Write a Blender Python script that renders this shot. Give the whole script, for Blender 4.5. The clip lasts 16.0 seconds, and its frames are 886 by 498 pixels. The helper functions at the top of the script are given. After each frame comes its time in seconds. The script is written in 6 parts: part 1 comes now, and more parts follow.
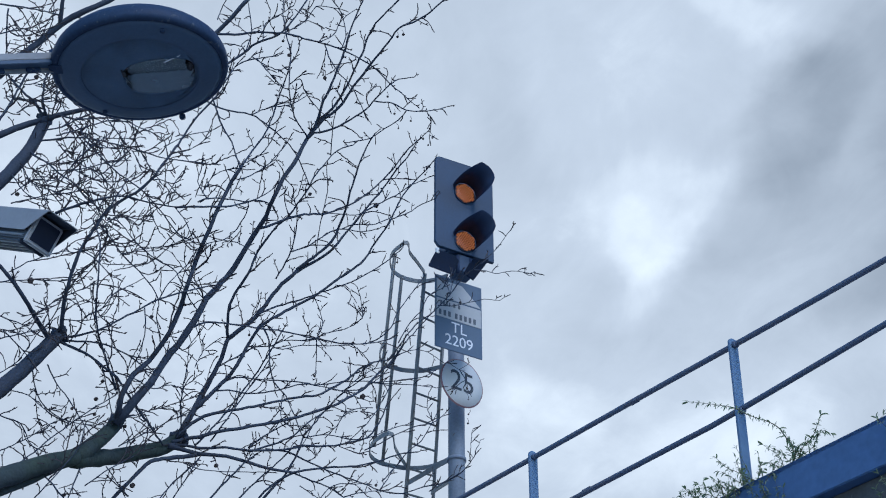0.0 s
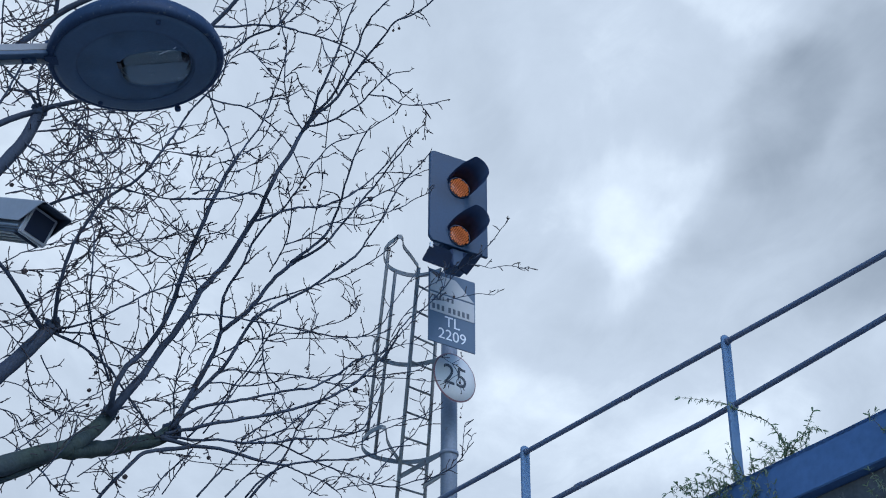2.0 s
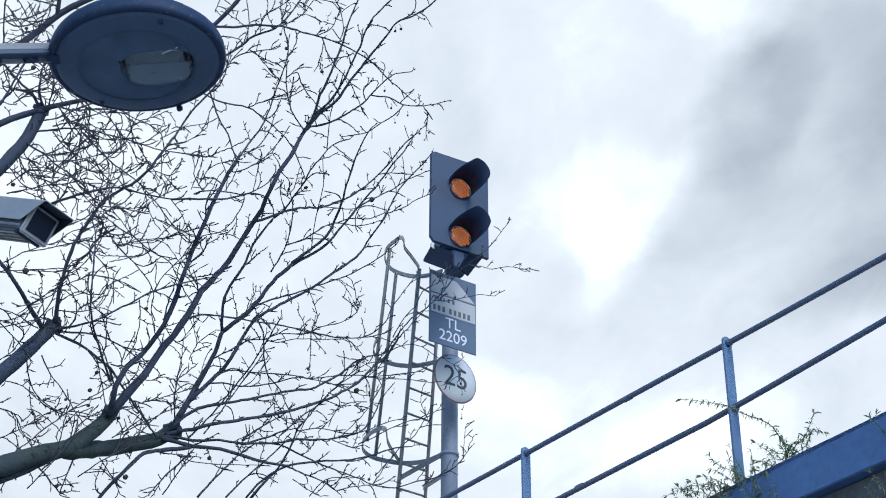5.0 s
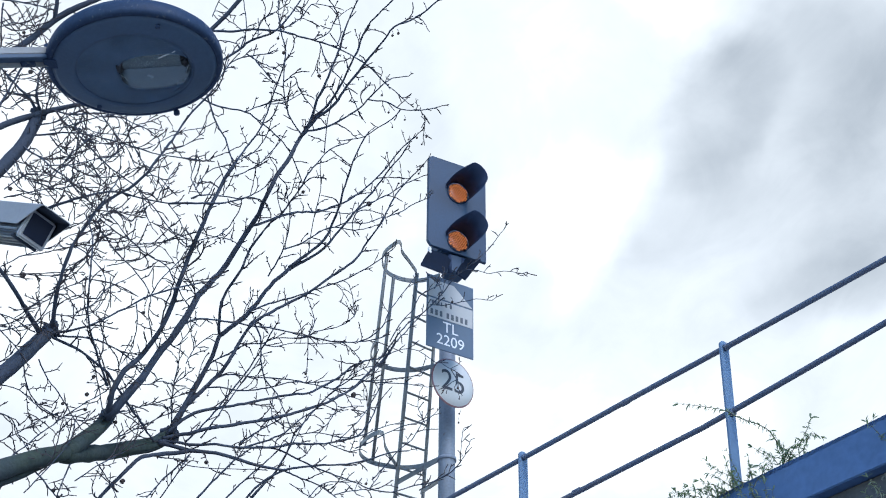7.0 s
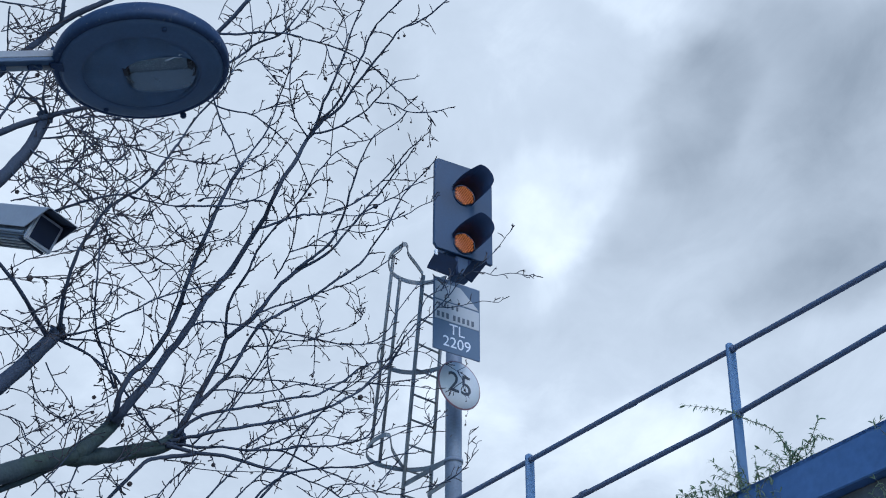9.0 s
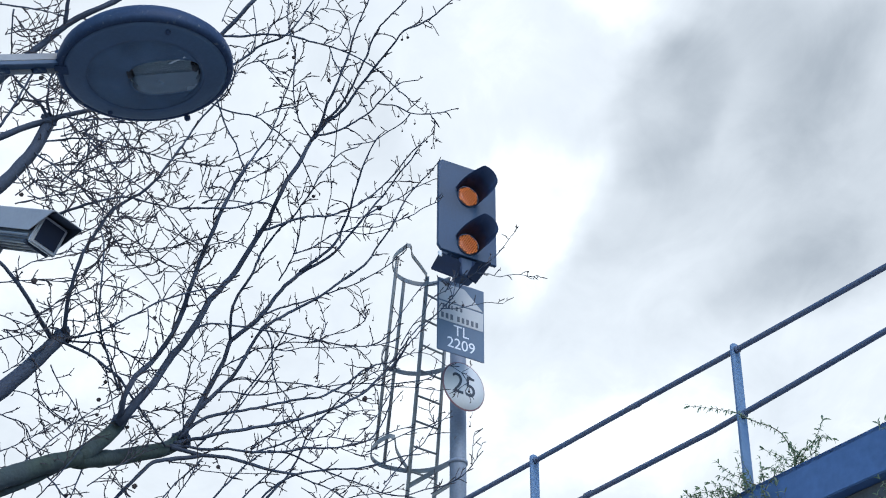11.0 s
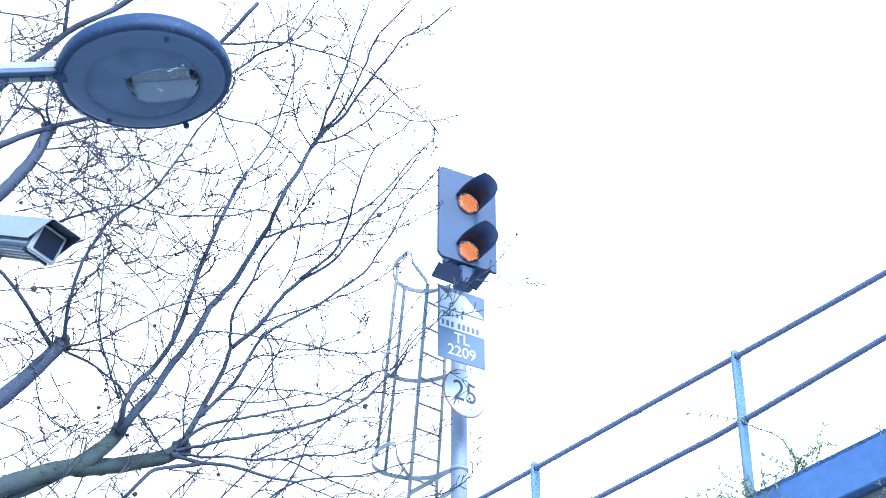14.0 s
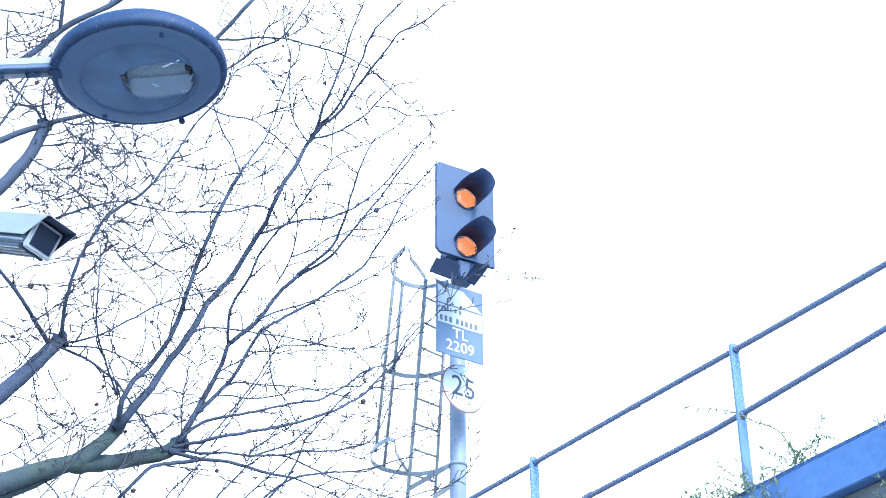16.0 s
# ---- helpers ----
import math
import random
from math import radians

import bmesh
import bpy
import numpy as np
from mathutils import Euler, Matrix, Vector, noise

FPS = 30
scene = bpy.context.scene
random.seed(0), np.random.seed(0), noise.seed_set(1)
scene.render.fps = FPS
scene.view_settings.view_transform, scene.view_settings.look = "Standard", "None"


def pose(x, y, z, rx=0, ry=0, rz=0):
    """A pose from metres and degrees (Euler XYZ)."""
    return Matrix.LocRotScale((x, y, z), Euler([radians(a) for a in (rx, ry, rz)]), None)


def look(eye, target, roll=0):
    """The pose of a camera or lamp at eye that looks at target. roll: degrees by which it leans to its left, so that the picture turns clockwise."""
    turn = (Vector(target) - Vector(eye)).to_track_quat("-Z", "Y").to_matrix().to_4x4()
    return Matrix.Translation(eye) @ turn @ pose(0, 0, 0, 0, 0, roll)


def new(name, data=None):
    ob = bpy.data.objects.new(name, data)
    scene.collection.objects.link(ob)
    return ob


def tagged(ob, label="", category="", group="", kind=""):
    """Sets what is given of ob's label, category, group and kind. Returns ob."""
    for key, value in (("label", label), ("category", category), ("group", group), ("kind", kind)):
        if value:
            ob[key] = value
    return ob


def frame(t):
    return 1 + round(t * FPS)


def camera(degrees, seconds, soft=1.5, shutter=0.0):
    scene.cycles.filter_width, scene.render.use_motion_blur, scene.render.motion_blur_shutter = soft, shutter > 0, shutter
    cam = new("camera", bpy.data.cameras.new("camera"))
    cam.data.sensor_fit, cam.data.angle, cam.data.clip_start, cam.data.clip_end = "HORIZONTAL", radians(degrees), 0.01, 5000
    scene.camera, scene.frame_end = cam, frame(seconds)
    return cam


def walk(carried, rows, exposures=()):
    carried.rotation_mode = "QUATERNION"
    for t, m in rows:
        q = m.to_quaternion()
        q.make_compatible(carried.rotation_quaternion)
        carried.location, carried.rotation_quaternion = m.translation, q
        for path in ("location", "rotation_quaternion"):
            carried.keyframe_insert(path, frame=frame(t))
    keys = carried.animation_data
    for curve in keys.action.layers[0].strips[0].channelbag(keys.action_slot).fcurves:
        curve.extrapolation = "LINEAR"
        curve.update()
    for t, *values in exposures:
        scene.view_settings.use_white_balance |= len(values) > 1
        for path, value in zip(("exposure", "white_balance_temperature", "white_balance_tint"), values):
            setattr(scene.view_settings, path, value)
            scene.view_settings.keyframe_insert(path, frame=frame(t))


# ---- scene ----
cam = camera(29.77, 16.0, soft=1.05)
walk(cam, [
    (0, pose(0.0000, -0.0000, 1.6000, 123.000, -0.000, 0.000)),
    (0.5, pose(0.0046, -0.0011, 1.5936, 123.052, -0.060, -0.208)),
    (1, pose(-0.0022, -0.0017, 1.5934, 123.025, -0.107, -0.387)),
    (1.5, pose(-0.0022, -0.0049, 1.5920, 122.910, -0.206, -0.450)),
    (2, pose(-0.0011, -0.0054, 1.5946, 122.810, -0.260, -0.422)),
    (2.5, pose(-0.0009, -0.0005, 1.5948, 122.758, -0.305, -0.407)),
    (3, pose(-0.0043, -0.0040, 1.5961, 122.717, -0.339, -0.430)),
    (3.5, pose(-0.0051, -0.0014, 1.5940, 122.739, -0.385, -0.468)),
    (4, pose(-0.0053, 0.0002, 1.5961, 122.764, -0.414, -0.466)),
    (6.5, pose(-0.0062, 0.0019, 1.5930, 123.003, -0.356, -0.560)),
    (7, pose(-0.0025, -0.0008, 1.5932, 123.014, -0.374, -0.569)),
    (7.5, pose(-0.0001, -0.0015, 1.5935, 123.044, -0.348, -0.515)),
    (8, pose(-0.0026, -0.0030, 1.5934, 123.082, -0.358, -0.445)),
    (8.5, pose(-0.0022, -0.0017, 1.5940, 123.084, -0.376, -0.382)),
    (9, pose(-0.0044, -0.0017, 1.5923, 123.090, -0.380, -0.323)),
    (11.5, pose(-0.0063, -0.0059, 1.5933, 123.144, -0.313, -0.068)),
    (12, pose(-0.0070, -0.0033, 1.5932, 123.198, -0.313, -0.001)),
    (12.5, pose(-0.0036, -0.0071, 1.5929, 123.253, -0.300, 0.039)),
    (13, pose(-0.0029, -0.0051, 1.5952, 123.282, -0.283, 0.036)),
    (13.5, pose(-0.0021, -0.0029, 1.5967, 123.342, -0.257, 0.018)),
    (14, pose(0.0009, -0.0038, 1.5937, 123.363, -0.214, -0.007)),
    (14.5, pose(-0.0000, -0.0023, 1.5942, 123.380, -0.140, -0.039)),
    (15, pose(0.0002, -0.0002, 1.5924, 123.330, -0.078, 0.007)),
    (15.5, pose(0.0033, 0.0018, 1.5951, 123.296, -0.020, 0.038)),
    (16, pose(0.0079, 0.0043, 1.5918, 123.228, 0.062, 0.122)),
], [
    (0, -0.03, 5430, 12),
    (2.5, 0.01, 5420, 12),
    (3.2, 0.06, 5440, 12),
    (3.5, 0.12, 5560, 12),
    (4.2, 0.29, 5720, 12),
    (6.3, 0.44, 6050, 12),
    (7, 0.62, 5950, 12),
    (7.5, 1.09, 5480, 12),
    (8, 1.14, 5420, 12),
    (8.5, 0.26, 5500, 12),
    (8.8, 0.10, 5420, 12),
    (9.2, 0.06, 5410, 12),
    (11.3, 0.62, 6000, 12),
    (11.6, 0.80, 5900, 12),
    (12, 1.18, 5560, 12),
    (13, 1.82, 5550, 12),
    (16, 2.2, 5650, 12),
])

# ---- sky light ----
world = bpy.data.worlds.new("sky")
scene.world = world
world.use_nodes = True
wn = world.node_tree
sky = wn.nodes.new("ShaderNodeTexSky")
sky.sky_type = "NISHITA"
sky.sun_disc = False
sky.sun_elevation, sky.sun_rotation = radians(38), radians(150)
sky.air_density, sky.dust_density, sky.ozone_density = 1.6, 0.2, 6.0
wn.links.new(sky.outputs[0], wn.nodes["Background"].inputs[0])
wn.nodes["Background"].inputs[1].default_value = 0.15
sun = new("sun", bpy.data.lights.new("sun", "SUN"))
sun.data.energy, sun.data.angle, sun.data.color = 1.5, radians(20), (1.0, 0.97, 0.93)
sun.matrix_world = look((0, 0, 30), (0 - math.sin(radians(150)), 0 + -math.cos(radians(150)), 30 - math.tan(radians(38))))


# ---- materials ----
def material(name, color, rough=0.5, metal=0.0, vary=0.25, scale=20.0, bump=0.1, tint=None, coat=0.0, specks=None, spec=0.5):
    """Painted or raw surface: colour varied by coarse stains and fine grain, with a fine relief."""
    m = bpy.data.materials.new(name)
    m.use_nodes = True
    nt = m.node_tree
    b = nt.nodes["Principled BSDF"]
    co = nt.nodes.new("ShaderNodeTexCoord")
    big, fine = nt.nodes.new("ShaderNodeTexNoise"), nt.nodes.new("ShaderNodeTexNoise")
    big.inputs["Scale"].default_value, big.inputs["Detail"].default_value = scale * 0.3, 6
    fine.inputs["Scale"].default_value, fine.inputs["Detail"].default_value = scale * 6, 4
    for n in (big, fine):
        nt.links.new(co.outputs["Object"], n.inputs["Vector"])
    ramp = nt.nodes.new("ShaderNodeValToRGB")
    ramp.color_ramp.elements[0].position, ramp.color_ramp.elements[1].position = 0.32, 0.68
    t = tint or tuple(c * (1 - vary) for c in color)
    ramp.color_ramp.elements[0].color = (*t, 1)
    ramp.color_ramp.elements[1].color = (*color, 1)
    nt.links.new(big.outputs[0], ramp.inputs[0])
    mix = nt.nodes.new("ShaderNodeMix")
    mix.data_type, mix.blend_type = "RGBA", "MULTIPLY"
    mix.inputs[0].default_value = vary
    nt.links.new(ramp.outputs[0], mix.inputs[6])
    nt.links.new(fine.outputs[0], mix.inputs[7])
    base = mix.outputs[2]
    if specks:
        spot, cut = nt.nodes.new("ShaderNodeTexNoise"), nt.nodes.new("ShaderNodeMapRange")
        spot.inputs["Scale"].default_value, spot.inputs["Detail"].default_value, spot.inputs["Roughness"].default_value = specks[1], 8, 0.7
        nt.links.new(co.outputs["Object"], spot.inputs["Vector"])
        cut.inputs[1].default_value, cut.inputs[2].default_value = specks[2], specks[2] + 0.07
        nt.links.new(spot.outputs[0], cut.inputs[0])
        over = nt.nodes.new("ShaderNodeMix")
        over.data_type = "RGBA"
        nt.links.new(cut.outputs[0], over.inputs[0])
        nt.links.new(base, over.inputs[6])
        over.inputs[7].default_value = (*specks[0], 1)
        base = over.outputs[2]
    nt.links.new(base, b.inputs["Base Color"])
    b.inputs["Metallic"].default_value = metal
    b.inputs["Coat Weight"].default_value = coat
    b.inputs["Specular IOR Level"].default_value = spec
    rr = nt.nodes.new("ShaderNodeMapRange")
    rr.inputs[3].default_value, rr.inputs[4].default_value = max(0.02, rough - 0.12), min(1, rough + 0.12)
    nt.links.new(big.outputs[0], rr.inputs[0])
    nt.links.new(rr.outputs[0], b.inputs["Roughness"])
    bp = nt.nodes.new("ShaderNodeBump")
    bp.inputs["Strength"].default_value, bp.inputs["Distance"].default_value = bump, 0.004
    nt.links.new(fine.outputs[0], bp.inputs["Height"])
    nt.links.new(bp.outputs[0], b.inputs["Normal"])
    return m


def glow(name, color, strength):
    m = bpy.data.materials.new(name)
    m.use_nodes = True
    b = m.node_tree.nodes["Principled BSDF"]
    b.inputs["Base Color"].default_value = (*[c * 0.5 for c in color], 1)
    b.inputs["Emission Color"].default_value = (*color, 1)
    b.inputs["Emission Strength"].default_value = strength
    b.inputs["Roughness"].default_value = 0.3
    return m


def glass(name, color=(0.95, 0.97, 0.97), rough=0.03, ior=1.08):
    m = bpy.data.materials.new(name)
    m.use_nodes = True
    b = m.node_tree.nodes["Principled BSDF"]
    b.inputs["Base Color"].default_value = (*color, 1)
    b.inputs["Transmission Weight"].default_value = 1
    b.inputs["Roughness"].default_value = rough
    b.inputs["IOR"].default_value = ior
    return m


def cloud_material():
    """Overcast deck seen from below: soft grey masses, paler gaps, and wisps, by the sheet's own metres."""
    m = bpy.data.materials.new("cloud_deck")
    m.use_nodes = True
    nt = m.node_tree
    nt.nodes.clear()
    N = nt.nodes.new
    L = nt.links.new
    co = N("ShaderNodeTexCoord")

    def math_node(op, a, b=None, clamp=False):
        n = N("ShaderNodeMath")
        n.operation, n.use_clamp = op, clamp
        for i, v in enumerate((a, b)):
            if v is None:
                continue
            if isinstance(v, (int, float)):
                n.inputs[i].default_value = v
            else:
                L(v, n.inputs[i])
        return n.outputs[0]

    def fbm(size, detail, rough, shift, distort=0.0):
        mp = N("ShaderNodeMapping")
        mp.inputs["Location"].default_value = shift
        mp.inputs["Scale"].default_value = (1, 0.55, 1)
        n = N("ShaderNodeTexNoise")
        n.inputs["Scale"].default_value = 1 / size
        n.inputs["Detail"].default_value, n.inputs["Roughness"].default_value = detail, rough
        n.inputs["Distortion"].default_value = distort
        L(co.outputs["Object"], mp.inputs[0])
        L(mp.outputs[0], n.inputs["Vector"])
        return n.outputs[0]

    warp = N("ShaderNodeTexNoise")
    warp.inputs["Scale"].default_value, warp.inputs["Detail"].default_value = 1 / 170, 5
    squeeze = N("ShaderNodeMapping")
    squeeze.inputs["Scale"].default_value = (1, 0.6, 1)
    L(co.outputs["Object"], squeeze.inputs[0])
    L(squeeze.outputs[0], warp.inputs["Vector"])
    wv = N("ShaderNodeVectorMath")
    wv.operation = "MULTIPLY_ADD"
    wv.inputs[1].default_value = (190, 260, 0)
    L(warp.outputs[1], wv.inputs[0])
    off = N("ShaderNodeVectorMath")
    off.operation = "SUBTRACT"
    off.inputs[1].default_value = (95, 130, 0)
    L(co.outputs["Object"], wv.inputs[2])
    L(wv.outputs[0], off.inputs[0])

    def mass(x, y, rx, ry, full=1.0):
        """A soft mass of cloud at a place of the sheet: 1 in its middle, 0 at its rim."""
        mp = N("ShaderNodeMapping")
        mp.vector_type = "TEXTURE"
        mp.inputs["Location"].default_value = (x, y, 0)
        mp.inputs["Scale"].default_value = (rx, ry, 1)
        g = N("ShaderNodeTexGradient")
        g.gradient_type = "SPHERICAL"
        L(off.outputs[0], mp.inputs[0])
        L(mp.outputs[0], g.inputs[0])
        r = N("ShaderNodeMapRange")
        r.interpolation_type = "SMOOTHSTEP"
        r.inputs[2].default_value = full
        L(g.outputs[1], r.inputs[0])
        return r.outputs[0]

    value = math_node("MULTIPLY", fbm(230, 8, 0.56, (31, 12, 0), 0.5), 0.34)
    value = math_node("ADD", value, math_node("MULTIPLY", fbm(85, 9, 0.62, (7, 3, 0), 0.7), 0.27))
    value = math_node("ADD", value, math_node("MULTIPLY", fbm(42, 8, 0.6, (19, 5, 0), 0.6), 0.09))
    for weight, x, y, rx, ry in (
        (0.19, 133, -918, 94, 84),
        (0.05, 117, -910, 40, 40),
        (0.16, 192, -1134, 56, 60),
        (0.12, 100, -614, 68, 120),
        (0.12, 162, -843, 50, 104),
        (0.04, 121, -1040, 63, 120),
        (-0.21, 290, -1060, 108, 190),
        (-0.185, 228, -1030, 62, 110),
        (-0.08, 54, -1013, 45, 128),
        (-0.17, 252, -905, 84, 100),
        (-0.185, 395, -979, 112, 260),
        (-0.13, 325, -1115, 110, 120),
        (0.08, 235, -1145, 32, 48),
        (0.09, 150, -560, 320, 230),
        (0.11, -211, -867, 200, 360),
        (0.12, 253, -497, 135, 128),
        (-0.17, 360, -826, 105, 136),
    ):
        value = math_node("ADD", value, math_node("MULTIPLY", mass(x, y, rx, ry, 0.55 if weight < -0.18 else 0.8), weight))
    value = math_node("ADD", value, 0.2)
    ramp = N("ShaderNodeValToRGB")
    e = ramp.color_ramp.elements
    e[0].position, e[0].color = 0.0, (0.250, 0.284, 0.308, 1)
    e[1].position, e[1].color = 0.94, (1.18, 1.20, 1.115, 1)
    mid = e.new(0.60)
    mid.color = (0.685, 0.718, 0.712, 1)
    L(value, ramp.inputs[0])
    em = N("ShaderNodeEmission")
    em.inputs[1].default_value = 0.96
    L(ramp.outputs[0], em.inputs[0])
    out = N("ShaderNodeOutputMaterial")
    L(em.outputs[0], out.inputs[0])
    return m


def let_light_through(m, color, share):
    """A thin leaf passes part of the light from its other side."""
    nt = m.node_tree
    out = next(n for n in nt.nodes if n.type == "OUTPUT_MATERIAL")
    body = nt.nodes["Principled BSDF"]
    thin, mix = nt.nodes.new("ShaderNodeBsdfTranslucent"), nt.nodes.new("ShaderNodeMixShader")
    thin.inputs[0].default_value = (*color, 1)
    mix.inputs[0].default_value = share
    nt.links.new(body.outputs[0], mix.inputs[1])
    nt.links.new(thin.outputs[0], mix.inputs[2])
    nt.links.new(mix.outputs[0], out.inputs[0])


BLUE = material("blue_paint", (0.165, 0.25, 0.375), 0.4, 0, 0.35, 9, 0.15, (0.11, 0.19, 0.33), specks=((0.13, 0.10, 0.09), 24, 0.68))
FASCIA = material("deep_blue_paint", (0.102, 0.200, 0.41), 0.42, 0, 0.45, 3, 0.2, (0.066, 0.138, 0.31), specks=((0.09, 0.085, 0.10), 9, 0.68))
RAILBLUE = material("worn_dark_blue_paint", (0.108, 0.150, 0.240), 0.45, 0, 0.4, 14, 0.3, (0.125, 0.135, 0.195), specks=((0.14, 0.09, 0.075), 30, 0.66))
WEBSTEEL = material("dark_mottled_steel", (0.17, 0.18, 0.19), 0.8, 0, 0.55, 8, 0.5, (0.08, 0.085, 0.085), specks=((0.28, 0.29, 0.28), 6, 0.60))
GALV = material("galvanised_steel", (0.31, 0.315, 0.305), 0.5, 0.3, 0.35, 16, 0.2, (0.21, 0.215, 0.21))
POSTGREY = material("weathered_grey_post", (0.27, 0.31, 0.37), 0.6, 0.1, 0.4, 9, 0.25, (0.185, 0.215, 0.27), specks=((0.13, 0.10, 0.08), 18, 0.62))
BLACK = material("black_signal_paint", (0.018, 0.056, 0.125), 0.5, 0, 0.35, 10, 0.15, specks=((0.07, 0.09, 0.11), 22, 0.70))
HOODBLACK = material("matt_black_hood", (0.012, 0.034, 0.096), 0.7, 0, 0.3, 20, 0.15)
FLAP = material("sooty_black_flap", (0.008, 0.017, 0.040), 0.75, 0, 0.4, 14, 0.3, specks=((0.05, 0.05, 0.055), 16, 0.66), spec=0.15)
PLATE = material("grey_plate", (0.105, 0.145, 0.205), 0.4, 0, 0.15, 8, 0.05)
PALE = material("pale_grey_panel", (0.50, 0.50, 0.49), 0.4, 0, 0.12, 9, 0.05)
WHITE = material("white_sign_face", (0.72, 0.72, 0.70), 0.35, 0, 0.12, 9, 0.05)
RED = material("faded_red_border", (0.34, 0.18, 0.19), 0.4, 0, 0.3, 12, 0.05)
INK = material("black_lettering", (0.045, 0.05, 0.06), 0.5, 0, 0.1, 10, 0.02)
INKGREY = material("grey_lettering", (0.10, 0.11, 0.13), 0.5, 0, 0.1, 10, 0.02)
LETTER = material("white_lettering", (0.78, 0.79, 0.80), 0.4, 0, 0.05, 10, 0.02)
LAMPBODY = material("dark_lantern_paint", (0.022, 0.046, 0.105), 0.6, 0, 0.45, 14, 0.25, (0.033, 0.060, 0.118), specks=((0.10, 0.12, 0.14), 34, 0.58), spec=0.22)
LAMPRING = material("grey_lantern_ring", (0.058, 0.108, 0.186), 0.55, 0, 0.25, 12, 0.1, specks=((0.06, 0.08, 0.12), 60, 0.66))
TRAY = material("bright_reflector_tray", (0.25, 0.31, 0.35), 0.28, 0.7, 0.2, 12, 0.1)
GEARPLATE = material("grey_gear_plate", (0.135, 0.210, 0.310), 0.7, 0, 0.3, 25, 0.1, specks=((0.14, 0.19, 0.26), 7, 0.60))
ARMGREY = material("pale_arm_paint", (0.27, 0.285, 0.30), 0.45, 0.1, 0.3, 14, 0.1)
GLINTMETAL = material("bright_glint_metal", (0.78, 0.80, 0.80), 0.2, 1.0, 0.1, 30, 0.02)
SOCKET = material("dark_lamp_socket", (0.05, 0.05, 0.055), 0.5, 0, 0.2, 20, 0.1)
LENSGLASS = glass("lantern_glass", (0.86, 0.89, 0.92), 0.05)
BULB = glass("bulb_glass", (0.72, 0.75, 0.74), 0.12, 1.45)
HOUSING = material("light_grey_housing", (0.38, 0.39, 0.40), 0.35, 0.1, 0.2, 14, 0.05)
HOUSINGDARK = material("mid_grey_housing", (0.135, 0.15, 0.17), 0.4, 0.1, 0.2, 14, 0.05)
PORT = material("dark_camera_port", (0.010, 0.016, 0.036), 0.4, 0, 0.1, 30, 0.0, spec=0.2)
SHADE = material("dark_shade_and_gasket", (0.03, 0.042, 0.065), 0.6, 0, 0.2, 20, 0.1)
BARK = material("plane_tree_bark", (0.068, 0.088, 0.128), 0.85, 0, 0.55, 16, 0.7, (0.040, 0.052, 0.082))
MOSS = material("mossy_bark", (0.052, 0.070, 0.088), 0.9, 0, 0.6, 10, 0.9, (0.046, 0.075, 0.036))
TWIG = material("twig_bark", (0.052, 0.050, 0.060), 0.85, 0, 0.35, 40, 0.2, (0.066, 0.054, 0.058))
SEED = material("dry_seed_ball", (0.085, 0.065, 0.06), 0.95, 0, 0.4, 120, 0.8)
LEAF = material("grey_green_leaf", (0.32, 0.39, 0.31), 0.6, 0, 0.4, 30, 0.15, (0.14, 0.20, 0.11))
let_light_through(LEAF, (0.26, 0.34, 0.17), 0.5)
STEM = material("plant_stem", (0.12, 0.10, 0.06), 0.8, 0, 0.3, 40, 0.2)
CONCRETE = material("weathered_concrete", (0.42, 0.42, 0.43), 0.85, 0, 0.4, 3, 0.4, (0.28, 0.28, 0.28))
# out of view; kept pale to bounce fill light onto the undersides
PAVING = material("pale_bounce_paving", (0.42, 0.42, 0.42), 0.85, 0, 0.3, 1.2, 0.4, (0.33, 0.33, 0.33))
LED = glow("amber_signal_led", (1.0, 0.30, 0.085), 0.35)
LENS = material("dark_amber_lens", (0.10, 0.045, 0.03), 0.25, 0, 0.2, 60, 0.1)


# ---- mesh helpers ----
def mesh_object(name, verts, faces, mat, parent=None, smooth=True, label=""):
    me = bpy.data.meshes.new(name)
    me.from_pydata([tuple(v) for v in verts], [], faces)
    me.materials.append(mat)
    if smooth:
        me.polygons.foreach_set("use_smooth", [True] * len(me.polygons))
    me.update()
    ob = new(name, me)
    if parent:
        ob.parent = parent
    return tagged(ob, label)


def part(name, bm, mat, parent, label="", smooth=True):
    """Link a bmesh as one mesh object under a thing or a part."""
    me = bpy.data.meshes.new(name)
    bm.to_mesh(me)
    bm.free()
    me.materials.append(mat)
    for p in me.polygons:
        p.use_smooth = smooth
    ob = new(name, me)
    ob.parent = parent
    return tagged(ob, label)


def thing(name, m, label, category, group="", kind=""):
    ob = new(name)
    ob.matrix_world = m
    ob.empty_display_size = 0.1
    return tagged(ob, label, category, group, kind)


def box_bm(sx, sy, sz, m=Matrix(), bevel=0.003):
    bm = bmesh.new()
    bmesh.ops.create_cube(bm, size=1, matrix=Matrix.Diagonal((sx, sy, sz, 1)))
    if bevel:
        bmesh.ops.bevel(bm, geom=bm.edges[:], offset=bevel, segments=2, affect="EDGES")
    bmesh.ops.transform(bm, matrix=m, verts=bm.verts[:])
    return bm


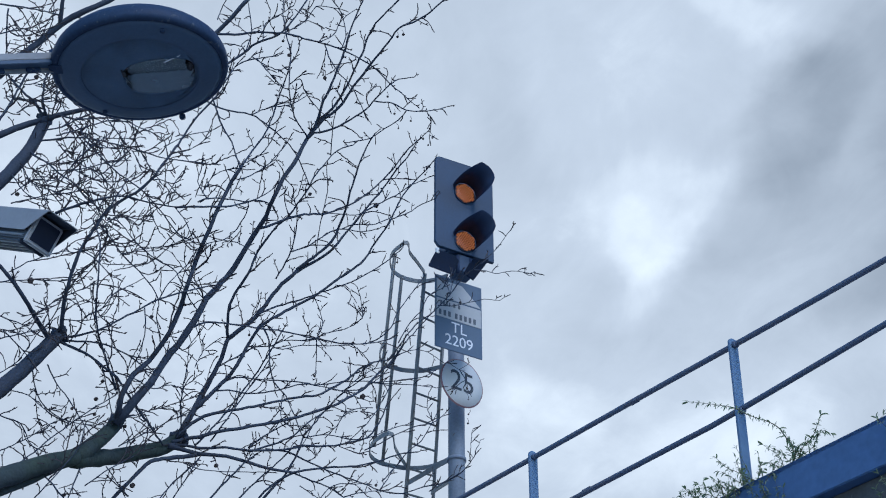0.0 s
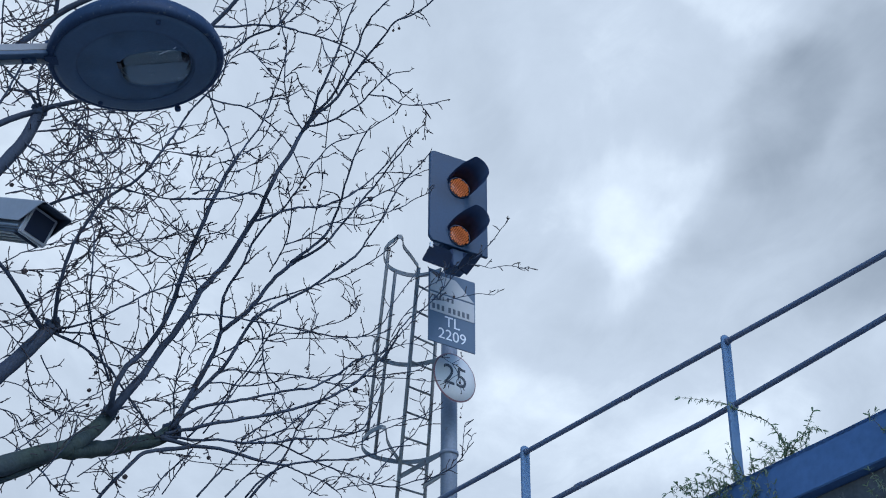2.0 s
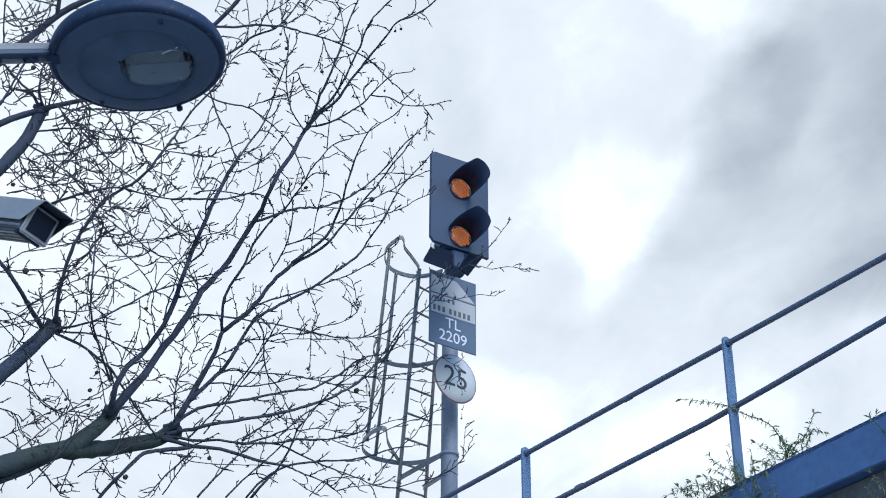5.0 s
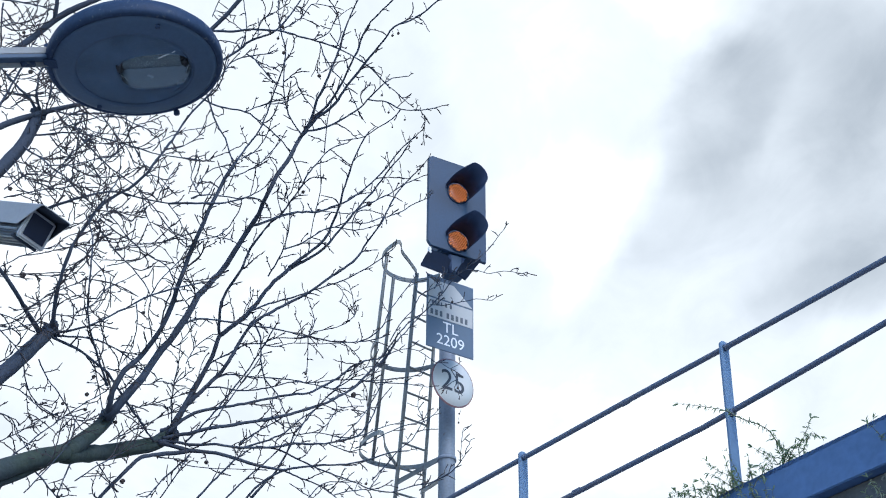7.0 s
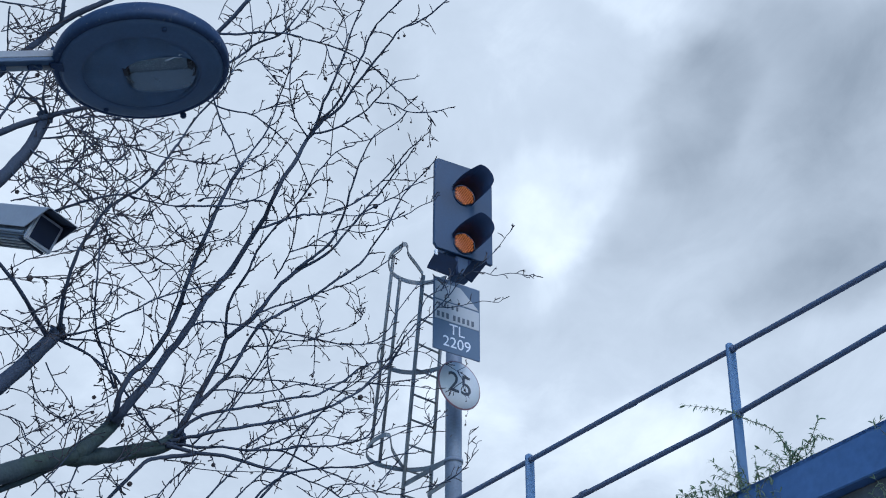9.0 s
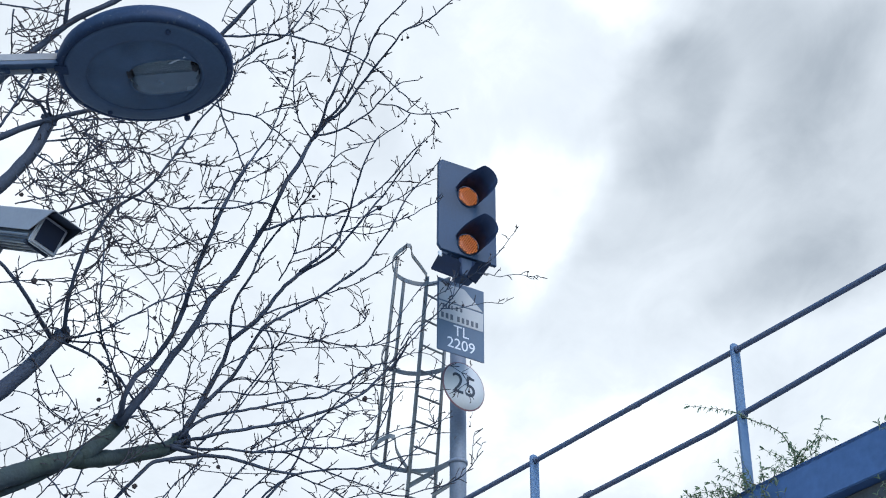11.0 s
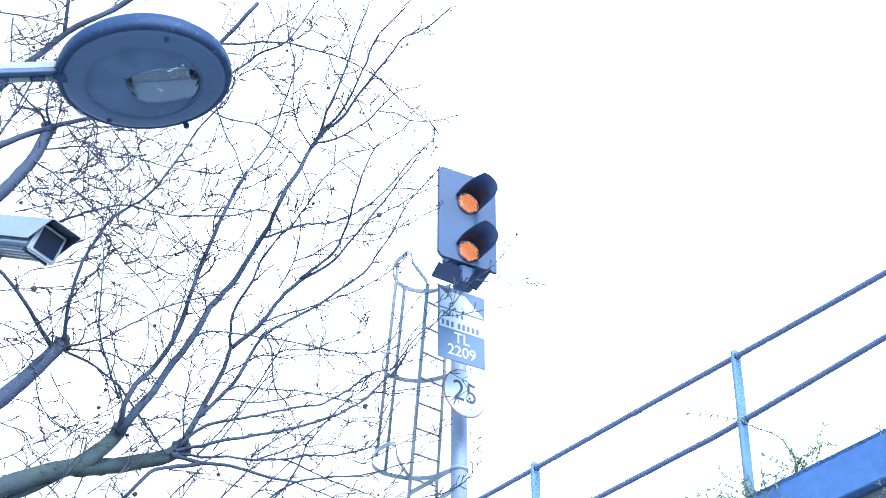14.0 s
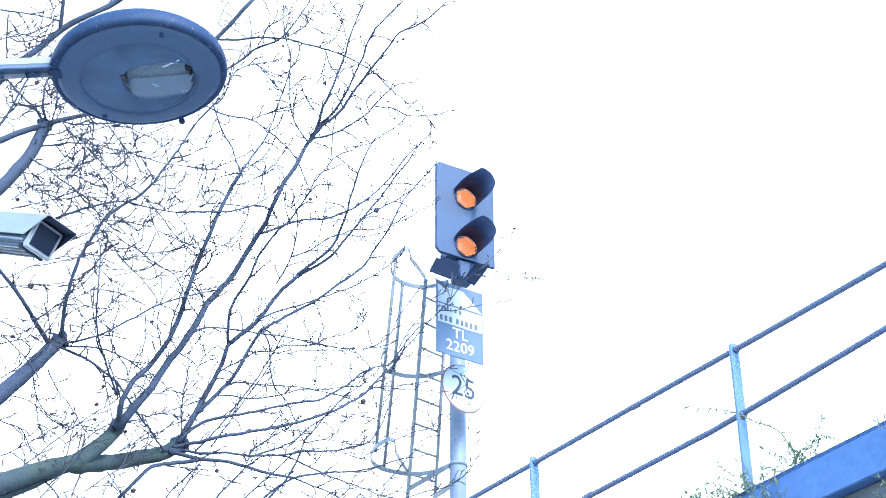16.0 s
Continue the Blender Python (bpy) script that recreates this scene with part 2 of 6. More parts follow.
def prism_bm(outline, y0, y1, bevel=0.002, m=Matrix()):
    """A plate with the outline (x, z) from y0 to y1."""
    bm = bmesh.new()
    front = [bm.verts.new((x, y0, z)) for x, z in outline]
    f = bm.faces.new(front)
    out = bmesh.ops.extrude_face_region(bm, geom=[f])
    bmesh.ops.translate(bm, vec=(0, y1 - y0, 0), verts=[v for v in out["geom"] if isinstance(v, bmesh.types.BMVert)])
    bmesh.ops.recalc_face_normals(bm, faces=bm.faces[:])
    if bevel:
        bmesh.ops.bevel(bm, geom=bm.edges[:], offset=bevel, segments=1, affect="EDGES")
    bmesh.ops.transform(bm, matrix=m, verts=bm.verts[:])
    return bm


def lathe_bm(profile, n=64, m=Matrix(), sy=1.0):
    """A profile of (radius, height) turned about z."""
    bm = bmesh.new()
    rings = []
    for r, z in profile:
        if r < 1e-6:
            rings.append([bm.verts.new((0, 0, z))])
        else:
            rings.append([bm.verts.new((r * math.cos(2 * math.pi * i / n), sy * r * math.sin(2 * math.pi * i / n), z)) for i in range(n)])
    for a, b in zip(rings, rings[1:]):
        for i in range(n):
            j = (i + 1) % n
            if len(a) == 1 and len(b) > 1:
                bm.faces.new((a[0], b[i], b[j]))
            elif len(b) == 1 and len(a) > 1:
                bm.faces.new((a[i], a[j], b[0]))
            elif len(a) > 1:
                bm.faces.new((a[i], a[j], b[j], b[i]))
    bmesh.ops.recalc_face_normals(bm, faces=bm.faces[:])
    bmesh.ops.transform(bm, matrix=m, verts=bm.verts[:])
    return bm


def smooth_path(points, step):
    """A Catmull-Rom path through the points, at about that step."""
    p = [Vector(q) for q in points]
    p = [p[0] * 2 - p[1]] + p + [p[-1] * 2 - p[-2]]
    out = []
    for a, b, c, d in zip(p, p[1:], p[2:], p[3:]):
        n = max(1, int((c - b).length / step))
        for i in range(n):
            t = i / n
            out.append(0.5 * (2 * b + (c - a) * t + (2 * a - 5 * b + 4 * c - d) * t * t + (3 * b - a - 3 * c + d) * t ** 3))
    out.append(p[-2])
    return out


def tube(verts, faces, path, radii, n):
    """Add a closed tapered tube along a path to the lists."""
    base = len(verts)
    t = (path[1] - path[0]).normalized()
    u = t.orthogonal().normalized()
    for i, (q, r) in enumerate(zip(path, radii)):
        if 0 < i < len(path) - 1:
            t = (path[i + 1] - path[i - 1]).normalized()
        elif i:
            t = (path[i] - path[i - 1]).normalized()
        u = (u - t * u.dot(t)).normalized()
        w = t.cross(u)
        for k in range(n):
            a = 2 * math.pi * k / n
            verts.append(q + (u * math.cos(a) + w * math.sin(a)) * r)
    for i in range(len(path) - 1):
        for k in range(n):
            a, b = base + i * n + k, base + i * n + (k + 1) % n
            faces.append((a, b, b + n, a + n))
    faces.append(tuple(base + k for k in reversed(range(n))))
    faces.append(tuple(base + (len(path) - 1) * n + k for k in range(n)))


def bar(name, points, r, mat, parent, n=12, label="", step=None):
    """A round bar through the points, straight or curved; the points are in the world."""
    inv = parent.matrix_world.inverted()
    pts = [inv @ Vector(p) for p in points]
    path = smooth_path(pts, step) if step else pts
    v, f = [], []
    tube(v, f, path, [r] * len(path), n)
    return mesh_object(name, v, f, mat, parent, True, label)


def strap(name, a, b, width, thick, mat, parent, label=""):
    """A flat bar on edge from a to b in the world."""
    a, b = Vector(a), Vector(b)
    d = b - a
    rot = d.to_track_quat("X", "Z").to_matrix().to_4x4()
    m = parent.matrix_world.inverted() @ Matrix.Translation((a + b) / 2) @ rot
    return part(name, box_bm(d.length, thick, width, m, 0.0015), mat, parent, label, False)


def lettering(text, size, m, mat, parent, name="lettering", depth=0.001, bold=0.0):
    """Raised letters of the built-in font, facing -y at m."""
    cu = bpy.data.curves.new("letters", "FONT")
    cu.body, cu.size, cu.align_x, cu.align_y, cu.extrude, cu.offset = text, size, "CENTER", "CENTER", depth, bold
    cu.resolution_u = 4
    tmp = new("letters", cu)
    me = bpy.data.meshes.new_from_object(tmp.evaluated_get(bpy.context.evaluated_depsgraph_get()))
    bpy.data.objects.remove(tmp)
    me.transform(m @ Matrix.Rotation(radians(90), 4, "X"))
    me.materials.clear()
    me.materials.append(mat)
    ob = new(name, me)
    ob.parent = parent
    return ob


# ---- ground, sky, bridge ----
def build_ground():
    bm = bmesh.new()
    bmesh.ops.create_grid(bm, x_segments=40, y_segments=40, size=3000)
    g = part("ground", bm, PAVING, None, "grey paved street ground", False)
    tagged(g, category="ground", kind="structure")
    g.parent = None


def build_clouds():
    bm = bmesh.new()
    bmesh.ops.create_grid(bm, x_segments=30, y_segments=30, size=1500)
    c = part("cloud_backdrop", bm, cloud_material(), None, "grey and white overcast cloud deck drifting slowly", True)
    tagged(c, category="sky", kind="structure")
    c.location = (0, 1950, 700)
    return c


RAIL_START = Vector((1.8441, 9.2290, 0))
RAIL_WAY = Vector((-0.5958, 0.8031, 0))
RAIL_FRONT = Vector((-0.8031, -0.5958, 0))
RAIL_TOP = 6.878
YAW = math.degrees(math.atan2(RAIL_WAY.y, RAIL_WAY.x))


def along(s, front, z):
    return RAIL_START + RAIL_WAY * s + RAIL_FRONT * front + Vector((0, 0, z))


def build_railing():
    rail = thing("bridge_railing", pose(*along(0, 0, 5.80)), "blue painted two-rail tubular steel railing on a bridge", "railing")
    inv = rail.matrix_world.inverted()
    for z, r in ((RAIL_TOP - 0.02, 0.0190), (RAIL_TOP - 0.487, 0.0189)):
        v, f = [], []
        path = [inv @ (along(s, 0.0015 * math.sin(s * 1.7), z + 0.0012 * math.sin(s * 2.3) + (max(0, -s) * 0.050 - 0.004 * s + (0.010 if s < 0.2 else 0) if r < 0.0190 else max(0, -s) * 0.006))) for s in np.arange(-5.0, 16.1, 0.35)]
        tube(v, f, path, [r] * len(path), 14)
        mesh_object("rail", v, f, RAILBLUE, rail, True, "dark blue round rail with worn paint")
    for s0, z in ((0.93, RAIL_TOP - 0.02), (-2.4, RAIL_TOP - 0.02), (1.45, RAIL_TOP - 0.487)):
        c = inv @ Matrix.Translation(along(s0, 0, z)) @ pose(0, 0, 0, 0, 0, YAW) @ pose(0, 0, 0, 0, 90, 0)
        part("sleeve", lathe_bm([(0.0188, -0.035), (0.0212, -0.033), (0.0212, 0.033), (0.0188, 0.035)], 16, c), RAILBLUE, rail)
    posts = None
    for i in range(-2, 8):
        m = inv @ Matrix.Translation(along(i * 2.014, 0, 5.74)) @ pose(0, 0, 0, 0, 0, YAW + 90)
        if posts is None:
            h = RAIL_TOP - 5.74
            out = [(-0.038, 0), (0.038, 0), (0.038, h)]
            out += [(0.038 * math.cos(a), h + 0.03 * math.sin(a)) for a in (0.5, 1.0, 1.57, 2.14, 2.64)] + [(-0.038, h)]
            posts = part("post", prism_bm(out, -0.010, 0.010, 0.003), BLUE, rail, "light blue painted steel post with rounded top", False)
            posts.matrix_local = m
            mesh = posts.data
        else:
            ob = new("post", mesh)
            ob.parent = rail
            ob.matrix_local = m
            tagged(ob, "light blue painted steel post with rounded top")
        for z in (RAIL_TOP - 0.02, RAIL_TOP - 0.487):
            c = inv @ Matrix.Translation(along(i * 2.014 - 0.022, 0, z)) @ pose(0, 0, 0, 0, 0, YAW) @ pose(0, 0, 0, 0, 90, 0)
            part("collar", lathe_bm([(0, -0.012), (0.023, -0.012), (0.0245, 0), (0.023, 0.012), (0, 0.012)], 14, c), RAILBLUE, rail)


def build_bridge():
    g = thing("bridge", pose(*along(0, 0, 0)), "blue painted steel railway bridge girder with dark web", "bridge", kind="structure")
    inv = g.matrix_world.inverted()

    def run(name, front, z0, z1, thick, mat, label="", s0=-6, s1=17, bevel=0.006):
        m = inv @ Matrix.Translation(along((s0 + s1) / 2, front - thick / 2, (z0 + z1) / 2)) @ pose(0, 0, 0, 0, 0, YAW)
        return part(name, box_bm(s1 - s0, thick, z1 - z0, m, bevel), mat, g, label, False)

    fascia = run("fascia", 0.100, 5.575, 5.821, 0.10, FASCIA, "deep blue painted steel fascia")
    level = (inv @ Vector((0, 0, 5.70))).z
    for v in fascia.data.vertices:
        if v.co.z > level:
            v.co.z -= 0.02 * (v.co.dot(RAIL_WAY) + 0.4)
    run("web", 0.100 - 0.075, 5.575 - 1.0, 5.575 - 0.004, 0.03, WEBSTEEL, "dark brown steel web")
    run("bottom_flange", 0.100 + 0.02, 5.575 - 1.04, 5.575 - 1.004, 0.34, WEBSTEEL)
    for i in range(12):
        m = inv @ Matrix.Translation(along(-5 + i * 1.9, 0.100 - 0.045, 5.575 - 0.5)) @ pose(0, 0, 0, 0, 0, YAW)
        part("stiffener", box_bm(0.02, 0.055, 0.98, m, 0.003), WEBSTEEL, g, "", False)
    run("deck", -0.20 + 0.100, 5.45, 5.74, 7.0, CONCRETE, "weathered concrete bridge deck")
    for s in (-5.4, 16.4):
        m = inv @ Matrix.Translation(along(s, -3.4, 2.22)) @ pose(0, 0, 0, 0, 0, YAW)
        part("abutment", box_bm(1.2, 6.6, 4.45, m, 0.02), CONCRETE, g, "plain concrete abutment", False)


# ---- railway signal ----
def build_signal():
    px, py = 0.110, 12.217
    s = thing("railway_signal", pose(px, py, 5.74), "railway signal on a grey post showing two amber lights", "signal")
    inv = s.matrix_world.inverted()
    part("post", lathe_bm([(0, 0), (0.068, 0), (0.068, 3.02), (0.06, 3.03), (0, 3.03)], 24), POSTGREY, s, "weathered grey steel tube post")
    part("base_plate", box_bm(0.3, 0.3, 0.03, pose(0, 0, 0.015)), POSTGREY, s)
    cz = 7.501 - 5.74
    part("clamp", lathe_bm([(0.066, cz - 0.014), (0.079, cz - 0.014), (0.079, cz + 0.014), (0.066, cz + 0.014)], 24), POSTGREY, s, "dark steel clamp band")
    # head
    hm = inv @ Matrix.Translation((0.172, 10.942, 9.070)) @ pose(0, 0, 0, 0, 0, 28)
    w, h = 0.262, 0.435
    out = [(-w, -h + 0.075), (-w + 0.03, -h + 0.035), (w, -h + 0.018), (w, h - 0.03), (w - 0.05, h + 0.018), (-w + 0.035, h + 0.024), (-w, h)]
    head = part("head", prism_bm(out, 0, 0.03, 0.004), BLACK, s, "flat black signal backboard", False)
    head.matrix_local = hm
    part("case", box_bm(0.32, 0.18, 0.78, pose(0.03, 0.122, 0), 0.02), BLACK, head, "", False)
    for z in (0.158, -0.300):
        turn = pose(-0.002, 0, z, 90, 0, 0)
        part("lens_ring", lathe_bm([(0.0885, 0), (0.0915, 0), (0.0915, 0.010), (0.0885, 0.010)], 40, turn), BLACK, head)
        lens = part("lens", lathe_bm([(0, 0.020), (0.05, 0.018), (0.0865, 0.012), (0.0888, 0.001), (0, 0.001)], 40, turn), LENS, head, "round amber signal lens, lit")
        v, f = [], []
        step = 0.0188
        for i in range(-7, 8):
            for j in range(-7, 8):
                x, y = (i + (j % 2) * 0.5) * step, j * step * 0.866
                if math.hypot(x, y) > 0.0840:
                    continue
                base = len(v)
                for rr, hh in ((0.0066, 0.018), (0.0042, 0.025)):
                    v += [turn @ Vector((x + rr * math.cos(k * math.pi / 3), y + rr * math.sin(k * math.pi / 3), hh - 6e-1 * (x * x + y * y))) for k in range(6)]
                f += [(base + k, base + (k + 1) % 6, base + 6 + (k + 1) % 6, base + 6 + k) for k in range(6)]
                f.append(tuple(base + 6 + k for k in range(6)))
        tagged(mesh_object("lit_face", v, f, LED, lens, False, "glowing amber cells"), kind="stuff")
        # hood: a cowl, open below
        n, bm = 36, bmesh.new()
        rings = []
        for r0 in (0.119, 0.115):
            for d in (0.0, 1.0):
                row = []
                for k in range(n + 1):
                    a = radians(-50 + 216 * k / n)
                    side = min(1, max(0, (math.degrees(a) - 92) / 74))
                    reach = 0.01 + d * (0.276 - 0.27 * side ** 0.85 - 0.10 * max(0, -math.sin(a)))
                    flare = 0.84 + 0.16 * d
                    row.append(bm.verts.new((flare * r0 * math.cos(a), flare * r0 * math.sin(a) + 0.016 * d, reach)))
                rings.append(row)
        for a, b in ((0, 1), (2, 3), (1, 3), (0, 2)):
            for k in range(n):
                bm.faces.new((rings[a][k], rings[a][k + 1], rings[b][k + 1], rings[b][k]))
        for k in (0, n):
            bm.faces.new((rings[0][k], rings[1][k], rings[3][k], rings[2][k]))
        bmesh.ops.recalc_face_normals(bm, faces=bm.faces[:])
        bmesh.ops.transform(bm, matrix=turn, verts=bm.verts[:])
        part("hood", bm, HOODBLACK, head, "deep black cowl hood over the lens")
    part("insulator", lathe_bm([(0, -0.03), (0.014, -0.03), (0.018, -0.015), (0.012, 0.0), (0.018, 0.012), (0.010, 0.028), (0, 0.03)], 14, pose(-w + 0.028, 0.02, -h - 0.005)), WHITE, head, "small white ceramic insulator")
    # bracket under the head
    br = part("bracket", box_bm(0.15, 0.14, 0.16, pose(0.02, 0.09, -h - 0.055), 0.008), BLACK, s, "black mounting bracket under the signal head", False)
    br.matrix_local = hm
    for q in ([(-0.232, 0.030, -0.418), (-0.362, -0.080, -0.659), (-0.152, -0.080, -0.678), (-0.032, 0.030, -0.436)], [(0.079, 0.030, -0.413), (0.175, -0.060, -0.440), (0.025, -0.080, -0.677), (-0.010, 0.000, -0.581)]):
        bm = bmesh.new()
        top = [bm.verts.new(p) for p in q]
        low = [bm.verts.new((p[0], p[1], p[2] - 0.018)) for p in q]
        bm.faces.new(top)
        bm.faces.new(low[::-1])
        for k in range(4):
            bm.faces.new((top[k], low[k], low[(k + 1) % 4], top[(k + 1) % 4]))
        bmesh.ops.recalc_face_normals(bm, faces=bm.faces[:])
        part("flap", bm, FLAP, br, "", False)
    for x in (-0.05, 0.06):
        part("cable", lathe_bm([(0, 0), (0.016, 0), (0.016, 0.16), (0, 0.16)], 10, pose(x, 0.03, -h - 0.15)), HOODBLACK, br)
    # identification plate
    pm = inv @ Matrix.Translation((0.127, 11.540, 8.449)) @ pose(0, 0, 0, 0, 0, 32)
    w, t, b = 0.223, 0.335, -0.335
    plate = part("number_plate", prism_bm([(-w, b), (w, b), (w, t), (-w, t)], 0, 0.012, 0.003), PLATE, s, "grey signal identification plate with white letters", False)
    plate.matrix_local = pm
    part("panel", prism_bm([(-w + 0.012, -0.055), (w - 0.012, -0.055), (w - 0.012, 0.115), (-w + 0.012, 0.115)], -0.004, -0.0005, 0.0), PALE, plate, "pale grey panel", False)
    part("panel", prism_bm([(-w + 0.012, 0.13), (w - 0.012, 0.13), (0.03, 0.29), (-w + 0.012, 0.29)], -0.004, -0.0005, 0.0), PALE, plate, "pale grey panel", False)
    bars = ((-0.17, 0.062, 0.018), (-0.145, 0.062, 0.018), (-0.118, 0.062, 0.018), (-0.09, 0.062, 0.010), (-0.045, 0.066, 0.018), (0.0, 0.066, 0.018))
    for x, z, bw in bars:
        part("bar", box_bm(bw, 0.003, 0.036, pose(x, -0.0055, z + 0.015), 0), INKGREY, plate, "", False)
    for k in range(8):
        x = -0.180 + k * 0.044 + (0.020 if k > 2 else 0)
        part("bar", box_bm(0.023, 0.003, 0.048, pose(x, -0.0055, -0.012), 0), INKGREY, plate, "", False)
    lettering("TL", 0.135, pose(0.0, -0.002, -0.125), LETTER, plate, bold=0.0)
    lettering("2209", 0.135, pose(0.0, -0.002, -0.245), LETTER, plate, bold=0.0)
    # speed sign
    sm = inv @ Matrix.Translation((0.154, 11.861, 8.012)) @ pose(0, 0, 0, 0, 0, 37)
    face = part("speed_sign", lathe_bm([(0, 0), (0.212, 0), (0.215, 0.004), (0.212, 0.01), (0, 0.01)], 56, pose(0, 0.01, 0, 90, 0, 0)), RED, s, "round white speed sign with thin red border and black figures")
    face.matrix_local = sm
    part("sign_face", lathe_bm([(0, 0), (0.203, 0), (0.203, 0.003), (0, 0.003)], 56, pose(0, 0.0008, 0, 90, 0, 0)), WHITE, face)
    lettering("25", 0.255, pose(0.0, -0.0035, 0.0), INK, face, bold=0.0)
    strap("sign_bracket", Vector((0.148, 11.861, 8.004)) + Vector((-0.10, 0.06, 0)), Vector((0.148, 11.861, 8.004)) + Vector((0.14, 0.14, 0)), 0.05, 0.012, GALV, s)


def build_ladder():
    base = Vector((-0.544, 13.598, 5.740))
    l = thing("signal_ladder", pose(base.x, base.y, 5.74), "galvanised steel access ladder with safety hoops beside the signal post", "ladder")
    hoop_top = [(-0.153, 11.579, 8.893), (-0.211, 11.424, 8.893), (-0.269, 11.280, 8.893), (-0.272, 11.189, 8.893), (-0.284, 11.139, 8.893), (-0.307, 11.139, 8.893), (-0.344, 11.189, 8.893), (-0.391, 11.255, 8.893), (-0.425, 11.348, 8.893), (-0.428, 11.467, 8.893), (-0.399, 11.579, 8.893), (-0.336, 11.658, 8.893), (-0.243, 11.711, 8.893), (-0.150, 11.720, 8.893), (-0.056, 11.693, 8.893), (0.037, 11.632, 8.893)]
    hoop_mid = [(-0.452, 11.592, 8.254), (-0.492, 11.693, 8.254), (-0.515, 11.841, 8.254), (-0.482, 11.983, 8.254), (-0.391, 12.050, 8.254), (-0.299, 12.088, 8.254), (-0.159, 12.088, 8.254), (0.014, 12.011, 8.254)]
    hoop_low = [(-0.289, 12.496, 7.562), (-0.345, 12.295, 7.562), (-0.386, 12.109, 7.562), (-0.392, 11.967, 7.562), (-0.399, 11.878, 7.562), (-0.429, 11.858, 7.562), (-0.503, 11.927, 7.562), (-0.561, 12.028, 7.562), (-0.592, 12.140, 7.562), (-0.587, 12.264, 7.562), (-0.536, 12.369, 7.562), (-0.436, 12.443, 7.562), (-0.275, 12.496, 7.562), (-0.102, 12.464, 7.562), (0.028, 12.347, 7.562), (0.090, 12.253, 7.562)]
    for h in (hoop_top, hoop_mid, hoop_low):
        inv = l.matrix_world.inverted()
        path = smooth_path([inv @ Vector(q) for q in h], 0.03)
        v, f = [], []
        for i, q in enumerate(path):
            way = (path[min(i + 1, len(path) - 1)] - path[max(i - 1, 0)]).normalized()
            side = way.cross(Vector((0, 0, 1))).normalized() * 0.004
            rise = Vector((0, 0, 0.019))
            v += [q - side - rise, q + side - rise, q + side + rise, q - side + rise]
        for i in range(len(path) - 1):
            f += [(4 * i + k, 4 * i + (k + 1) % 4, 4 * i + 4 + (k + 1) % 4, 4 * i + 4 + k) for k in range(4)]
        f += [(3, 2, 1, 0), tuple(4 * (len(path) - 1) + k for k in range(4))]
        mesh_object("hoop", v, f, GALV, l, False, "bent flat galvanised steel safety hoop")
    bar("stile", [(-0.149, 11.597, 8.893), (-0.471, 13.598, 5.740)], 0.017, GALV, l, 10)
    bar("stile", [(0.028, 11.764, 8.909), (-0.200, 13.727, 5.740)], 0.015, GALV, l, 10)
    bar("cage_bar", [(-0.387, 11.289, 8.893), (-0.553, 12.100, 7.562)], 0.014, GALV, l, 8)
    bar("cage_bar", [(-0.340, 11.648, 8.898), (-0.498, 12.430, 7.562)], 0.014, GALV, l, 8)
    a0, a1 = [Vector(q) for q in [(-0.149, 11.597, 8.893), (-0.471, 13.598, 5.740)]]
    b0, b1 = [Vector(q) for q in [(0.028, 11.764, 8.909), (-0.200, 13.727, 5.740)]]
    for k in range(17):
        z = 8.770 - 0.1754 * k
        a = a0.lerp(a1, (a0.z - z) / (a0.z - a1.z))
        b = b0.lerp(b1, (b0.z - z) / (b0.z - b1.z))
        bar("rung", [a, b], 0.009, GALV, l, 8)
    strap("strap", (-0.306, 12.525, 7.433), (0.050, 12.225, 7.513), 0.045, 0.008, GALV, l, "flat steel strap to the post")
    strap("strap", (-0.098, 12.647, 7.414), (0.073, 12.311, 7.379), 0.045, 0.008, GALV, l, "flat steel strap to the post")


# ---- street lamp ----
def build_lamp():
    cx, cy, cz = (-0.977, 4.200, 5.014)
    lamp = thing("street_lamp", pose(-2.75, cy + 0.25, 0), "dark round street lantern on a grey steel arm", "street lamp")
    inv = lamp.matrix_world.inverted()
    part("column", lathe_bm([(0, 0), (0.09, 0), (0.09, 1.2), (0.06, 1.3), (0.045, cz + 0.1), (0, cz + 0.12)], 24), LAMPBODY, lamp)
    lm = inv @ Matrix.Translation((cx, cy, cz)) @ pose(0, 0, 0, 3.5, -6.4, -3) @ Matrix.Diagonal((0.968, 0.974, 0.968, 1))
    body = part("lantern", lathe_bm([(0, 0.17), (0.10, 0.16), (0.19, 0.125), (0.26, 0.075), (0.284, 0.05), (0.290, 0.035), (0.292, 0.012), (0.288, 0.0), (0.280, -0.004), (0.270, -0.002), (0.262, 0.004), (0.19, 0.065), (0.0, 0.07)], 96), LAMPBODY, lamp, "dark painted round lantern body with weathered rim")
    body.matrix_local = lm
    part("ring", lathe_bm([(0.196, 0.006), (0.268, 0.004), (0.270, -0.004), (0.255, -0.010), (0.208, -0.020), (0.195, -0.022), (0.192, -0.016)], 96), LAMPRING, body, "grey flat ring round the glass")
    n, bm = 64, bmesh.new()
    rows = []
    for rx, ry, ox, oy, z, sq in (
        (0.193, 0.193, 0, 0, -0.015, 2.0), (0.180, 0.180, 0, 0, -0.010, 2.0), (0.131, 0.103, 0.064, 0.030, -0.006, 2.8),
        (0.126, 0.098, 0.064, 0.030, -0.012, 2.8), (0.121, 0.094, 0.064, 0.029, -0.004, 2.8), (0.112, 0.052, 0.064, -0.002, 0.052, 3.2), (0.070, 0.022, 0.064, -0.012, 0.060, 3.2),
    ):
        row = []
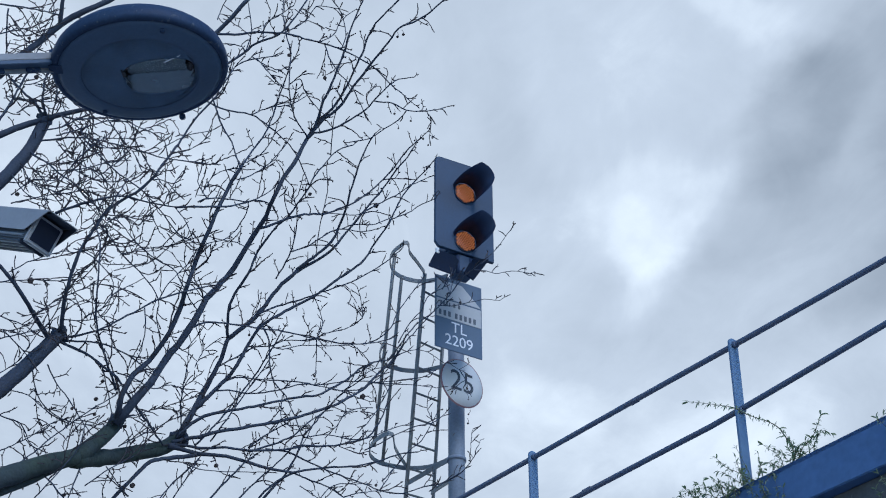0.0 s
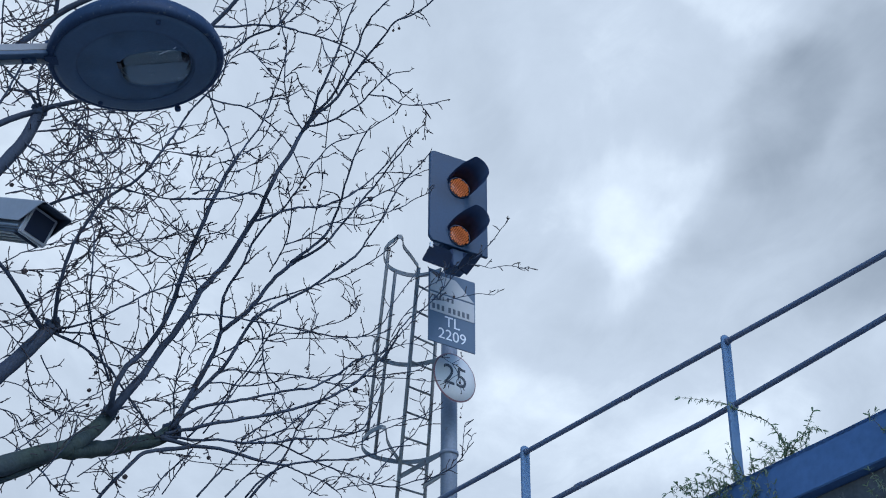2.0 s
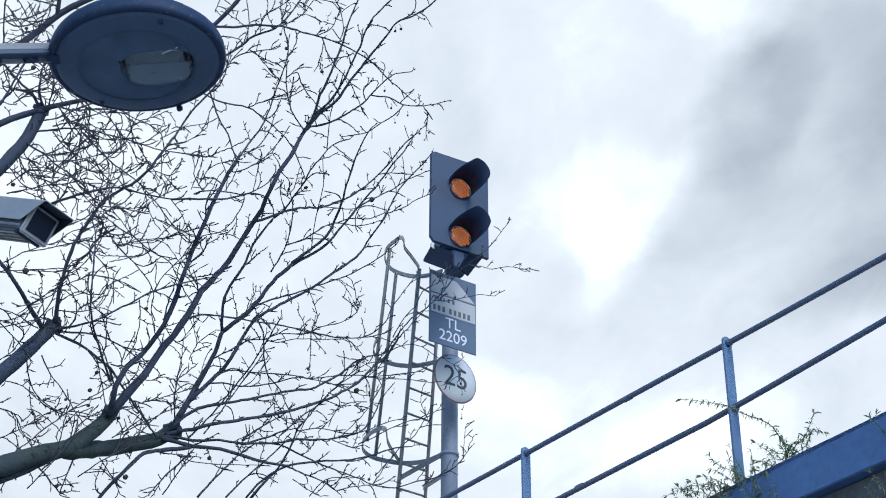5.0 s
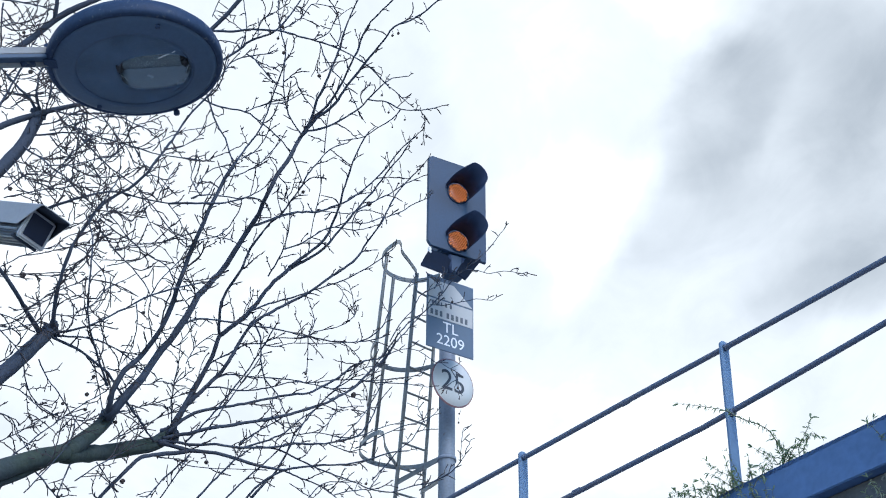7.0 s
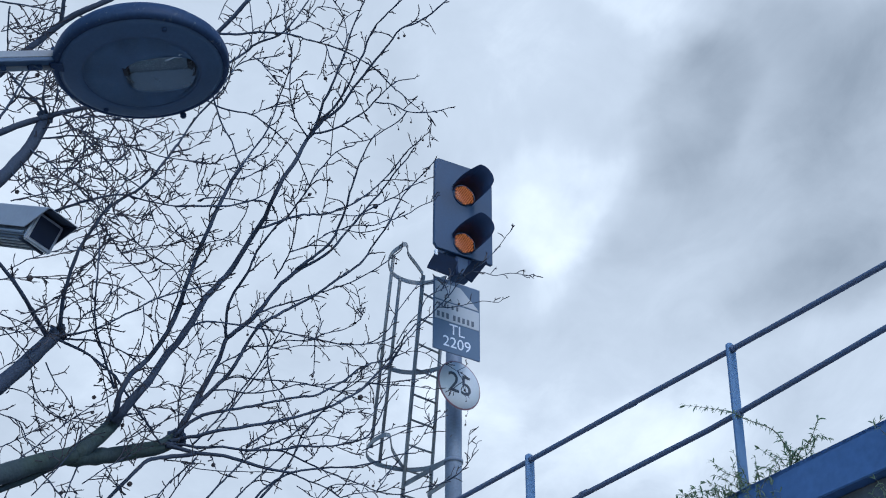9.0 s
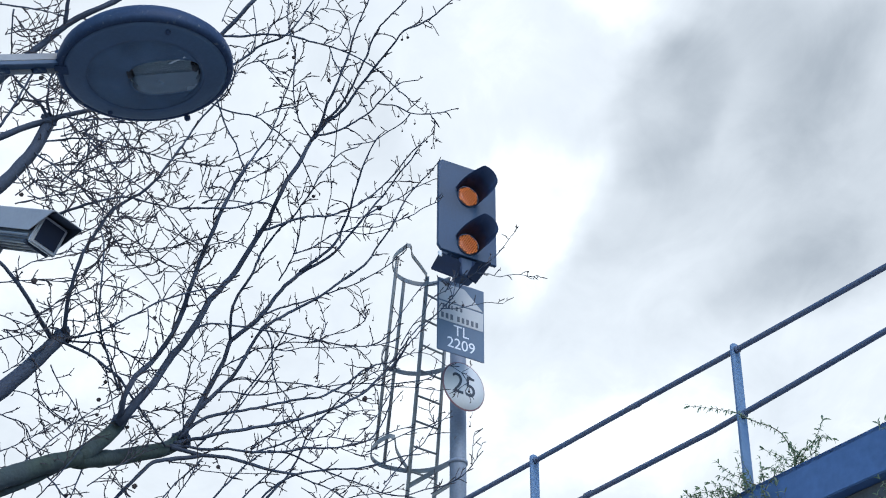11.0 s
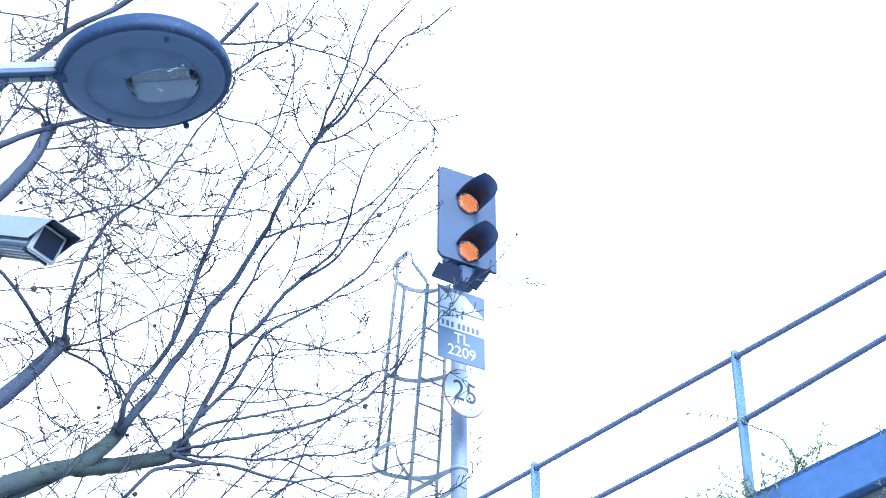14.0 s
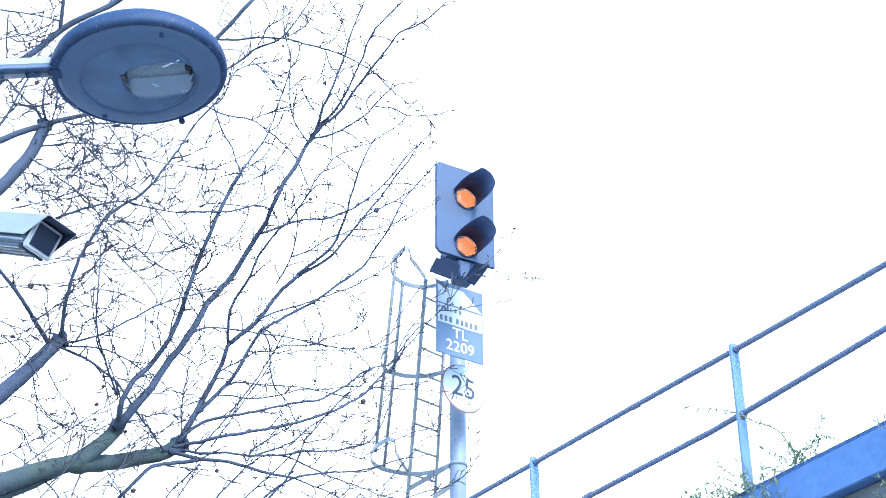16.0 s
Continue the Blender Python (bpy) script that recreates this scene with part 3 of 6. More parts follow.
        for k in range(n):
            c, q = math.cos(2 * math.pi * k / n), math.sin(2 * math.pi * k / n)
            row.append(bm.verts.new((ox + rx * math.copysign(abs(c) ** (2 / sq), c), oy + ry * math.copysign(abs(q) ** (2 / sq), q), z)))
        rows.append(row)
    for a, b in zip(rows, rows[1:]):
        for k in range(n):
            bm.faces.new((a[k], a[(k + 1) % n], b[(k + 1) % n], b[k]))
    bm.faces.new(rows[-1])
    bmesh.ops.recalc_face_normals(bm, faces=bm.faces[:])
    for f in bm.faces:
        f.material_index = 1 if f.calc_center_median().z > -0.002 else 0
    refl = part("reflector", bm, GEARPLATE, body, "grey gear plate with a bright oval reflector bowl")
    refl.data.materials.append(TRAY)
    part("glass", lathe_bm([(0.1925, -0.0185), (0.17, -0.021), (0.12, -0.025), (0.06, -0.0275), (0, -0.0285)], 64), LENSGLASS, body, "clear lantern glass bowl").visible_shadow = False
    part("lamp_holder", box_bm(0.030, 0.050, 0.040, pose(-0.052, -0.012, 0.006), 0.008), SOCKET, body, "", False)
    part("lamp_holder", box_bm(0.022, 0.050, 0.036, pose(0.164, 0.0, 0.006), 0.008), SOCKET, body, "", False)
    ribs = [(0, -0.105)]
    for k in range(15):
        z = -0.10 + 0.2 * k / 14
        ribs.append((0.026 if k % 2 else 0.021, z))
    part("bulb", lathe_bm(ribs + [(0, 0.105)], 20, pose(0.056, -0.008, 0.012, 0, 90, 4)), BULB, body, "ribbed clear tubular bulb")
    # bright metal slivers added and tilted to stand in for highlights
    for x, y, yaw, size in ((0.116, -0.052, -24, 0.066), (-0.050, 0.040, 64, 0.045), (0.170, 0.035, -70, 0.05)):
        part("glint_strip", box_bm(size, 0.011, 0.004, pose(x, y, -0.004, 42, 0, yaw), 0.001), GLINTMETAL, body, "bright metal strip added as a highlight", False)
    part("screw", lathe_bm([(0, -0.010), (0.008, -0.010), (0.009, 0), (0, 0)], 12, pose(0.115, -0.215, -0.010)), LAMPBODY, body)
    part("screw", lathe_bm([(0, -0.010), (0.008, -0.010), (0.009, 0), (0, 0)], 12, pose(-0.16, 0.185, -0.010)), LAMPBODY, body)
    part("clip", box_bm(0.02, 0.02, 0.02, pose(0.09, 0.275, -0.01), 0.004), LAMPBODY, body, "", False)
    # arm
    e0, e1 = Vector((-1.379, 4.037, 4.911)), Vector((-1.242, 4.139, 5.002))
    d = (e1 - e0).normalized()
    end = e0 - d * 2.2
    end = e0.lerp(end, (e0.x + 2.75) / (2.2 * d.x))
    strap("arm", end, e1, 0.030, 0.040, LAMPRING, lamp, "grey steel channel arm")
    near, far = Vector((0, -0.0235, 0.004)), Vector((0, 0.0235, -0.008))
    strap("flange", end + near, e1 + near, 0.024, 0.006, ARMGREY, lamp, "pale painted channel edge")
    strap("flange", end + far, e1 + far * 0.8, 0.040, 0.006, ARMGREY, lamp, "pale painted channel edge")
    for k in range(5):
        q = e1 - d * (0.10 + 0.13 * k) + Vector((0, 0.012, -0.022))
        strap("clip", q, q + d * 0.05, 0.016, 0.012, LAMPBODY, lamp)
    part("arm_joint", box_bm(0.07, 0.07, 0.07, inv @ Matrix.Translation(e1 + d * 0.01), 0.015), LAMPBODY, lamp, "", False)


def build_cctv():
    c = thing("security_camera", Matrix.Translation((-1.213, 4.220, 4.388)) @ pose(0, 0, 0, 26, 0, 51.3) @ pose(0, 0, 0, 0, 5.3, 0), "light grey box security camera with a sunshield", "security camera")
    w, h, length = 0.046, 0.043, 0.42
    part("body", box_bm(2 * w, length, 2 * h, pose(0, length / 2 + 0.004, 0), 0.008), HOUSINGDARK, c, "mid grey camera housing", False)
    bm = box_bm(2 * w + 0.010, 0.016, 2 * h + 0.010, Matrix(), 0.004)
    part("front_frame", bm, HOUSING, c, "pale front frame", False)
    part("window", box_bm(2 * w - 0.012, 0.004, 2 * h - 0.012, pose(0, -0.0085, 0.002), 0.001), PORT, c, "dark glass camera window", False)
    for x in (-1, 1):
        part("rib", box_bm(0.006, length - 0.02, 0.008, pose(x * (w + 0.003), length / 2 + 0.01, -0.026), 0.002), HOUSING, c, "", False)
        part("rib", box_bm(0.006, length - 0.02, 0.006, pose(x * (w + 0.003), length / 2 + 0.01, -0.008), 0.002), HOUSINGDARK, c, "", False)
        part("latch", box_bm(0.008, 0.02, 0.014, pose(x * (w + 0.004), 0.03, 0.012), 0.003), SHADE, c, "", False)
    # sunshield: a folded sheet that juts out past the front
    top, sw = h + 0.018, w + 0.014
    sec = [(-sw, top - 0.075), (-sw, top - 0.004), (-sw + 0.004, top), (sw - 0.004, top), (sw, top - 0.004), (sw, top - 0.075)]
    jut = [0.016, -0.060, -0.064, -0.064, -0.060, 0.016]
    bm = bmesh.new()
    rows = []
    for inset, mat_y in ((0, 0), (0.0025, 0)):
        k = (sw - inset) / sw
        rows.append([bm.verts.new((x * k, j, z - (inset if z > 0.02 else 0))) for (x, z), j in zip(sec, jut)])
        rows.append([bm.verts.new((x * k, length - 0.02, z - (inset if z > 0.02 else 0))) for x, z in sec])
    for a, b in ((0, 1), (2, 3), (0, 2), (1, 3)):
        for i in range(5):
            bm.faces.new((rows[a][i], rows[a][i + 1], rows[b][i + 1], rows[b][i]))
    for i in (0, 5):
        bm.faces.new((rows[0][i], rows[1][i], rows[3][i], rows[2][i]))
    bmesh.ops.recalc_face_normals(bm, faces=bm.faces[:])
    bm.faces.ensure_lookup_table()
    # inner faces coloured dark to deepen the shade under the shield
    for k in range(5, 10):
        bm.faces[k].material_index = 1
    part("sunshield", bm, HOUSING, c, "pale grey sunshield, open below", False).data.materials.append(SHADE)
    # dark sheet added under the visor as painted shade
    part("visor_shade_sheet", box_bm(2 * sw - 0.03, 0.066, 0.003, pose(0, -0.030, top - 0.005), 0.001), SHADE, c, "", False)
    for x in (-0.03, -0.01, 0.01, 0.03):
        part("rib", box_bm(0.006, length - 0.03, 0.006, pose(x, length / 2 + 0.015, -h - 0.002), 0.002), HOUSING, c, "", False)
    part("skirt", box_bm(2 * w + 0.004, 0.014, 0.012, pose(0, 0.030, -h - 0.002), 0.003), SHADE, c, "dark gasket band", False)
    part("mount", box_bm(0.05, 0.10, 0.03, pose(0, 0.30, -h - 0.015), 0.005), HOUSINGDARK, c, "", False)
    a = c.matrix_world @ Vector((0, 0.30, -h - 0.03))
    bar("bracket", [a, a + Vector((-0.25, 0.08, -0.10)), Vector((-2.75, a.y + 0.22, a.z - 0.10))], 0.02, HOUSINGDARK, c, 12)


# ---- plane tree ----
class Tree:
    def __init__(self):
        self.root = thing("plane_tree", pose(-4.2, 5.2, 0), "bare London plane tree with mossy boughs and hanging seed balls", "tree")
        self.tv, self.tf = [], []
        self.rng = random.Random(11)
        self.balls = []
        self.spots = []
        self.ball_mesh = None

    def loc(self, p):
        return Vector(p) - self.root.location

    def bough(self, points, r0, r1, mat=None, name="limb", n=12, twigs=0.0, reach=0.6, label=""):
        """A limb through the points (world), with twigs sprouting per metre."""
        rng = self.rng
        path = smooth_path([self.loc(p) for p in points], 0.05 if r0 > 0.012 else 0.028)
        m = len(path) - 1
        out, radii = [], []
        for i, q in enumerate(path):
            t = i / m
            r = r0 + (r1 - r0) * t ** (0.85 if r0 > 0.03 else 0.62)
            wob = min(0.005, 0.001 + r * 0.35)
            if 0 < i < m:
                q = q + wob * noise.noise_vector(q * 7.0) + (0.3 * wob + 0.0034) * noise.noise_vector(q * 26.0)
            out.append(q)
            radii.append(r * (1 + 0.16 * noise.noise(q * 13.0) + (0.3 * max(0, noise.noise(q * 38.0)) if r < 0.006 else 0)))
        if name:
            v, f = [], []
            tube(v, f, out, radii, n)
            mesh_object(name, v, f, mat or BARK, self.root, True, label)
        else:
            tube(self.tv, self.tf, out, radii, 5)
        length = sum((b - a).length for a, b in zip(out, out[1:]))
        count = int(length * twigs * 1.15 + rng.random())
        side = 1
        for k in range(count):
            t = ((k + 0.3 + 0.7 * rng.random()) / max(1, count)) ** 0.85
            i = min(m - 1, int(t * m))
            way = (out[i + 1] - out[i]).normalized()
            side = -side
            self.twig(out[i], way, min(radii[i] * 0.6, 0.0034) + 0.0008, reach * (1.1 - 0.4 * t) * (rng.uniform(0.25, 1.1) if rng.random() < 0.78 else rng.uniform(1.4, 2.8)), side, 0)
        if r1 < 0.006:
            self.twig(out[-1], (out[-1] - out[-2]).normalized(), r1, reach * 0.5, 0, 1)
        return out

    def twig(self, start, way, r, length, side, level):
        """A kinked shoot with buds, which forks in turn."""
        rng = self.rng
        axis = Vector((0.1, 0.82, 0.45)) + 0.75 * Vector((rng.gauss(0, 1), rng.gauss(0, 1), rng.gauss(0, 1)))
        axis.normalize()
        d = way.copy()
        if side:
            d = Matrix.Rotation(side * radians(rng.uniform(26, 68)), 3, axis) @ way
        d = (d + Vector((0.08, 0, 0.10))).normalized()
        step = rng.uniform(0.014, 0.028)
        n = max(2, int(length / step))
        q, path, radii = start.copy(), [start.copy()], [r]
        bend = Vector((rng.gauss(0, 1), rng.gauss(0, 1), rng.gauss(0, 1) + 0.2)) * 0.22
        flip = 1
        kids = []
        for i in range(n):
            flip = -flip
            kink = axis.cross(d) * flip * rng.uniform(0.10, 0.55)
            d = (d + kink + bend + 0.05 * Vector((rng.gauss(0, 1), rng.gauss(0, 1), rng.gauss(0, 1)))).normalized()
            q = q + d * step * rng.uniform(0.7, 1.3)
            path.append(q.copy())
            radii.append(max(0.0023, r * (1.08 - 0.72 * (i + 1) / n)) * (1.3 if flip > 0 else 0.95))
            if level < 2 and i > 0 and rng.random() < (0.22 if level == 0 else 0.12):
                kids.append((q.copy(), d.copy(), radii[-1], length * (1 - 0.7 * i / n) * rng.uniform(0.2, 0.7), flip))
            elif rng.random() < 0.5:
                self.spots.append((q.copy(), Matrix.Rotation(flip * 0.9, 3, axis) @ d, radii[-1]))
        tube(self.tv, self.tf, path, radii, 4 if level == 0 else 3)
        self.spots.append((q.copy(), d.copy(), 0.0022))
        if rng.random() < 0.012:
            self.balls.append(q.copy())
        for kq, kd, kr, kl, kf in kids:
            if kl > 0.04:
                self.twig(kq, kd, kr * 0.8, kl, kf, level + 1)

    def ball(self, p, drop=0.05, r=0.013):
        rng = self.rng
        if self.ball_mesh is None:
            bm = bmesh.new()
            bmesh.ops.create_icosphere(bm, subdivisions=3, radius=0.013)
            for v in bm.verts:
                v.co *= 0.8 + rng.uniform(-0.08, 0.14) + 0.25 * noise.noise(v.co * 160)
            self.ball_mesh = bpy.data.meshes.new("seed_ball")
            bm.to_mesh(self.ball_mesh)
            bm.free()
            self.ball_mesh.materials.append(SEED)
        end = p + Vector((rng.uniform(-0.01, 0.01), 0, -drop))
        tube(self.tv, self.tf, [p, p.lerp(end, 0.5) + Vector((0.004, 0, 0)), end], [0.0015] * 3, 3)
        ob = new("seed_ball", self.ball_mesh)
        ob.parent = self.root
        ob.location = end
        ob.scale = [r / 0.013] * 3

    def burl(self, p, r, seed):
        """A knobbly pollard swelling at a fork."""
        bm = bmesh.new()
        bmesh.ops.create_icosphere(bm, subdivisions=3, radius=r)
        for v in bm.verts:
            q = v.co.normalized() + Vector((seed * 3.1, seed * 1.7, 0))
            v.co *= 0.85 + 0.55 * noise.noise(q * 1.6) + 0.3 * noise.noise(q * 4.0)
        ob = part("burl", bm, BARK, self.root, "knobbly bark swelling at a fork")
        ob.location = self.loc(p)

    def finish(self):
        for q, d, r in self.spots:
            s = self.rng.uniform(0.0026, 0.0042) + r * 0.3
            d = d.normalized()
            reach = self.rng.choice((0.001, 0.002, 0.004, 0.007, 0.013))
            bud = q + d * reach
            tube(self.tv, self.tf, [q, q + d * reach * 0.6, bud, bud + d * s * 1.0, bud + d * s * 2.4], [s * 0.62, s * 0.50, s * 0.55, s * 0.66, s * 0.2], 3)
        for q in self.balls[:14]:
            self.ball(q, self.rng.uniform(0.03, 0.08), self.rng.uniform(0.007, 0.011))
        tagged(mesh_object("crown", self.tv, self.tf, TWIG, self.root, False, "tangle of thin bare twigs with buds"), kind="stuff")


def build_tree():
    t = Tree()
    t.bough([(-4.2, 5.2, 0), (-4.15, 5.25, 1.6), (-3.7, 5.5, 3.0), (-2.9, 5.75, 3.9), (-1.961, 6.293, 4.498)], 0.24, 0.08, BARK, "trunk", 20)
    t.bough([(-4.15, 5.25, 1.6), (-4.0, 5.3, 3.4), (-3.2, 5.8, 4.8), (-2.020, 6.238, 4.808)], 0.17, 0.05, BARK, "trunk", 18)
    t.bough([(-4.0, 5.3, 3.4), (-3.8, 5.6, 5.2), (-3.0, 5.9, 6.0), (-2.130, 5.935, 5.661)], 0.14, 0.05, BARK, "trunk", 18)
    t.bough([(-1.961, 6.293, 4.498), (-1.859, 6.390, 4.600), (-1.727, 6.490, 4.707), (-1.600, 6.591, 4.802)], 0.0499, 0.0389, MOSS, "limb", 16, 3, 0.12)
    t.bough([(-1.974, 6.351, 4.486), (-1.862, 6.432, 4.557), (-1.748, 6.511, 4.651), (-1.622, 6.640, 4.806)], 0.0171, 0.0127, MOSS, "limb", 10, 3, 0.12)
    t.bough([(-1.616, 6.592, 4.791), (-1.546, 6.669, 4.900), (-1.487, 6.736, 5.021), (-1.463, 6.739, 5.071)], 0.0400, 0.0310, MOSS, "limb", 16, 2.4, 0.1)
    t.bough([(-1.616, 6.594, 4.787), (-1.491, 6.887, 4.945), (-1.377, 7.077, 5.067), (-1.311, 7.212, 5.163), (-1.272, 7.248, 5.217)], 0.0400, 0.0330, MOSS, "limb", 16, 2.4, 0.1)
    t.bough([(-2.020, 6.238, 4.808), (-1.894, 6.306, 4.978), (-1.807, 6.364, 5.134), (-1.705, 6.410, 5.311)], 0.0391, 0.0313, BARK, "limb", 14, 3, 0.12)
    t.bough([(-2.128, 5.934, 5.663), (-2.008, 5.972, 5.760), (-1.951, 5.994, 5.846), (-1.892, 6.005, 5.945), (-1.847, 6.022, 6.064), (-1.806, 6.028, 6.209)], 0.0320, 0.0265, BARK, "limb", 14, 3, 0.12)
    t.bough([(-1.468, 6.695, 5.020), (-1.376, 6.658, 5.123), (-1.289, 6.710, 5.317), (-1.188, 6.688, 5.478), (-1.109, 6.676, 5.655), (-1.041, 6.781, 5.839), (-0.975, 6.745, 5.928), (-0.919, 6.715, 6.029), (-0.874, 6.665, 6.077), (-0.804, 6.521, 6.127), (-0.766, 6.512, 6.236), (-0.717, 6.491, 6.311), (-0.665, 6.513, 6.462)], 0.0221, 0.0092, BARK, "limb", 14, 5.2, 0.115)
    t.bough([(-0.671, 6.517, 6.452), (-0.617, 6.480, 6.544), (-0.582, 6.399, 6.610), (-0.543, 6.344, 6.671), (-0.508, 6.305, 6.762), (-0.476, 6.271, 6.840), (-0.457, 6.235, 6.906), (-0.425, 6.208, 6.983), (-0.384, 6.155, 7.076)], 0.0084, 0.0030, BARK, "limb", 10, 11.7, 0.103)
    t.bough([(-0.639, 6.498, 6.509), (-0.591, 6.477, 6.573), (-0.535, 6.445, 6.610), (-0.476, 6.381, 6.682), (-0.435, 6.337, 6.753), (-0.394, 6.291, 6.821), (-0.366, 6.240, 6.885), (-0.326, 6.186, 6.929), (-0.270, 6.124, 6.946), (-0.195, 6.055, 6.979)], 0.0074, 0.0030, BARK, "limb", 10, 11.7, 0.103)
    t.bough([(-0.668, 6.515, 6.457), (-0.628, 6.500, 6.514), (-0.585, 6.483, 6.560), (-0.504, 6.441, 6.611), (-0.441, 6.383, 6.684), (-0.368, 6.323, 6.751), (-0.310, 6.273, 6.806), (-0.262, 6.210, 6.824), (-0.211, 6.129, 6.844), (-0.132, 6.091, 6.854), (-0.057, 6.045, 6.877), (0.016, 5.997, 6.921)], 0.0093, 0.0030, BARK, "limb", 10, 11.5, 0.080)
    t.bough([(-0.665, 6.513, 6.462), (-0.629, 6.514, 6.504), (-0.565, 6.537, 6.535), (-0.454, 6.545, 6.611), (-0.385, 6.528, 6.658), (-0.323, 6.480, 6.701), (-0.258, 6.419, 6.734)], 0.0060, 0.0028, BARK, "limb", 10, 11.7, 0.103)
    t.bough([(-0.258, 6.419, 6.734), (-0.218, 6.462, 6.797), (-0.142, 6.419, 6.777)], 0.0030, 0.0022, BARK, "branch", 7, 5.8, 0.050)
    t.bough([(-0.258, 6.419, 6.734), (-0.202, 6.339, 6.614), (-0.141, 6.453, 6.634)], 0.0030, 0.0022, BARK, "branch", 7, 9.2, 0.050)
    t.bough([(-0.337, 6.495, 6.688), (-0.246, 6.440, 6.631), (-0.175, 6.393, 6.553), (-0.079, 6.401, 6.552), (0.003, 6.455, 6.615)], 0.0036, 0.0024, BARK, "branch", 7, 11.5, 0.070)
    t.bough([(-0.081, 6.522, 6.646), (-0.060, 6.729, 6.741), (-0.070, 6.885, 6.747)], 0.0024, 0.0020, BARK, "branch", 7, 16.1, 0.040)
    t.bough([(-0.179, 6.536, 6.664), (-0.222, 6.592, 6.640), (-0.292, 6.620, 6.613), (-0.364, 6.672, 6.591), (-0.461, 6.658, 6.557)], 0.0030, 0.0024, BARK, "branch", 7, 13.8, 0.070)
    t.bough([(-1.098, 6.157, 6.832), (-0.971, 6.131, 6.804), (-0.899, 6.099, 6.791), (-0.754, 6.016, 6.717), (-0.679, 6.068, 6.736), (-0.596, 6.196, 6.809), (-0.506, 6.265, 6.832), (-0.424, 6.294, 6.806), (-0.341, 6.323, 6.766), (-0.258, 6.419, 6.734)], 0.0060, 0.0030, BARK, "limb", 10, 11.7, 0.092)
    t.bough([(-1.225, 6.177, 6.674), (-1.084, 6.155, 6.841), (-1.016, 6.114, 6.899), (-0.962, 6.083, 6.954), (-0.909, 6.058, 7.003)], 0.0139, 0.0092, BARK, "limb", 14, 3.9, 0.092)
    t.bough([(-1.114, 6.071, 6.486), (-1.026, 6.133, 6.621), (-0.953, 6.150, 6.704), (-0.887, 6.131, 6.754), (-0.786, 6.062, 6.742), (-0.731, 6.044, 6.788), (-0.684, 6.041, 6.875), (-0.641, 6.030, 6.953)], 0.0084, 0.0032, BARK, "limb", 10, 11.7, 0.115)
    t.bough([(-0.936, 6.128, 6.696), (-0.917, 6.126, 6.824), (-0.935, 6.085, 6.955)], 0.0030, 0.0022, BARK, "branch", 7, 11.7, 0.081)
    t.bough([(-0.934, 6.127, 6.696), (-0.990, 6.262, 6.847), (-1.068, 6.203, 6.808)], 0.0030, 0.0024, BARK, "branch", 7, 7.8, 0.057)
    t.bough([(-1.020, 6.073, 6.454), (-0.973, 6.141, 6.627), (-0.894, 6.132, 6.658), (-0.774, 6.064, 6.619)], 0.0035, 0.0024, BARK, "branch", 7, 14.3, 0.081)
    t.bough([(-0.907, 6.124, 6.665), (-0.842, 6.160, 6.643), (-0.757, 6.078, 6.535)], 0.0026, 0.0021, BARK, "branch", 7, 15.6, 0.057)
    t.bough([(-0.879, 6.116, 6.645), (-0.790, 5.995, 6.445), (-0.741, 6.096, 6.452)], 0.0028, 0.0021, BARK, "branch", 7, 15.6, 0.069)
    t.bough([(-1.137, 6.095, 6.398), (-1.046, 6.125, 6.365), (-0.989, 6.190, 6.389), (-0.902, 6.234, 6.403), (-0.832, 6.238, 6.350), (-0.755, 6.433, 6.396), (-0.700, 6.527, 6.360), (-0.653, 6.616, 6.276)], 0.0043, 0.0026, BARK, "branch", 7, 10.4, 0.092)
    t.bough([(-0.894, 6.182, 6.363), (-0.827, 6.273, 6.474), (-0.734, 6.373, 6.572), (-0.665, 6.368, 6.617)], 0.0030, 0.0022, BARK, "branch", 7, 11.7, 0.069)
    t.bough([(-1.064, 6.069, 6.378), (-1.025, 6.170, 6.291), (-0.976, 6.189, 6.207), (-0.930, 6.205, 6.071)], 0.0039, 0.0032, BARK, "branch", 7, 10.4, 0.069)
    t.bough([(-1.465, 6.686, 5.032), (-1.432, 6.593, 5.097), (-1.392, 6.590, 5.205), (-1.343, 6.646, 5.305), (-1.243, 6.557, 5.408), (-1.205, 6.546, 5.530), (-1.154, 6.409, 5.582), (-1.128, 6.412, 5.705), (-1.086, 6.334, 5.753), (-1.057, 6.306, 5.821), (-1.013, 6.262, 5.915), (-0.971, 6.253, 6.029), (-0.928, 6.196, 6.062)], 0.0143, 0.0084, BARK, "limb", 14, 8.7, 0.140)
    t.bough([(-0.928, 6.196, 6.062), (-0.881, 6.269, 6.234), (-0.832, 6.255, 6.310), (-0.796, 6.253, 6.444), (-0.761, 6.195, 6.531), (-0.726, 6.096, 6.557), (-0.714, 6.069, 6.637)], 0.0056, 0.0026, BARK, "branch", 10, 11.7, 0.092)
    t.bough([(-0.714, 6.069, 6.637), (-0.745, 6.096, 6.774), (-0.766, 6.085, 6.895), (-0.763, 6.054, 6.986)], 0.0036, 0.0022, BARK, "branch", 7, 11.7, 0.092)
    t.bough([(-0.657, 6.511, 6.471), (-0.703, 6.275, 6.421), (-0.709, 6.088, 6.393), (-0.711, 6.035, 6.457), (-0.714, 6.069, 6.637)], 0.0040, 0.0024, BARK, "branch", 7, 10.4, 0.092)
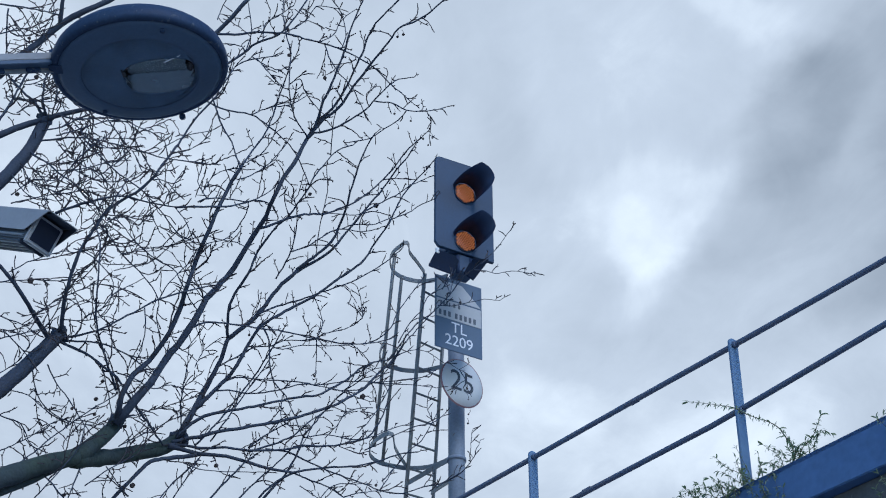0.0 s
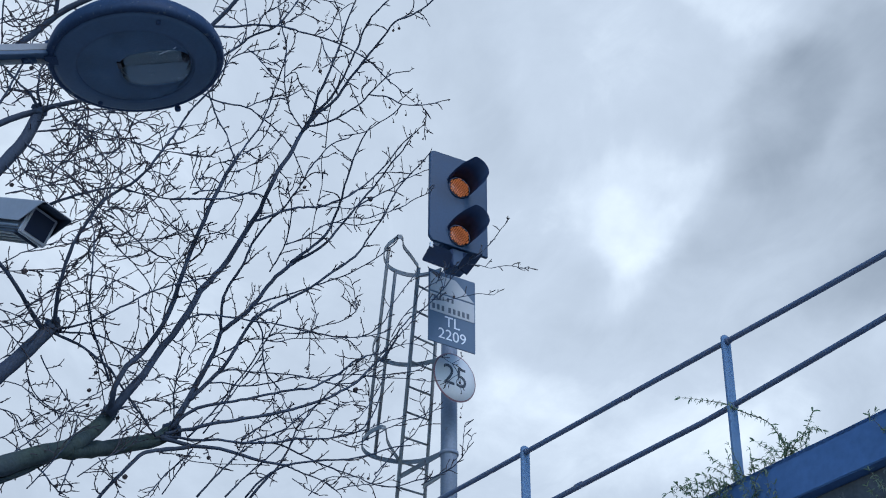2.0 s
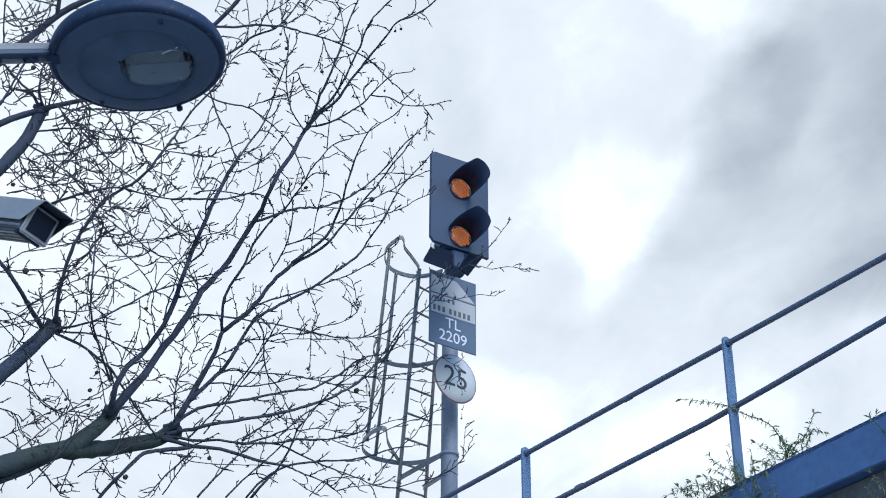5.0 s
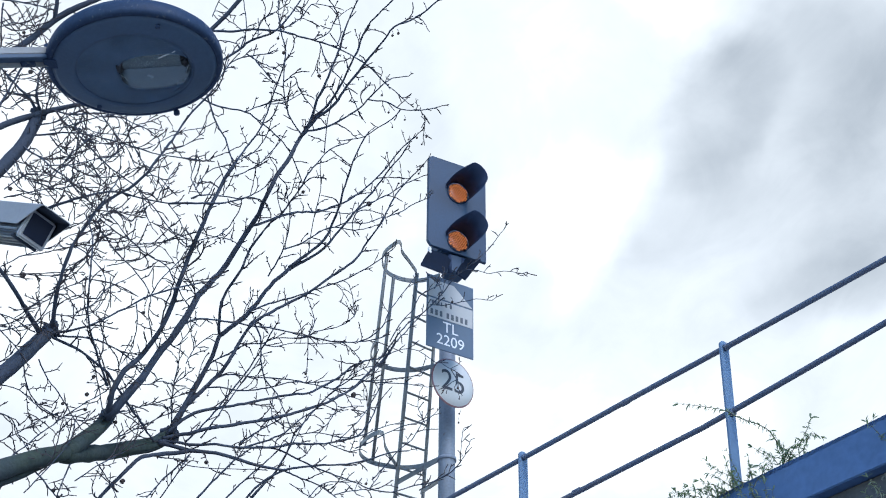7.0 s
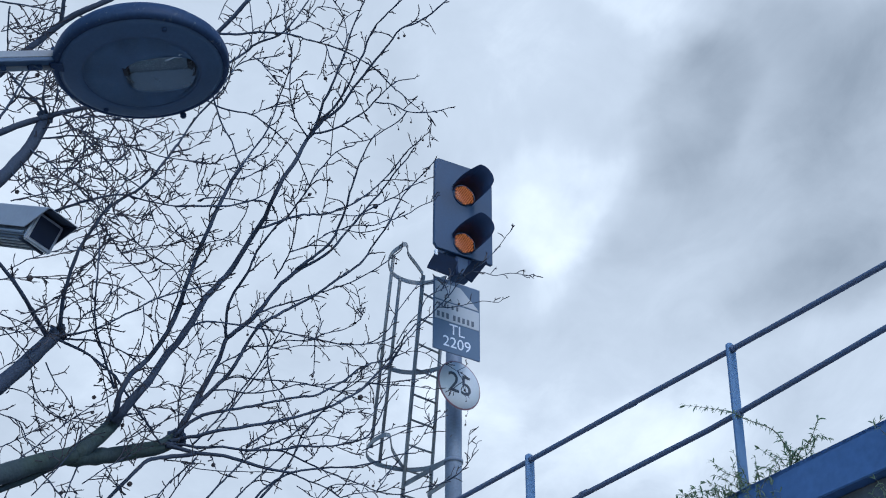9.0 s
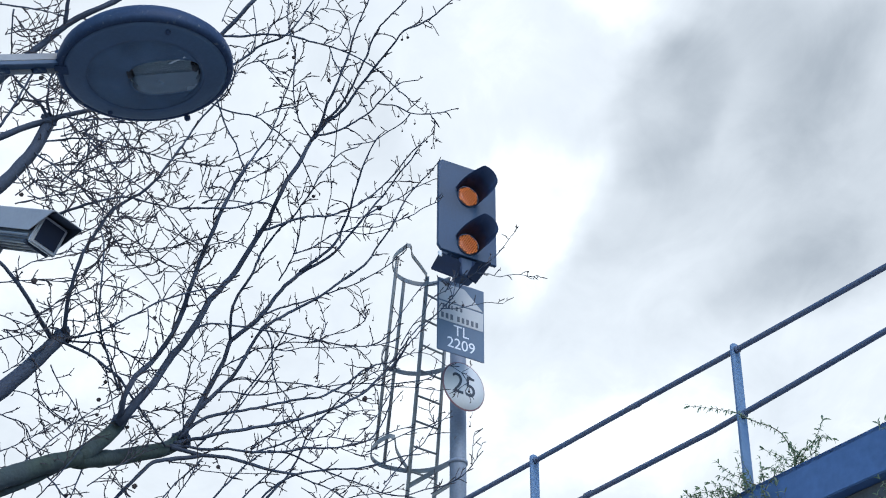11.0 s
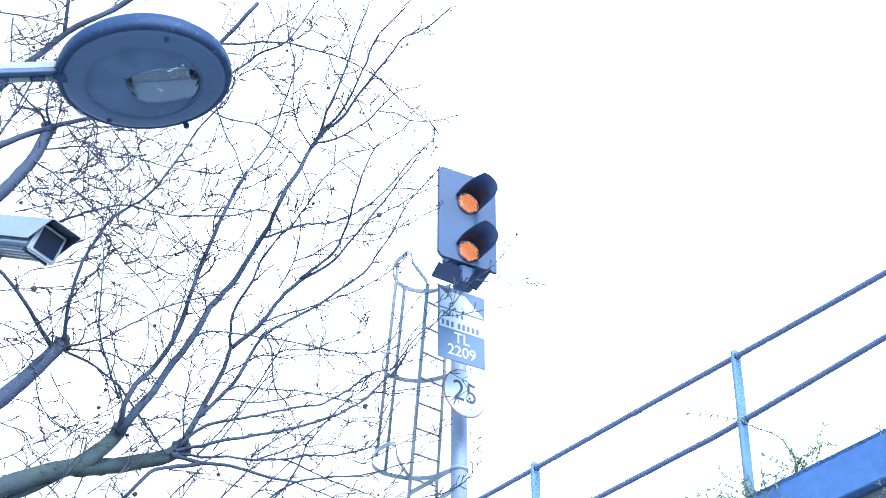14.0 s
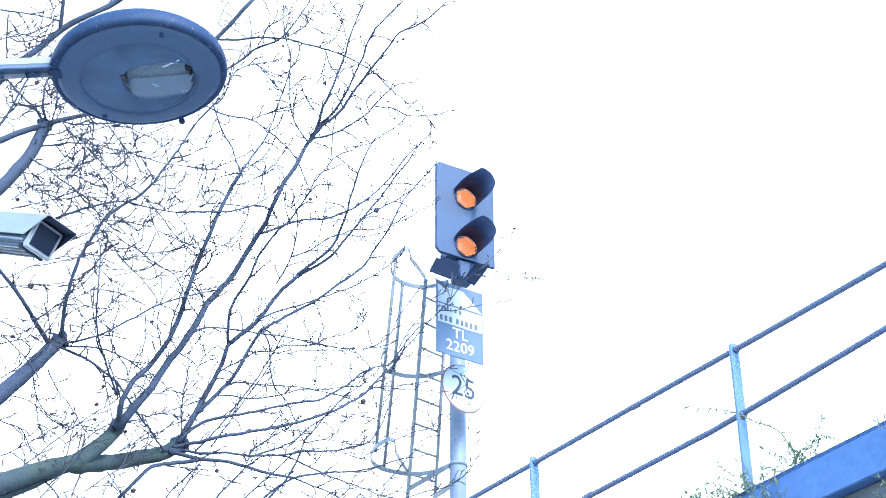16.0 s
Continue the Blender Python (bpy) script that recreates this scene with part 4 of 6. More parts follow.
    t.bough([(-0.917, 6.196, 6.090), (-0.866, 6.369, 6.265), (-0.815, 6.351, 6.335), (-0.787, 6.285, 6.365)], 0.0028, 0.0022, BARK, "branch", 7, 11.7, 0.069)
    t.bough([(-0.945, 6.245, 6.036), (-0.891, 6.332, 6.124), (-0.830, 6.426, 6.257), (-0.748, 6.428, 6.382)], 0.0030, 0.0022, BARK, "branch", 7, 11.7, 0.069)
    t.bough([(-0.721, 6.140, 6.508), (-0.675, 6.138, 6.540), (-0.654, 6.252, 6.546), (-0.612, 6.385, 6.564), (-0.570, 6.461, 6.564)], 0.0028, 0.0020, BARK, "branch", 7, 13.0, 0.069)
    t.bough([(-0.572, 6.230, 6.824), (-0.547, 6.198, 6.727), (-0.496, 6.211, 6.633), (-0.440, 6.246, 6.586), (-0.404, 6.360, 6.579), (-0.385, 6.495, 6.608)], 0.0032, 0.0022, BARK, "branch", 7, 13.0, 0.069)
    t.bough([(-0.493, 6.282, 6.846), (-0.482, 6.356, 7.002), (-0.508, 6.299, 7.092), (-0.547, 6.132, 7.044)], 0.0030, 0.0020, BARK, "branch", 7, 13.0, 0.069)
    t.bough([(-0.598, 6.210, 6.821), (-0.533, 6.227, 6.885), (-0.496, 6.214, 6.960), (-0.439, 6.194, 7.008)], 0.0028, 0.0020, BARK, "branch", 7, 15.6, 0.069)
    t.bough([(-0.756, 6.029, 6.727), (-0.700, 6.103, 6.829), (-0.654, 6.157, 6.932), (-0.614, 6.143, 6.992), (-0.507, 6.183, 7.013)], 0.0030, 0.0020, BARK, "branch", 7, 15.6, 0.069)
    t.bough([(-0.854, 6.087, 6.731), (-0.859, 6.169, 6.907), (-0.804, 6.153, 6.936), (-0.716, 6.069, 6.934)], 0.0028, 0.0020, BARK, "branch", 7, 18.2, 0.069)
    t.bough([(-1.083, 6.113, 6.883), (-1.078, 6.164, 6.999), (-1.032, 6.075, 6.997)], 0.0026, 0.0020, BARK, "branch", 7, 15.6, 0.057)
    t.bough([(-0.883, 6.687, 6.063), (-0.828, 6.718, 6.103), (-0.753, 6.746, 6.159), (-0.680, 6.799, 6.218), (-0.585, 6.896, 6.291), (-0.515, 6.961, 6.369), (-0.451, 6.980, 6.414), (-0.379, 7.002, 6.496), (-0.296, 6.988, 6.578), (-0.242, 6.971, 6.648), (-0.172, 6.935, 6.726), (-0.110, 6.839, 6.720)], 0.0070, 0.0030, BARK, "limb", 10, 10.4, 0.092)
    t.bough([(-0.739, 7.117, 6.096), (-0.653, 7.102, 6.164), (-0.564, 7.064, 6.235), (-0.528, 7.042, 6.307), (-0.494, 6.962, 6.356), (-0.467, 6.886, 6.415), (-0.438, 6.832, 6.485), (-0.421, 6.795, 6.531), (-0.384, 6.754, 6.600), (-0.340, 6.702, 6.646)], 0.0093, 0.0030, BARK, "limb", 10, 9.1, 0.092)
    t.bough([(-0.740, 7.127, 6.089), (-0.643, 7.131, 6.162), (-0.556, 7.118, 6.233), (-0.501, 7.115, 6.314), (-0.443, 7.076, 6.368), (-0.384, 7.071, 6.459), (-0.301, 7.059, 6.572), (-0.242, 6.991, 6.631), (-0.199, 6.999, 6.694), (-0.149, 6.940, 6.738)], 0.0088, 0.0030, BARK, "limb", 10, 9.2, 0.080)
    t.bough([(-0.523, 7.224, 6.119), (-0.468, 7.212, 6.152), (-0.401, 7.214, 6.222), (-0.370, 7.212, 6.287), (-0.328, 7.158, 6.321), (-0.285, 7.124, 6.369), (-0.255, 7.148, 6.462), (-0.210, 7.167, 6.590), (-0.157, 7.146, 6.650), (-0.095, 7.095, 6.691), (-0.041, 6.989, 6.694)], 0.0065, 0.0026, BARK, "limb", 10, 10.3, 0.070)
    t.bough([(-0.274, 7.140, 6.418), (-0.192, 7.306, 6.569), (-0.115, 7.330, 6.644), (-0.036, 7.192, 6.589)], 0.0034, 0.0022, BARK, "branch", 7, 9.2, 0.050)
    t.bough([(-0.759, 6.957, 6.101), (-0.687, 7.098, 6.227), (-0.600, 7.127, 6.318), (-0.522, 7.192, 6.396), (-0.423, 7.215, 6.391), (-0.326, 7.133, 6.360)], 0.0043, 0.0023, BARK, "branch", 7, 11.7, 0.081)
    t.bough([(-0.513, 7.070, 6.315), (-0.447, 6.975, 6.276), (-0.355, 7.007, 6.297), (-0.267, 7.103, 6.407)], 0.0034, 0.0022, BARK, "branch", 7, 11.5, 0.060)
    t.bough([(-0.427, 7.042, 6.383), (-0.371, 7.013, 6.381), (-0.442, 6.923, 6.295), (-0.498, 6.902, 6.288), (-0.568, 6.856, 6.264)], 0.0034, 0.0022, BARK, "branch", 7, 11.7, 0.057)
    t.bough([(-0.416, 7.049, 6.395), (-0.316, 7.051, 6.466), (-0.245, 7.077, 6.527), (-0.182, 7.101, 6.597), (-0.101, 7.141, 6.672)], 0.0040, 0.0024, BARK, "branch", 7, 12.6, 0.060)
    t.bough([(-0.907, 6.828, 6.017), (-0.861, 6.783, 6.061), (-0.810, 6.752, 6.116), (-0.754, 6.745, 6.168), (-0.709, 6.699, 6.217), (-0.657, 6.663, 6.279), (-0.629, 6.637, 6.328), (-0.580, 6.664, 6.433), (-0.553, 6.658, 6.476), (-0.500, 6.674, 6.534), (-0.449, 6.705, 6.574)], 0.0060, 0.0026, BARK, "limb", 10, 11.7, 0.092)
    t.bough([(-0.554, 6.640, 6.464), (-0.545, 6.576, 6.520), (-0.534, 6.505, 6.570), (-0.518, 6.440, 6.614)], 0.0028, 0.0020, BARK, "branch", 7, 11.7, 0.057)
    t.bough([(-1.059, 7.114, 5.703), (-1.047, 6.984, 5.770), (-1.016, 6.949, 5.852), (-0.946, 6.865, 5.918), (-0.905, 6.829, 6.019)], 0.0088, 0.0050, BARK, "limb", 10, 9.1, 0.092)
    t.bough([(-0.833, 7.042, 5.995), (-0.783, 6.983, 6.055), (-0.751, 6.910, 6.074), (-0.723, 6.815, 6.112), (-0.709, 6.712, 6.152), (-0.719, 6.604, 6.184)], 0.0039, 0.0024, BARK, "branch", 7, 16.9, 0.092)
    t.bough([(-0.645, 7.105, 6.176), (-0.630, 7.018, 6.229), (-0.603, 6.881, 6.274), (-0.572, 6.776, 6.338), (-0.573, 6.668, 6.405)], 0.0026, 0.0020, BARK, "branch", 7, 10.4, 0.057)
    t.bough([(-1.112, 6.223, 5.895), (-1.049, 6.222, 5.916), (-0.961, 6.317, 5.972), (-0.900, 6.385, 6.013), (-0.826, 6.470, 6.121), (-0.773, 6.505, 6.221)], 0.0036, 0.0022, BARK, "branch", 7, 11.7, 0.092)
    t.bough([(-1.211, 6.217, 5.862), (-1.108, 6.212, 5.862), (-0.991, 6.278, 5.908), (-0.927, 6.361, 5.984), (-0.878, 6.421, 6.041), (-0.837, 6.518, 6.099), (-0.808, 6.603, 6.124)], 0.0052, 0.0028, BARK, "branch", 10, 11.7, 0.092)
    t.bough([(-1.096, 6.224, 5.945), (-1.060, 6.272, 6.075), (-0.997, 6.253, 6.099), (-0.933, 6.213, 6.074)], 0.0028, 0.0020, BARK, "branch", 7, 13.0, 0.069)
    t.bough([(-0.906, 6.397, 6.021), (-0.928, 6.519, 6.041), (-0.978, 6.590, 5.998), (-1.029, 6.518, 5.883), (-1.083, 6.394, 5.780), (-1.133, 6.406, 5.717)], 0.0028, 0.0020, BARK, "branch", 7, 13.0, 0.081)
    t.bough([(-1.021, 6.468, 5.850), (-0.993, 6.848, 6.077), (-0.935, 6.867, 6.043)], 0.0026, 0.0020, BARK, "branch", 7, 11.7, 0.057)
    t.bough([(-0.756, 6.524, 6.234), (-0.726, 6.643, 6.261), (-0.744, 6.724, 6.234), (-0.709, 6.702, 6.269), (-0.684, 6.612, 6.297)], 0.0024, 0.0020, BARK, "branch", 7, 18.2, 0.057)
    t.bough([(-0.756, 6.540, 6.206), (-0.782, 6.752, 6.270), (-0.760, 6.768, 6.197)], 0.0024, 0.0020, BARK, "branch", 7, 15.6, 0.057)
    t.bough([(-1.264, 7.186, 5.198), (-1.188, 7.174, 5.375), (-1.127, 7.169, 5.521), (-1.086, 7.149, 5.601), (-1.065, 7.129, 5.683), (-1.052, 7.117, 5.708)], 0.0189, 0.0101, BARK, "limb", 14, 5.2, 0.103)
    t.bough([(-1.062, 7.123, 5.695), (-0.986, 7.103, 5.751), (-0.936, 7.119, 5.812), (-0.867, 7.127, 5.925), (-0.806, 7.116, 6.012), (-0.734, 7.119, 6.097)], 0.0115, 0.0092, BARK, "limb", 10, 7.8, 0.103)
    t.bough([(-1.207, 7.175, 5.335), (-1.135, 7.167, 5.408), (-1.071, 7.215, 5.521), (-1.011, 7.179, 5.587), (-0.974, 7.208, 5.699), (-0.932, 7.175, 5.761), (-0.893, 7.170, 5.810), (-0.848, 7.159, 5.839), (-0.755, 7.231, 5.945), (-0.678, 7.245, 6.003), (-0.595, 7.216, 6.053), (-0.520, 7.223, 6.122)], 0.0115, 0.0059, BARK, "limb", 10, 7.8, 0.103)
    t.bough([(-0.917, 7.092, 5.819), (-0.863, 7.137, 5.878), (-0.808, 7.196, 5.937), (-0.706, 7.296, 6.038), (-0.591, 7.277, 6.074), (-0.477, 7.295, 6.133), (-0.391, 7.293, 6.183), (-0.316, 7.278, 6.229), (-0.243, 7.268, 6.288), (-0.207, 7.218, 6.298)], 0.0052, 0.0024, BARK, "branch", 10, 11.7, 0.092)
    t.bough([(-1.180, 6.705, 5.512), (-1.145, 6.751, 5.561), (-1.099, 6.851, 5.635), (-1.026, 6.983, 5.700), (-0.925, 7.057, 5.724), (-0.812, 7.053, 5.706), (-0.704, 7.084, 5.698), (-0.622, 7.108, 5.690), (-0.535, 7.139, 5.688), (-0.460, 7.202, 5.711), (-0.374, 7.272, 5.758), (-0.292, 7.336, 5.811), (-0.251, 7.374, 5.853)], 0.0052, 0.0026, BARK, "branch", 10, 10.4, 0.092)
    t.bough([(-0.629, 7.189, 5.736), (-0.592, 7.276, 5.819), (-0.524, 7.355, 5.882), (-0.455, 7.386, 5.933), (-0.414, 7.353, 5.951), (-0.397, 7.291, 5.968)], 0.0030, 0.0022, BARK, "branch", 7, 13.0, 0.069)
    t.bough([(-0.407, 7.236, 5.881), (-0.423, 7.424, 6.074), (-0.442, 7.304, 6.111)], 0.0026, 0.0020, BARK, "branch", 7, 15.6, 0.046)
    t.bough([(-0.629, 7.189, 5.736), (-0.613, 7.326, 5.898), (-0.643, 7.368, 6.024), (-0.664, 7.272, 6.044)], 0.0028, 0.0020, BARK, "branch", 7, 15.6, 0.057)
    t.bough([(-0.629, 7.189, 5.736), (-0.632, 7.285, 5.661), (-0.636, 7.276, 5.567)], 0.0028, 0.0020, BARK, "branch", 7, 15.6, 0.069)
    t.bough([(-0.459, 7.266, 5.748), (-0.412, 7.422, 5.787), (-0.383, 7.500, 5.775), (-0.413, 7.435, 5.680)], 0.0026, 0.0020, BARK, "branch", 7, 15.6, 0.069)
    t.bough([(-0.368, 7.313, 5.788), (-0.318, 7.274, 5.791), (-0.265, 7.262, 5.841), (-0.235, 7.284, 5.937), (-0.180, 7.319, 6.055), (-0.112, 7.367, 6.188)], 0.0034, 0.0022, BARK, "branch", 7, 10.3, 0.050)
    t.bough([(-1.107, 7.179, 5.571), (-1.019, 7.216, 5.652), (-0.947, 7.281, 5.740), (-0.858, 7.242, 5.728), (-0.797, 7.242, 5.757), (-0.717, 7.236, 5.754), (-0.629, 7.189, 5.736)], 0.0040, 0.0024, BARK, "branch", 7, 13.0, 0.092)
    t.bough([(-0.844, 7.123, 5.660), (-0.794, 7.184, 5.675), (-0.703, 7.242, 5.728), (-0.599, 7.250, 5.732), (-0.492, 7.258, 5.737)], 0.0030, 0.0020, BARK, "branch", 7, 15.6, 0.081)
    t.bough([(-0.900, 7.134, 5.795), (-0.858, 7.111, 5.685), (-0.847, 7.128, 5.574), (-0.825, 7.179, 5.489), (-0.770, 7.241, 5.441), (-0.725, 7.263, 5.347), (-0.686, 7.282, 5.252)], 0.0050, 0.0026, BARK, "branch", 7, 10.4, 0.092)
    t.bough([(-1.276, 7.179, 5.182), (-1.231, 7.174, 5.234), (-1.180, 7.174, 5.282), (-1.107, 7.177, 5.315), (-0.996, 7.194, 5.345), (-0.865, 7.223, 5.391), (-0.734, 7.273, 5.449), (-0.625, 7.296, 5.476), (-0.569, 7.351, 5.538), (-0.507, 7.373, 5.588), (-0.422, 7.383, 5.674)], 0.0088, 0.0050, BARK, "limb", 10, 9.1, 0.103)
    t.bough([(-0.422, 7.383, 5.674), (-0.342, 7.492, 5.777), (-0.276, 7.574, 5.839), (-0.212, 7.532, 5.917), (-0.141, 7.632, 6.078), (-0.042, 7.644, 6.175), (0.036, 7.654, 6.280), (0.113, 7.610, 6.364), (0.164, 7.560, 6.379), (0.208, 7.489, 6.381)], 0.0047, 0.0026, BARK, "branch", 7, 8.0, 0.060)
    t.bough([(0.163, 7.518, 6.353), (0.232, 7.630, 6.413), (0.297, 7.720, 6.455), (0.374, 7.714, 6.466), (0.434, 7.683, 6.439), (0.467, 7.627, 6.382)], 0.0026, 0.0017, BARK, "branch", 7, 10.3, 0.022)
    t.bough([(0.425, 7.532, 6.344), (0.455, 7.425, 6.270), (0.490, 7.506, 6.331)], 0.0017, 0.0015, BARK, "branch", 7, 13.8, 0.022)
    t.bough([(0.199, 7.498, 6.372), (0.256, 7.549, 6.462), (0.297, 7.559, 6.520), (0.338, 7.494, 6.550), (0.374, 7.400, 6.546)], 0.0024, 0.0017, BARK, "branch", 7, 9.2, 0.022)
    t.bough([(-0.027, 7.526, 6.133), (0.048, 7.536, 6.138), (0.137, 7.528, 6.151), (0.215, 7.519, 6.167), (0.301, 7.521, 6.161)], 0.0027, 0.0017, BARK, "branch", 7, 8.0, 0.022)
    t.bough([(-0.228, 7.412, 5.841), (-0.169, 7.421, 5.967), (-0.111, 7.393, 6.018), (-0.082, 7.376, 6.094), (0.003, 7.450, 6.201), (0.045, 7.469, 6.276)], 0.0030, 0.0020, BARK, "branch", 7, 12.6, 0.040)
    t.bough([(-0.003, 7.534, 6.239), (0.024, 7.456, 6.250), (0.048, 7.474, 6.307)], 0.0026, 0.0020, BARK, "branch", 7, 16.1, 0.030)
    t.bough([(0.036, 7.547, 6.215), (0.018, 7.643, 6.338), (-0.024, 7.512, 6.303)], 0.0024, 0.0020, BARK, "branch", 7, 16.1, 0.030)
    t.bough([(0.036, 7.547, 6.215), (0.055, 7.680, 6.372), (0.085, 7.574, 6.349)], 0.0024, 0.0020, BARK, "branch", 7, 11.5, 0.030)
    t.bough([(-1.290, 7.162, 5.153), (-1.231, 7.202, 5.191), (-1.169, 7.187, 5.193), (-1.089, 7.178, 5.215), (-0.965, 7.212, 5.254), (-0.831, 7.220, 5.288), (-0.726, 7.255, 5.330), (-0.620, 7.279, 5.380), (-0.536, 7.323, 5.434), (-0.473, 7.370, 5.500), (-0.406, 7.414, 5.571), (-0.338, 7.435, 5.666), (-0.267, 7.499, 5.777), (-0.206, 7.433, 5.837)], 0.0102, 0.0050, BARK, "limb", 10, 7.8, 0.103)
    t.bough([(-0.206, 7.433, 5.837), (-0.136, 7.560, 6.007), (-0.047, 7.520, 6.094)], 0.0040, 0.0024, BARK, "branch", 7, 8.0, 0.050)
    t.bough([(-1.299, 7.144, 5.132), (-1.242, 7.204, 5.159), (-1.172, 7.200, 5.142), (-1.038, 7.205, 5.148), (-0.930, 7.209, 5.134), (-0.797, 7.234, 5.147), (-0.665, 7.256, 5.179), (-0.559, 7.295, 5.198), (-0.446, 7.325, 5.237), (-0.369, 7.313, 5.252), (-0.314, 7.339, 5.346), (-0.280, 7.415, 5.492)], 0.0084, 0.0030, BARK, "limb", 10, 11.7, 0.103)
    t.bough([(-0.934, 7.236, 5.163), (-0.864, 7.319, 5.271), (-0.796, 7.333, 5.324), (-0.726, 7.282, 5.344)], 0.0047, 0.0026, BARK, "branch", 7, 11.7, 0.092)
    t.bough([(-0.932, 7.234, 5.138), (-0.800, 7.243, 5.190), (-0.720, 7.239, 5.231), (-0.655, 7.242, 5.296), (-0.589, 7.307, 5.388), (-0.532, 7.351, 5.455)], 0.0056, 0.0026, BARK, "branch", 10, 11.7, 0.092)
    t.bough([(-1.302, 7.137, 5.123), (-1.249, 7.210, 5.138), (-1.173, 7.217, 5.121), (-1.038, 7.229, 5.111), (-0.928, 7.229, 5.081), (-0.820, 7.246, 5.054), (-0.714, 7.273, 5.046)], 0.0123, 0.0063, BARK, "limb", 14, 7.8, 0.103)
    t.bough([(-0.714, 7.273, 5.046), (-0.634, 7.282, 5.071), (-0.502, 7.322, 5.100), (-0.395, 7.356, 5.127), (-0.288, 7.405, 5.182), (-0.200, 7.413, 5.216), (-0.123, 7.434, 5.235)], 0.0060, 0.0030, BARK, "limb", 10, 9.1, 0.092)
    t.bough([(-0.714, 7.273, 5.046), (-0.645, 7.430, 5.081), (-0.562, 7.442, 5.051), (-0.465, 7.345, 4.941)], 0.0047, 0.0026, BARK, "branch", 7, 11.7, 0.092)
    t.bough([(-0.709, 7.274, 5.050), (-0.788, 7.281, 5.011), (-0.852, 7.301, 4.962), (-0.905, 7.329, 4.904)], 0.0056, 0.0045, BARK, "branch", 10, 10.4, 0.092)
    t.bough([(-0.853, 7.245, 5.158), (-0.750, 7.312, 5.173), (-0.671, 7.365, 5.156), (-0.587, 7.396, 5.126), (-0.505, 7.466, 5.122), (-0.401, 7.509, 5.103), (-0.313, 7.552, 5.084), (-0.200, 7.519, 5.053), (-0.095, 7.533, 5.093), (-0.006, 7.485, 5.092), (0.075, 7.426, 5.110), (0.131, 7.334, 5.126)], 0.0050, 0.0024, BARK, "branch", 7, 9.2, 0.070)
    t.bough([(0.131, 7.334, 5.126), (0.134, 7.277, 5.189), (0.144, 7.354, 5.310)], 0.0019, 0.0015, BARK, "branch", 7, 8.0, 0.022)
    t.bough([(0.126, 7.337, 5.125), (0.151, 7.204, 5.099), (0.159, 7.180, 5.126), (0.183, 7.270, 5.219)], 0.0020, 0.0015, BARK, "branch", 7, 10.3, 0.022)
    t.bough([(-0.506, 7.327, 5.214), (-0.462, 7.386, 5.221), (-0.410, 7.392, 5.206), (-0.364, 7.361, 5.203)], 0.0028, 0.0020, BARK, "branch", 7, 15.6, 0.069)
    t.bough([(-0.680, 7.285, 5.238), (-0.557, 7.239, 5.231), (-0.445, 7.203, 5.188), (-0.362, 7.174, 5.180), (-0.257, 7.238, 5.261), (-0.172, 7.311, 5.325)], 0.0028, 0.0020, BARK, "branch", 7, 14.3, 0.069)
    t.bough([(-0.382, 7.337, 5.197), (-0.307, 7.298, 5.214), (-0.231, 7.285, 5.254), (-0.132, 7.287, 5.301), (-0.047, 7.343, 5.351), (0.008, 7.411, 5.433)], 0.0030, 0.0020, BARK, "branch", 7, 12.6, 0.050)
    t.bough([(-1.112, 7.153, 5.425), (-1.040, 7.161, 5.432), (-0.950, 7.213, 5.442), (-0.842, 7.231, 5.464), (-0.755, 7.234, 5.490), (-0.677, 7.229, 5.504), (-0.599, 7.326, 5.540), (-0.514, 7.377, 5.545), (-0.445, 7.413, 5.532), (-0.388, 7.423, 5.518)], 0.0041, 0.0024, BARK, "branch", 7, 11.7, 0.092)
    t.bough([(-1.094, 7.166, 5.457), (-1.021, 7.210, 5.531), (-0.925, 7.241, 5.538), (-0.823, 7.275, 5.550), (-0.710, 7.274, 5.537), (-0.606, 7.373, 5.578), (-0.466, 7.442, 5.635), (-0.350, 7.455, 5.638), (-0.264, 7.472, 5.622)], 0.0040, 0.0024, BARK, "branch", 7, 11.7, 0.092)
    t.bough([(-0.382, 7.428, 5.617), (-0.268, 7.414, 5.620), (-0.176, 7.400, 5.622), (-0.095, 7.445, 5.662), (-0.035, 7.533, 5.753)], 0.0030, 0.0020, BARK, "branch", 7, 11.5, 0.050)
    t.bough([(-0.349, 7.435, 5.621), (-0.232, 7.362, 5.575), (-0.119, 7.359, 5.564), (-0.034, 7.472, 5.612)], 0.0026, 0.0020, BARK, "branch", 7, 10.3, 0.040)
    t.bough([(-1.189, 7.214, 5.164), (-1.119, 7.260, 5.278), (-1.045, 7.299, 5.415), (-0.974, 7.338, 5.553), (-0.909, 7.305, 5.647), (-0.835, 7.188, 5.704), (-0.794, 7.134, 5.753)], 0.0047, 0.0032, BARK, "branch", 7, 9.1, 0.092)
    t.bough([(-1.116, 7.203, 5.177), (-1.039, 7.176, 5.284), (-0.969, 7.164, 5.400), (-0.907, 7.164, 5.506), (-0.841, 7.132, 5.601)], 0.0039, 0.0026, BARK, "branch", 7, 11.7, 0.092)
    t.bough([(-0.887, 7.341, 4.904), (-0.820, 7.296, 4.971), (-0.756, 7.289, 5.045), (-0.708, 7.280, 5.136), (-0.680, 7.285, 5.238)], 0.0065, 0.0040, BARK, "limb", 10, 9.1, 0.092)
    t.bough([(-0.681, 7.285, 5.247), (-0.638, 7.389, 5.368), (-0.576, 7.486, 5.513), (-0.510, 7.486, 5.594), (-0.411, 7.419, 5.632)], 0.0042, 0.0024, BARK, "branch", 7, 11.7, 0.092)
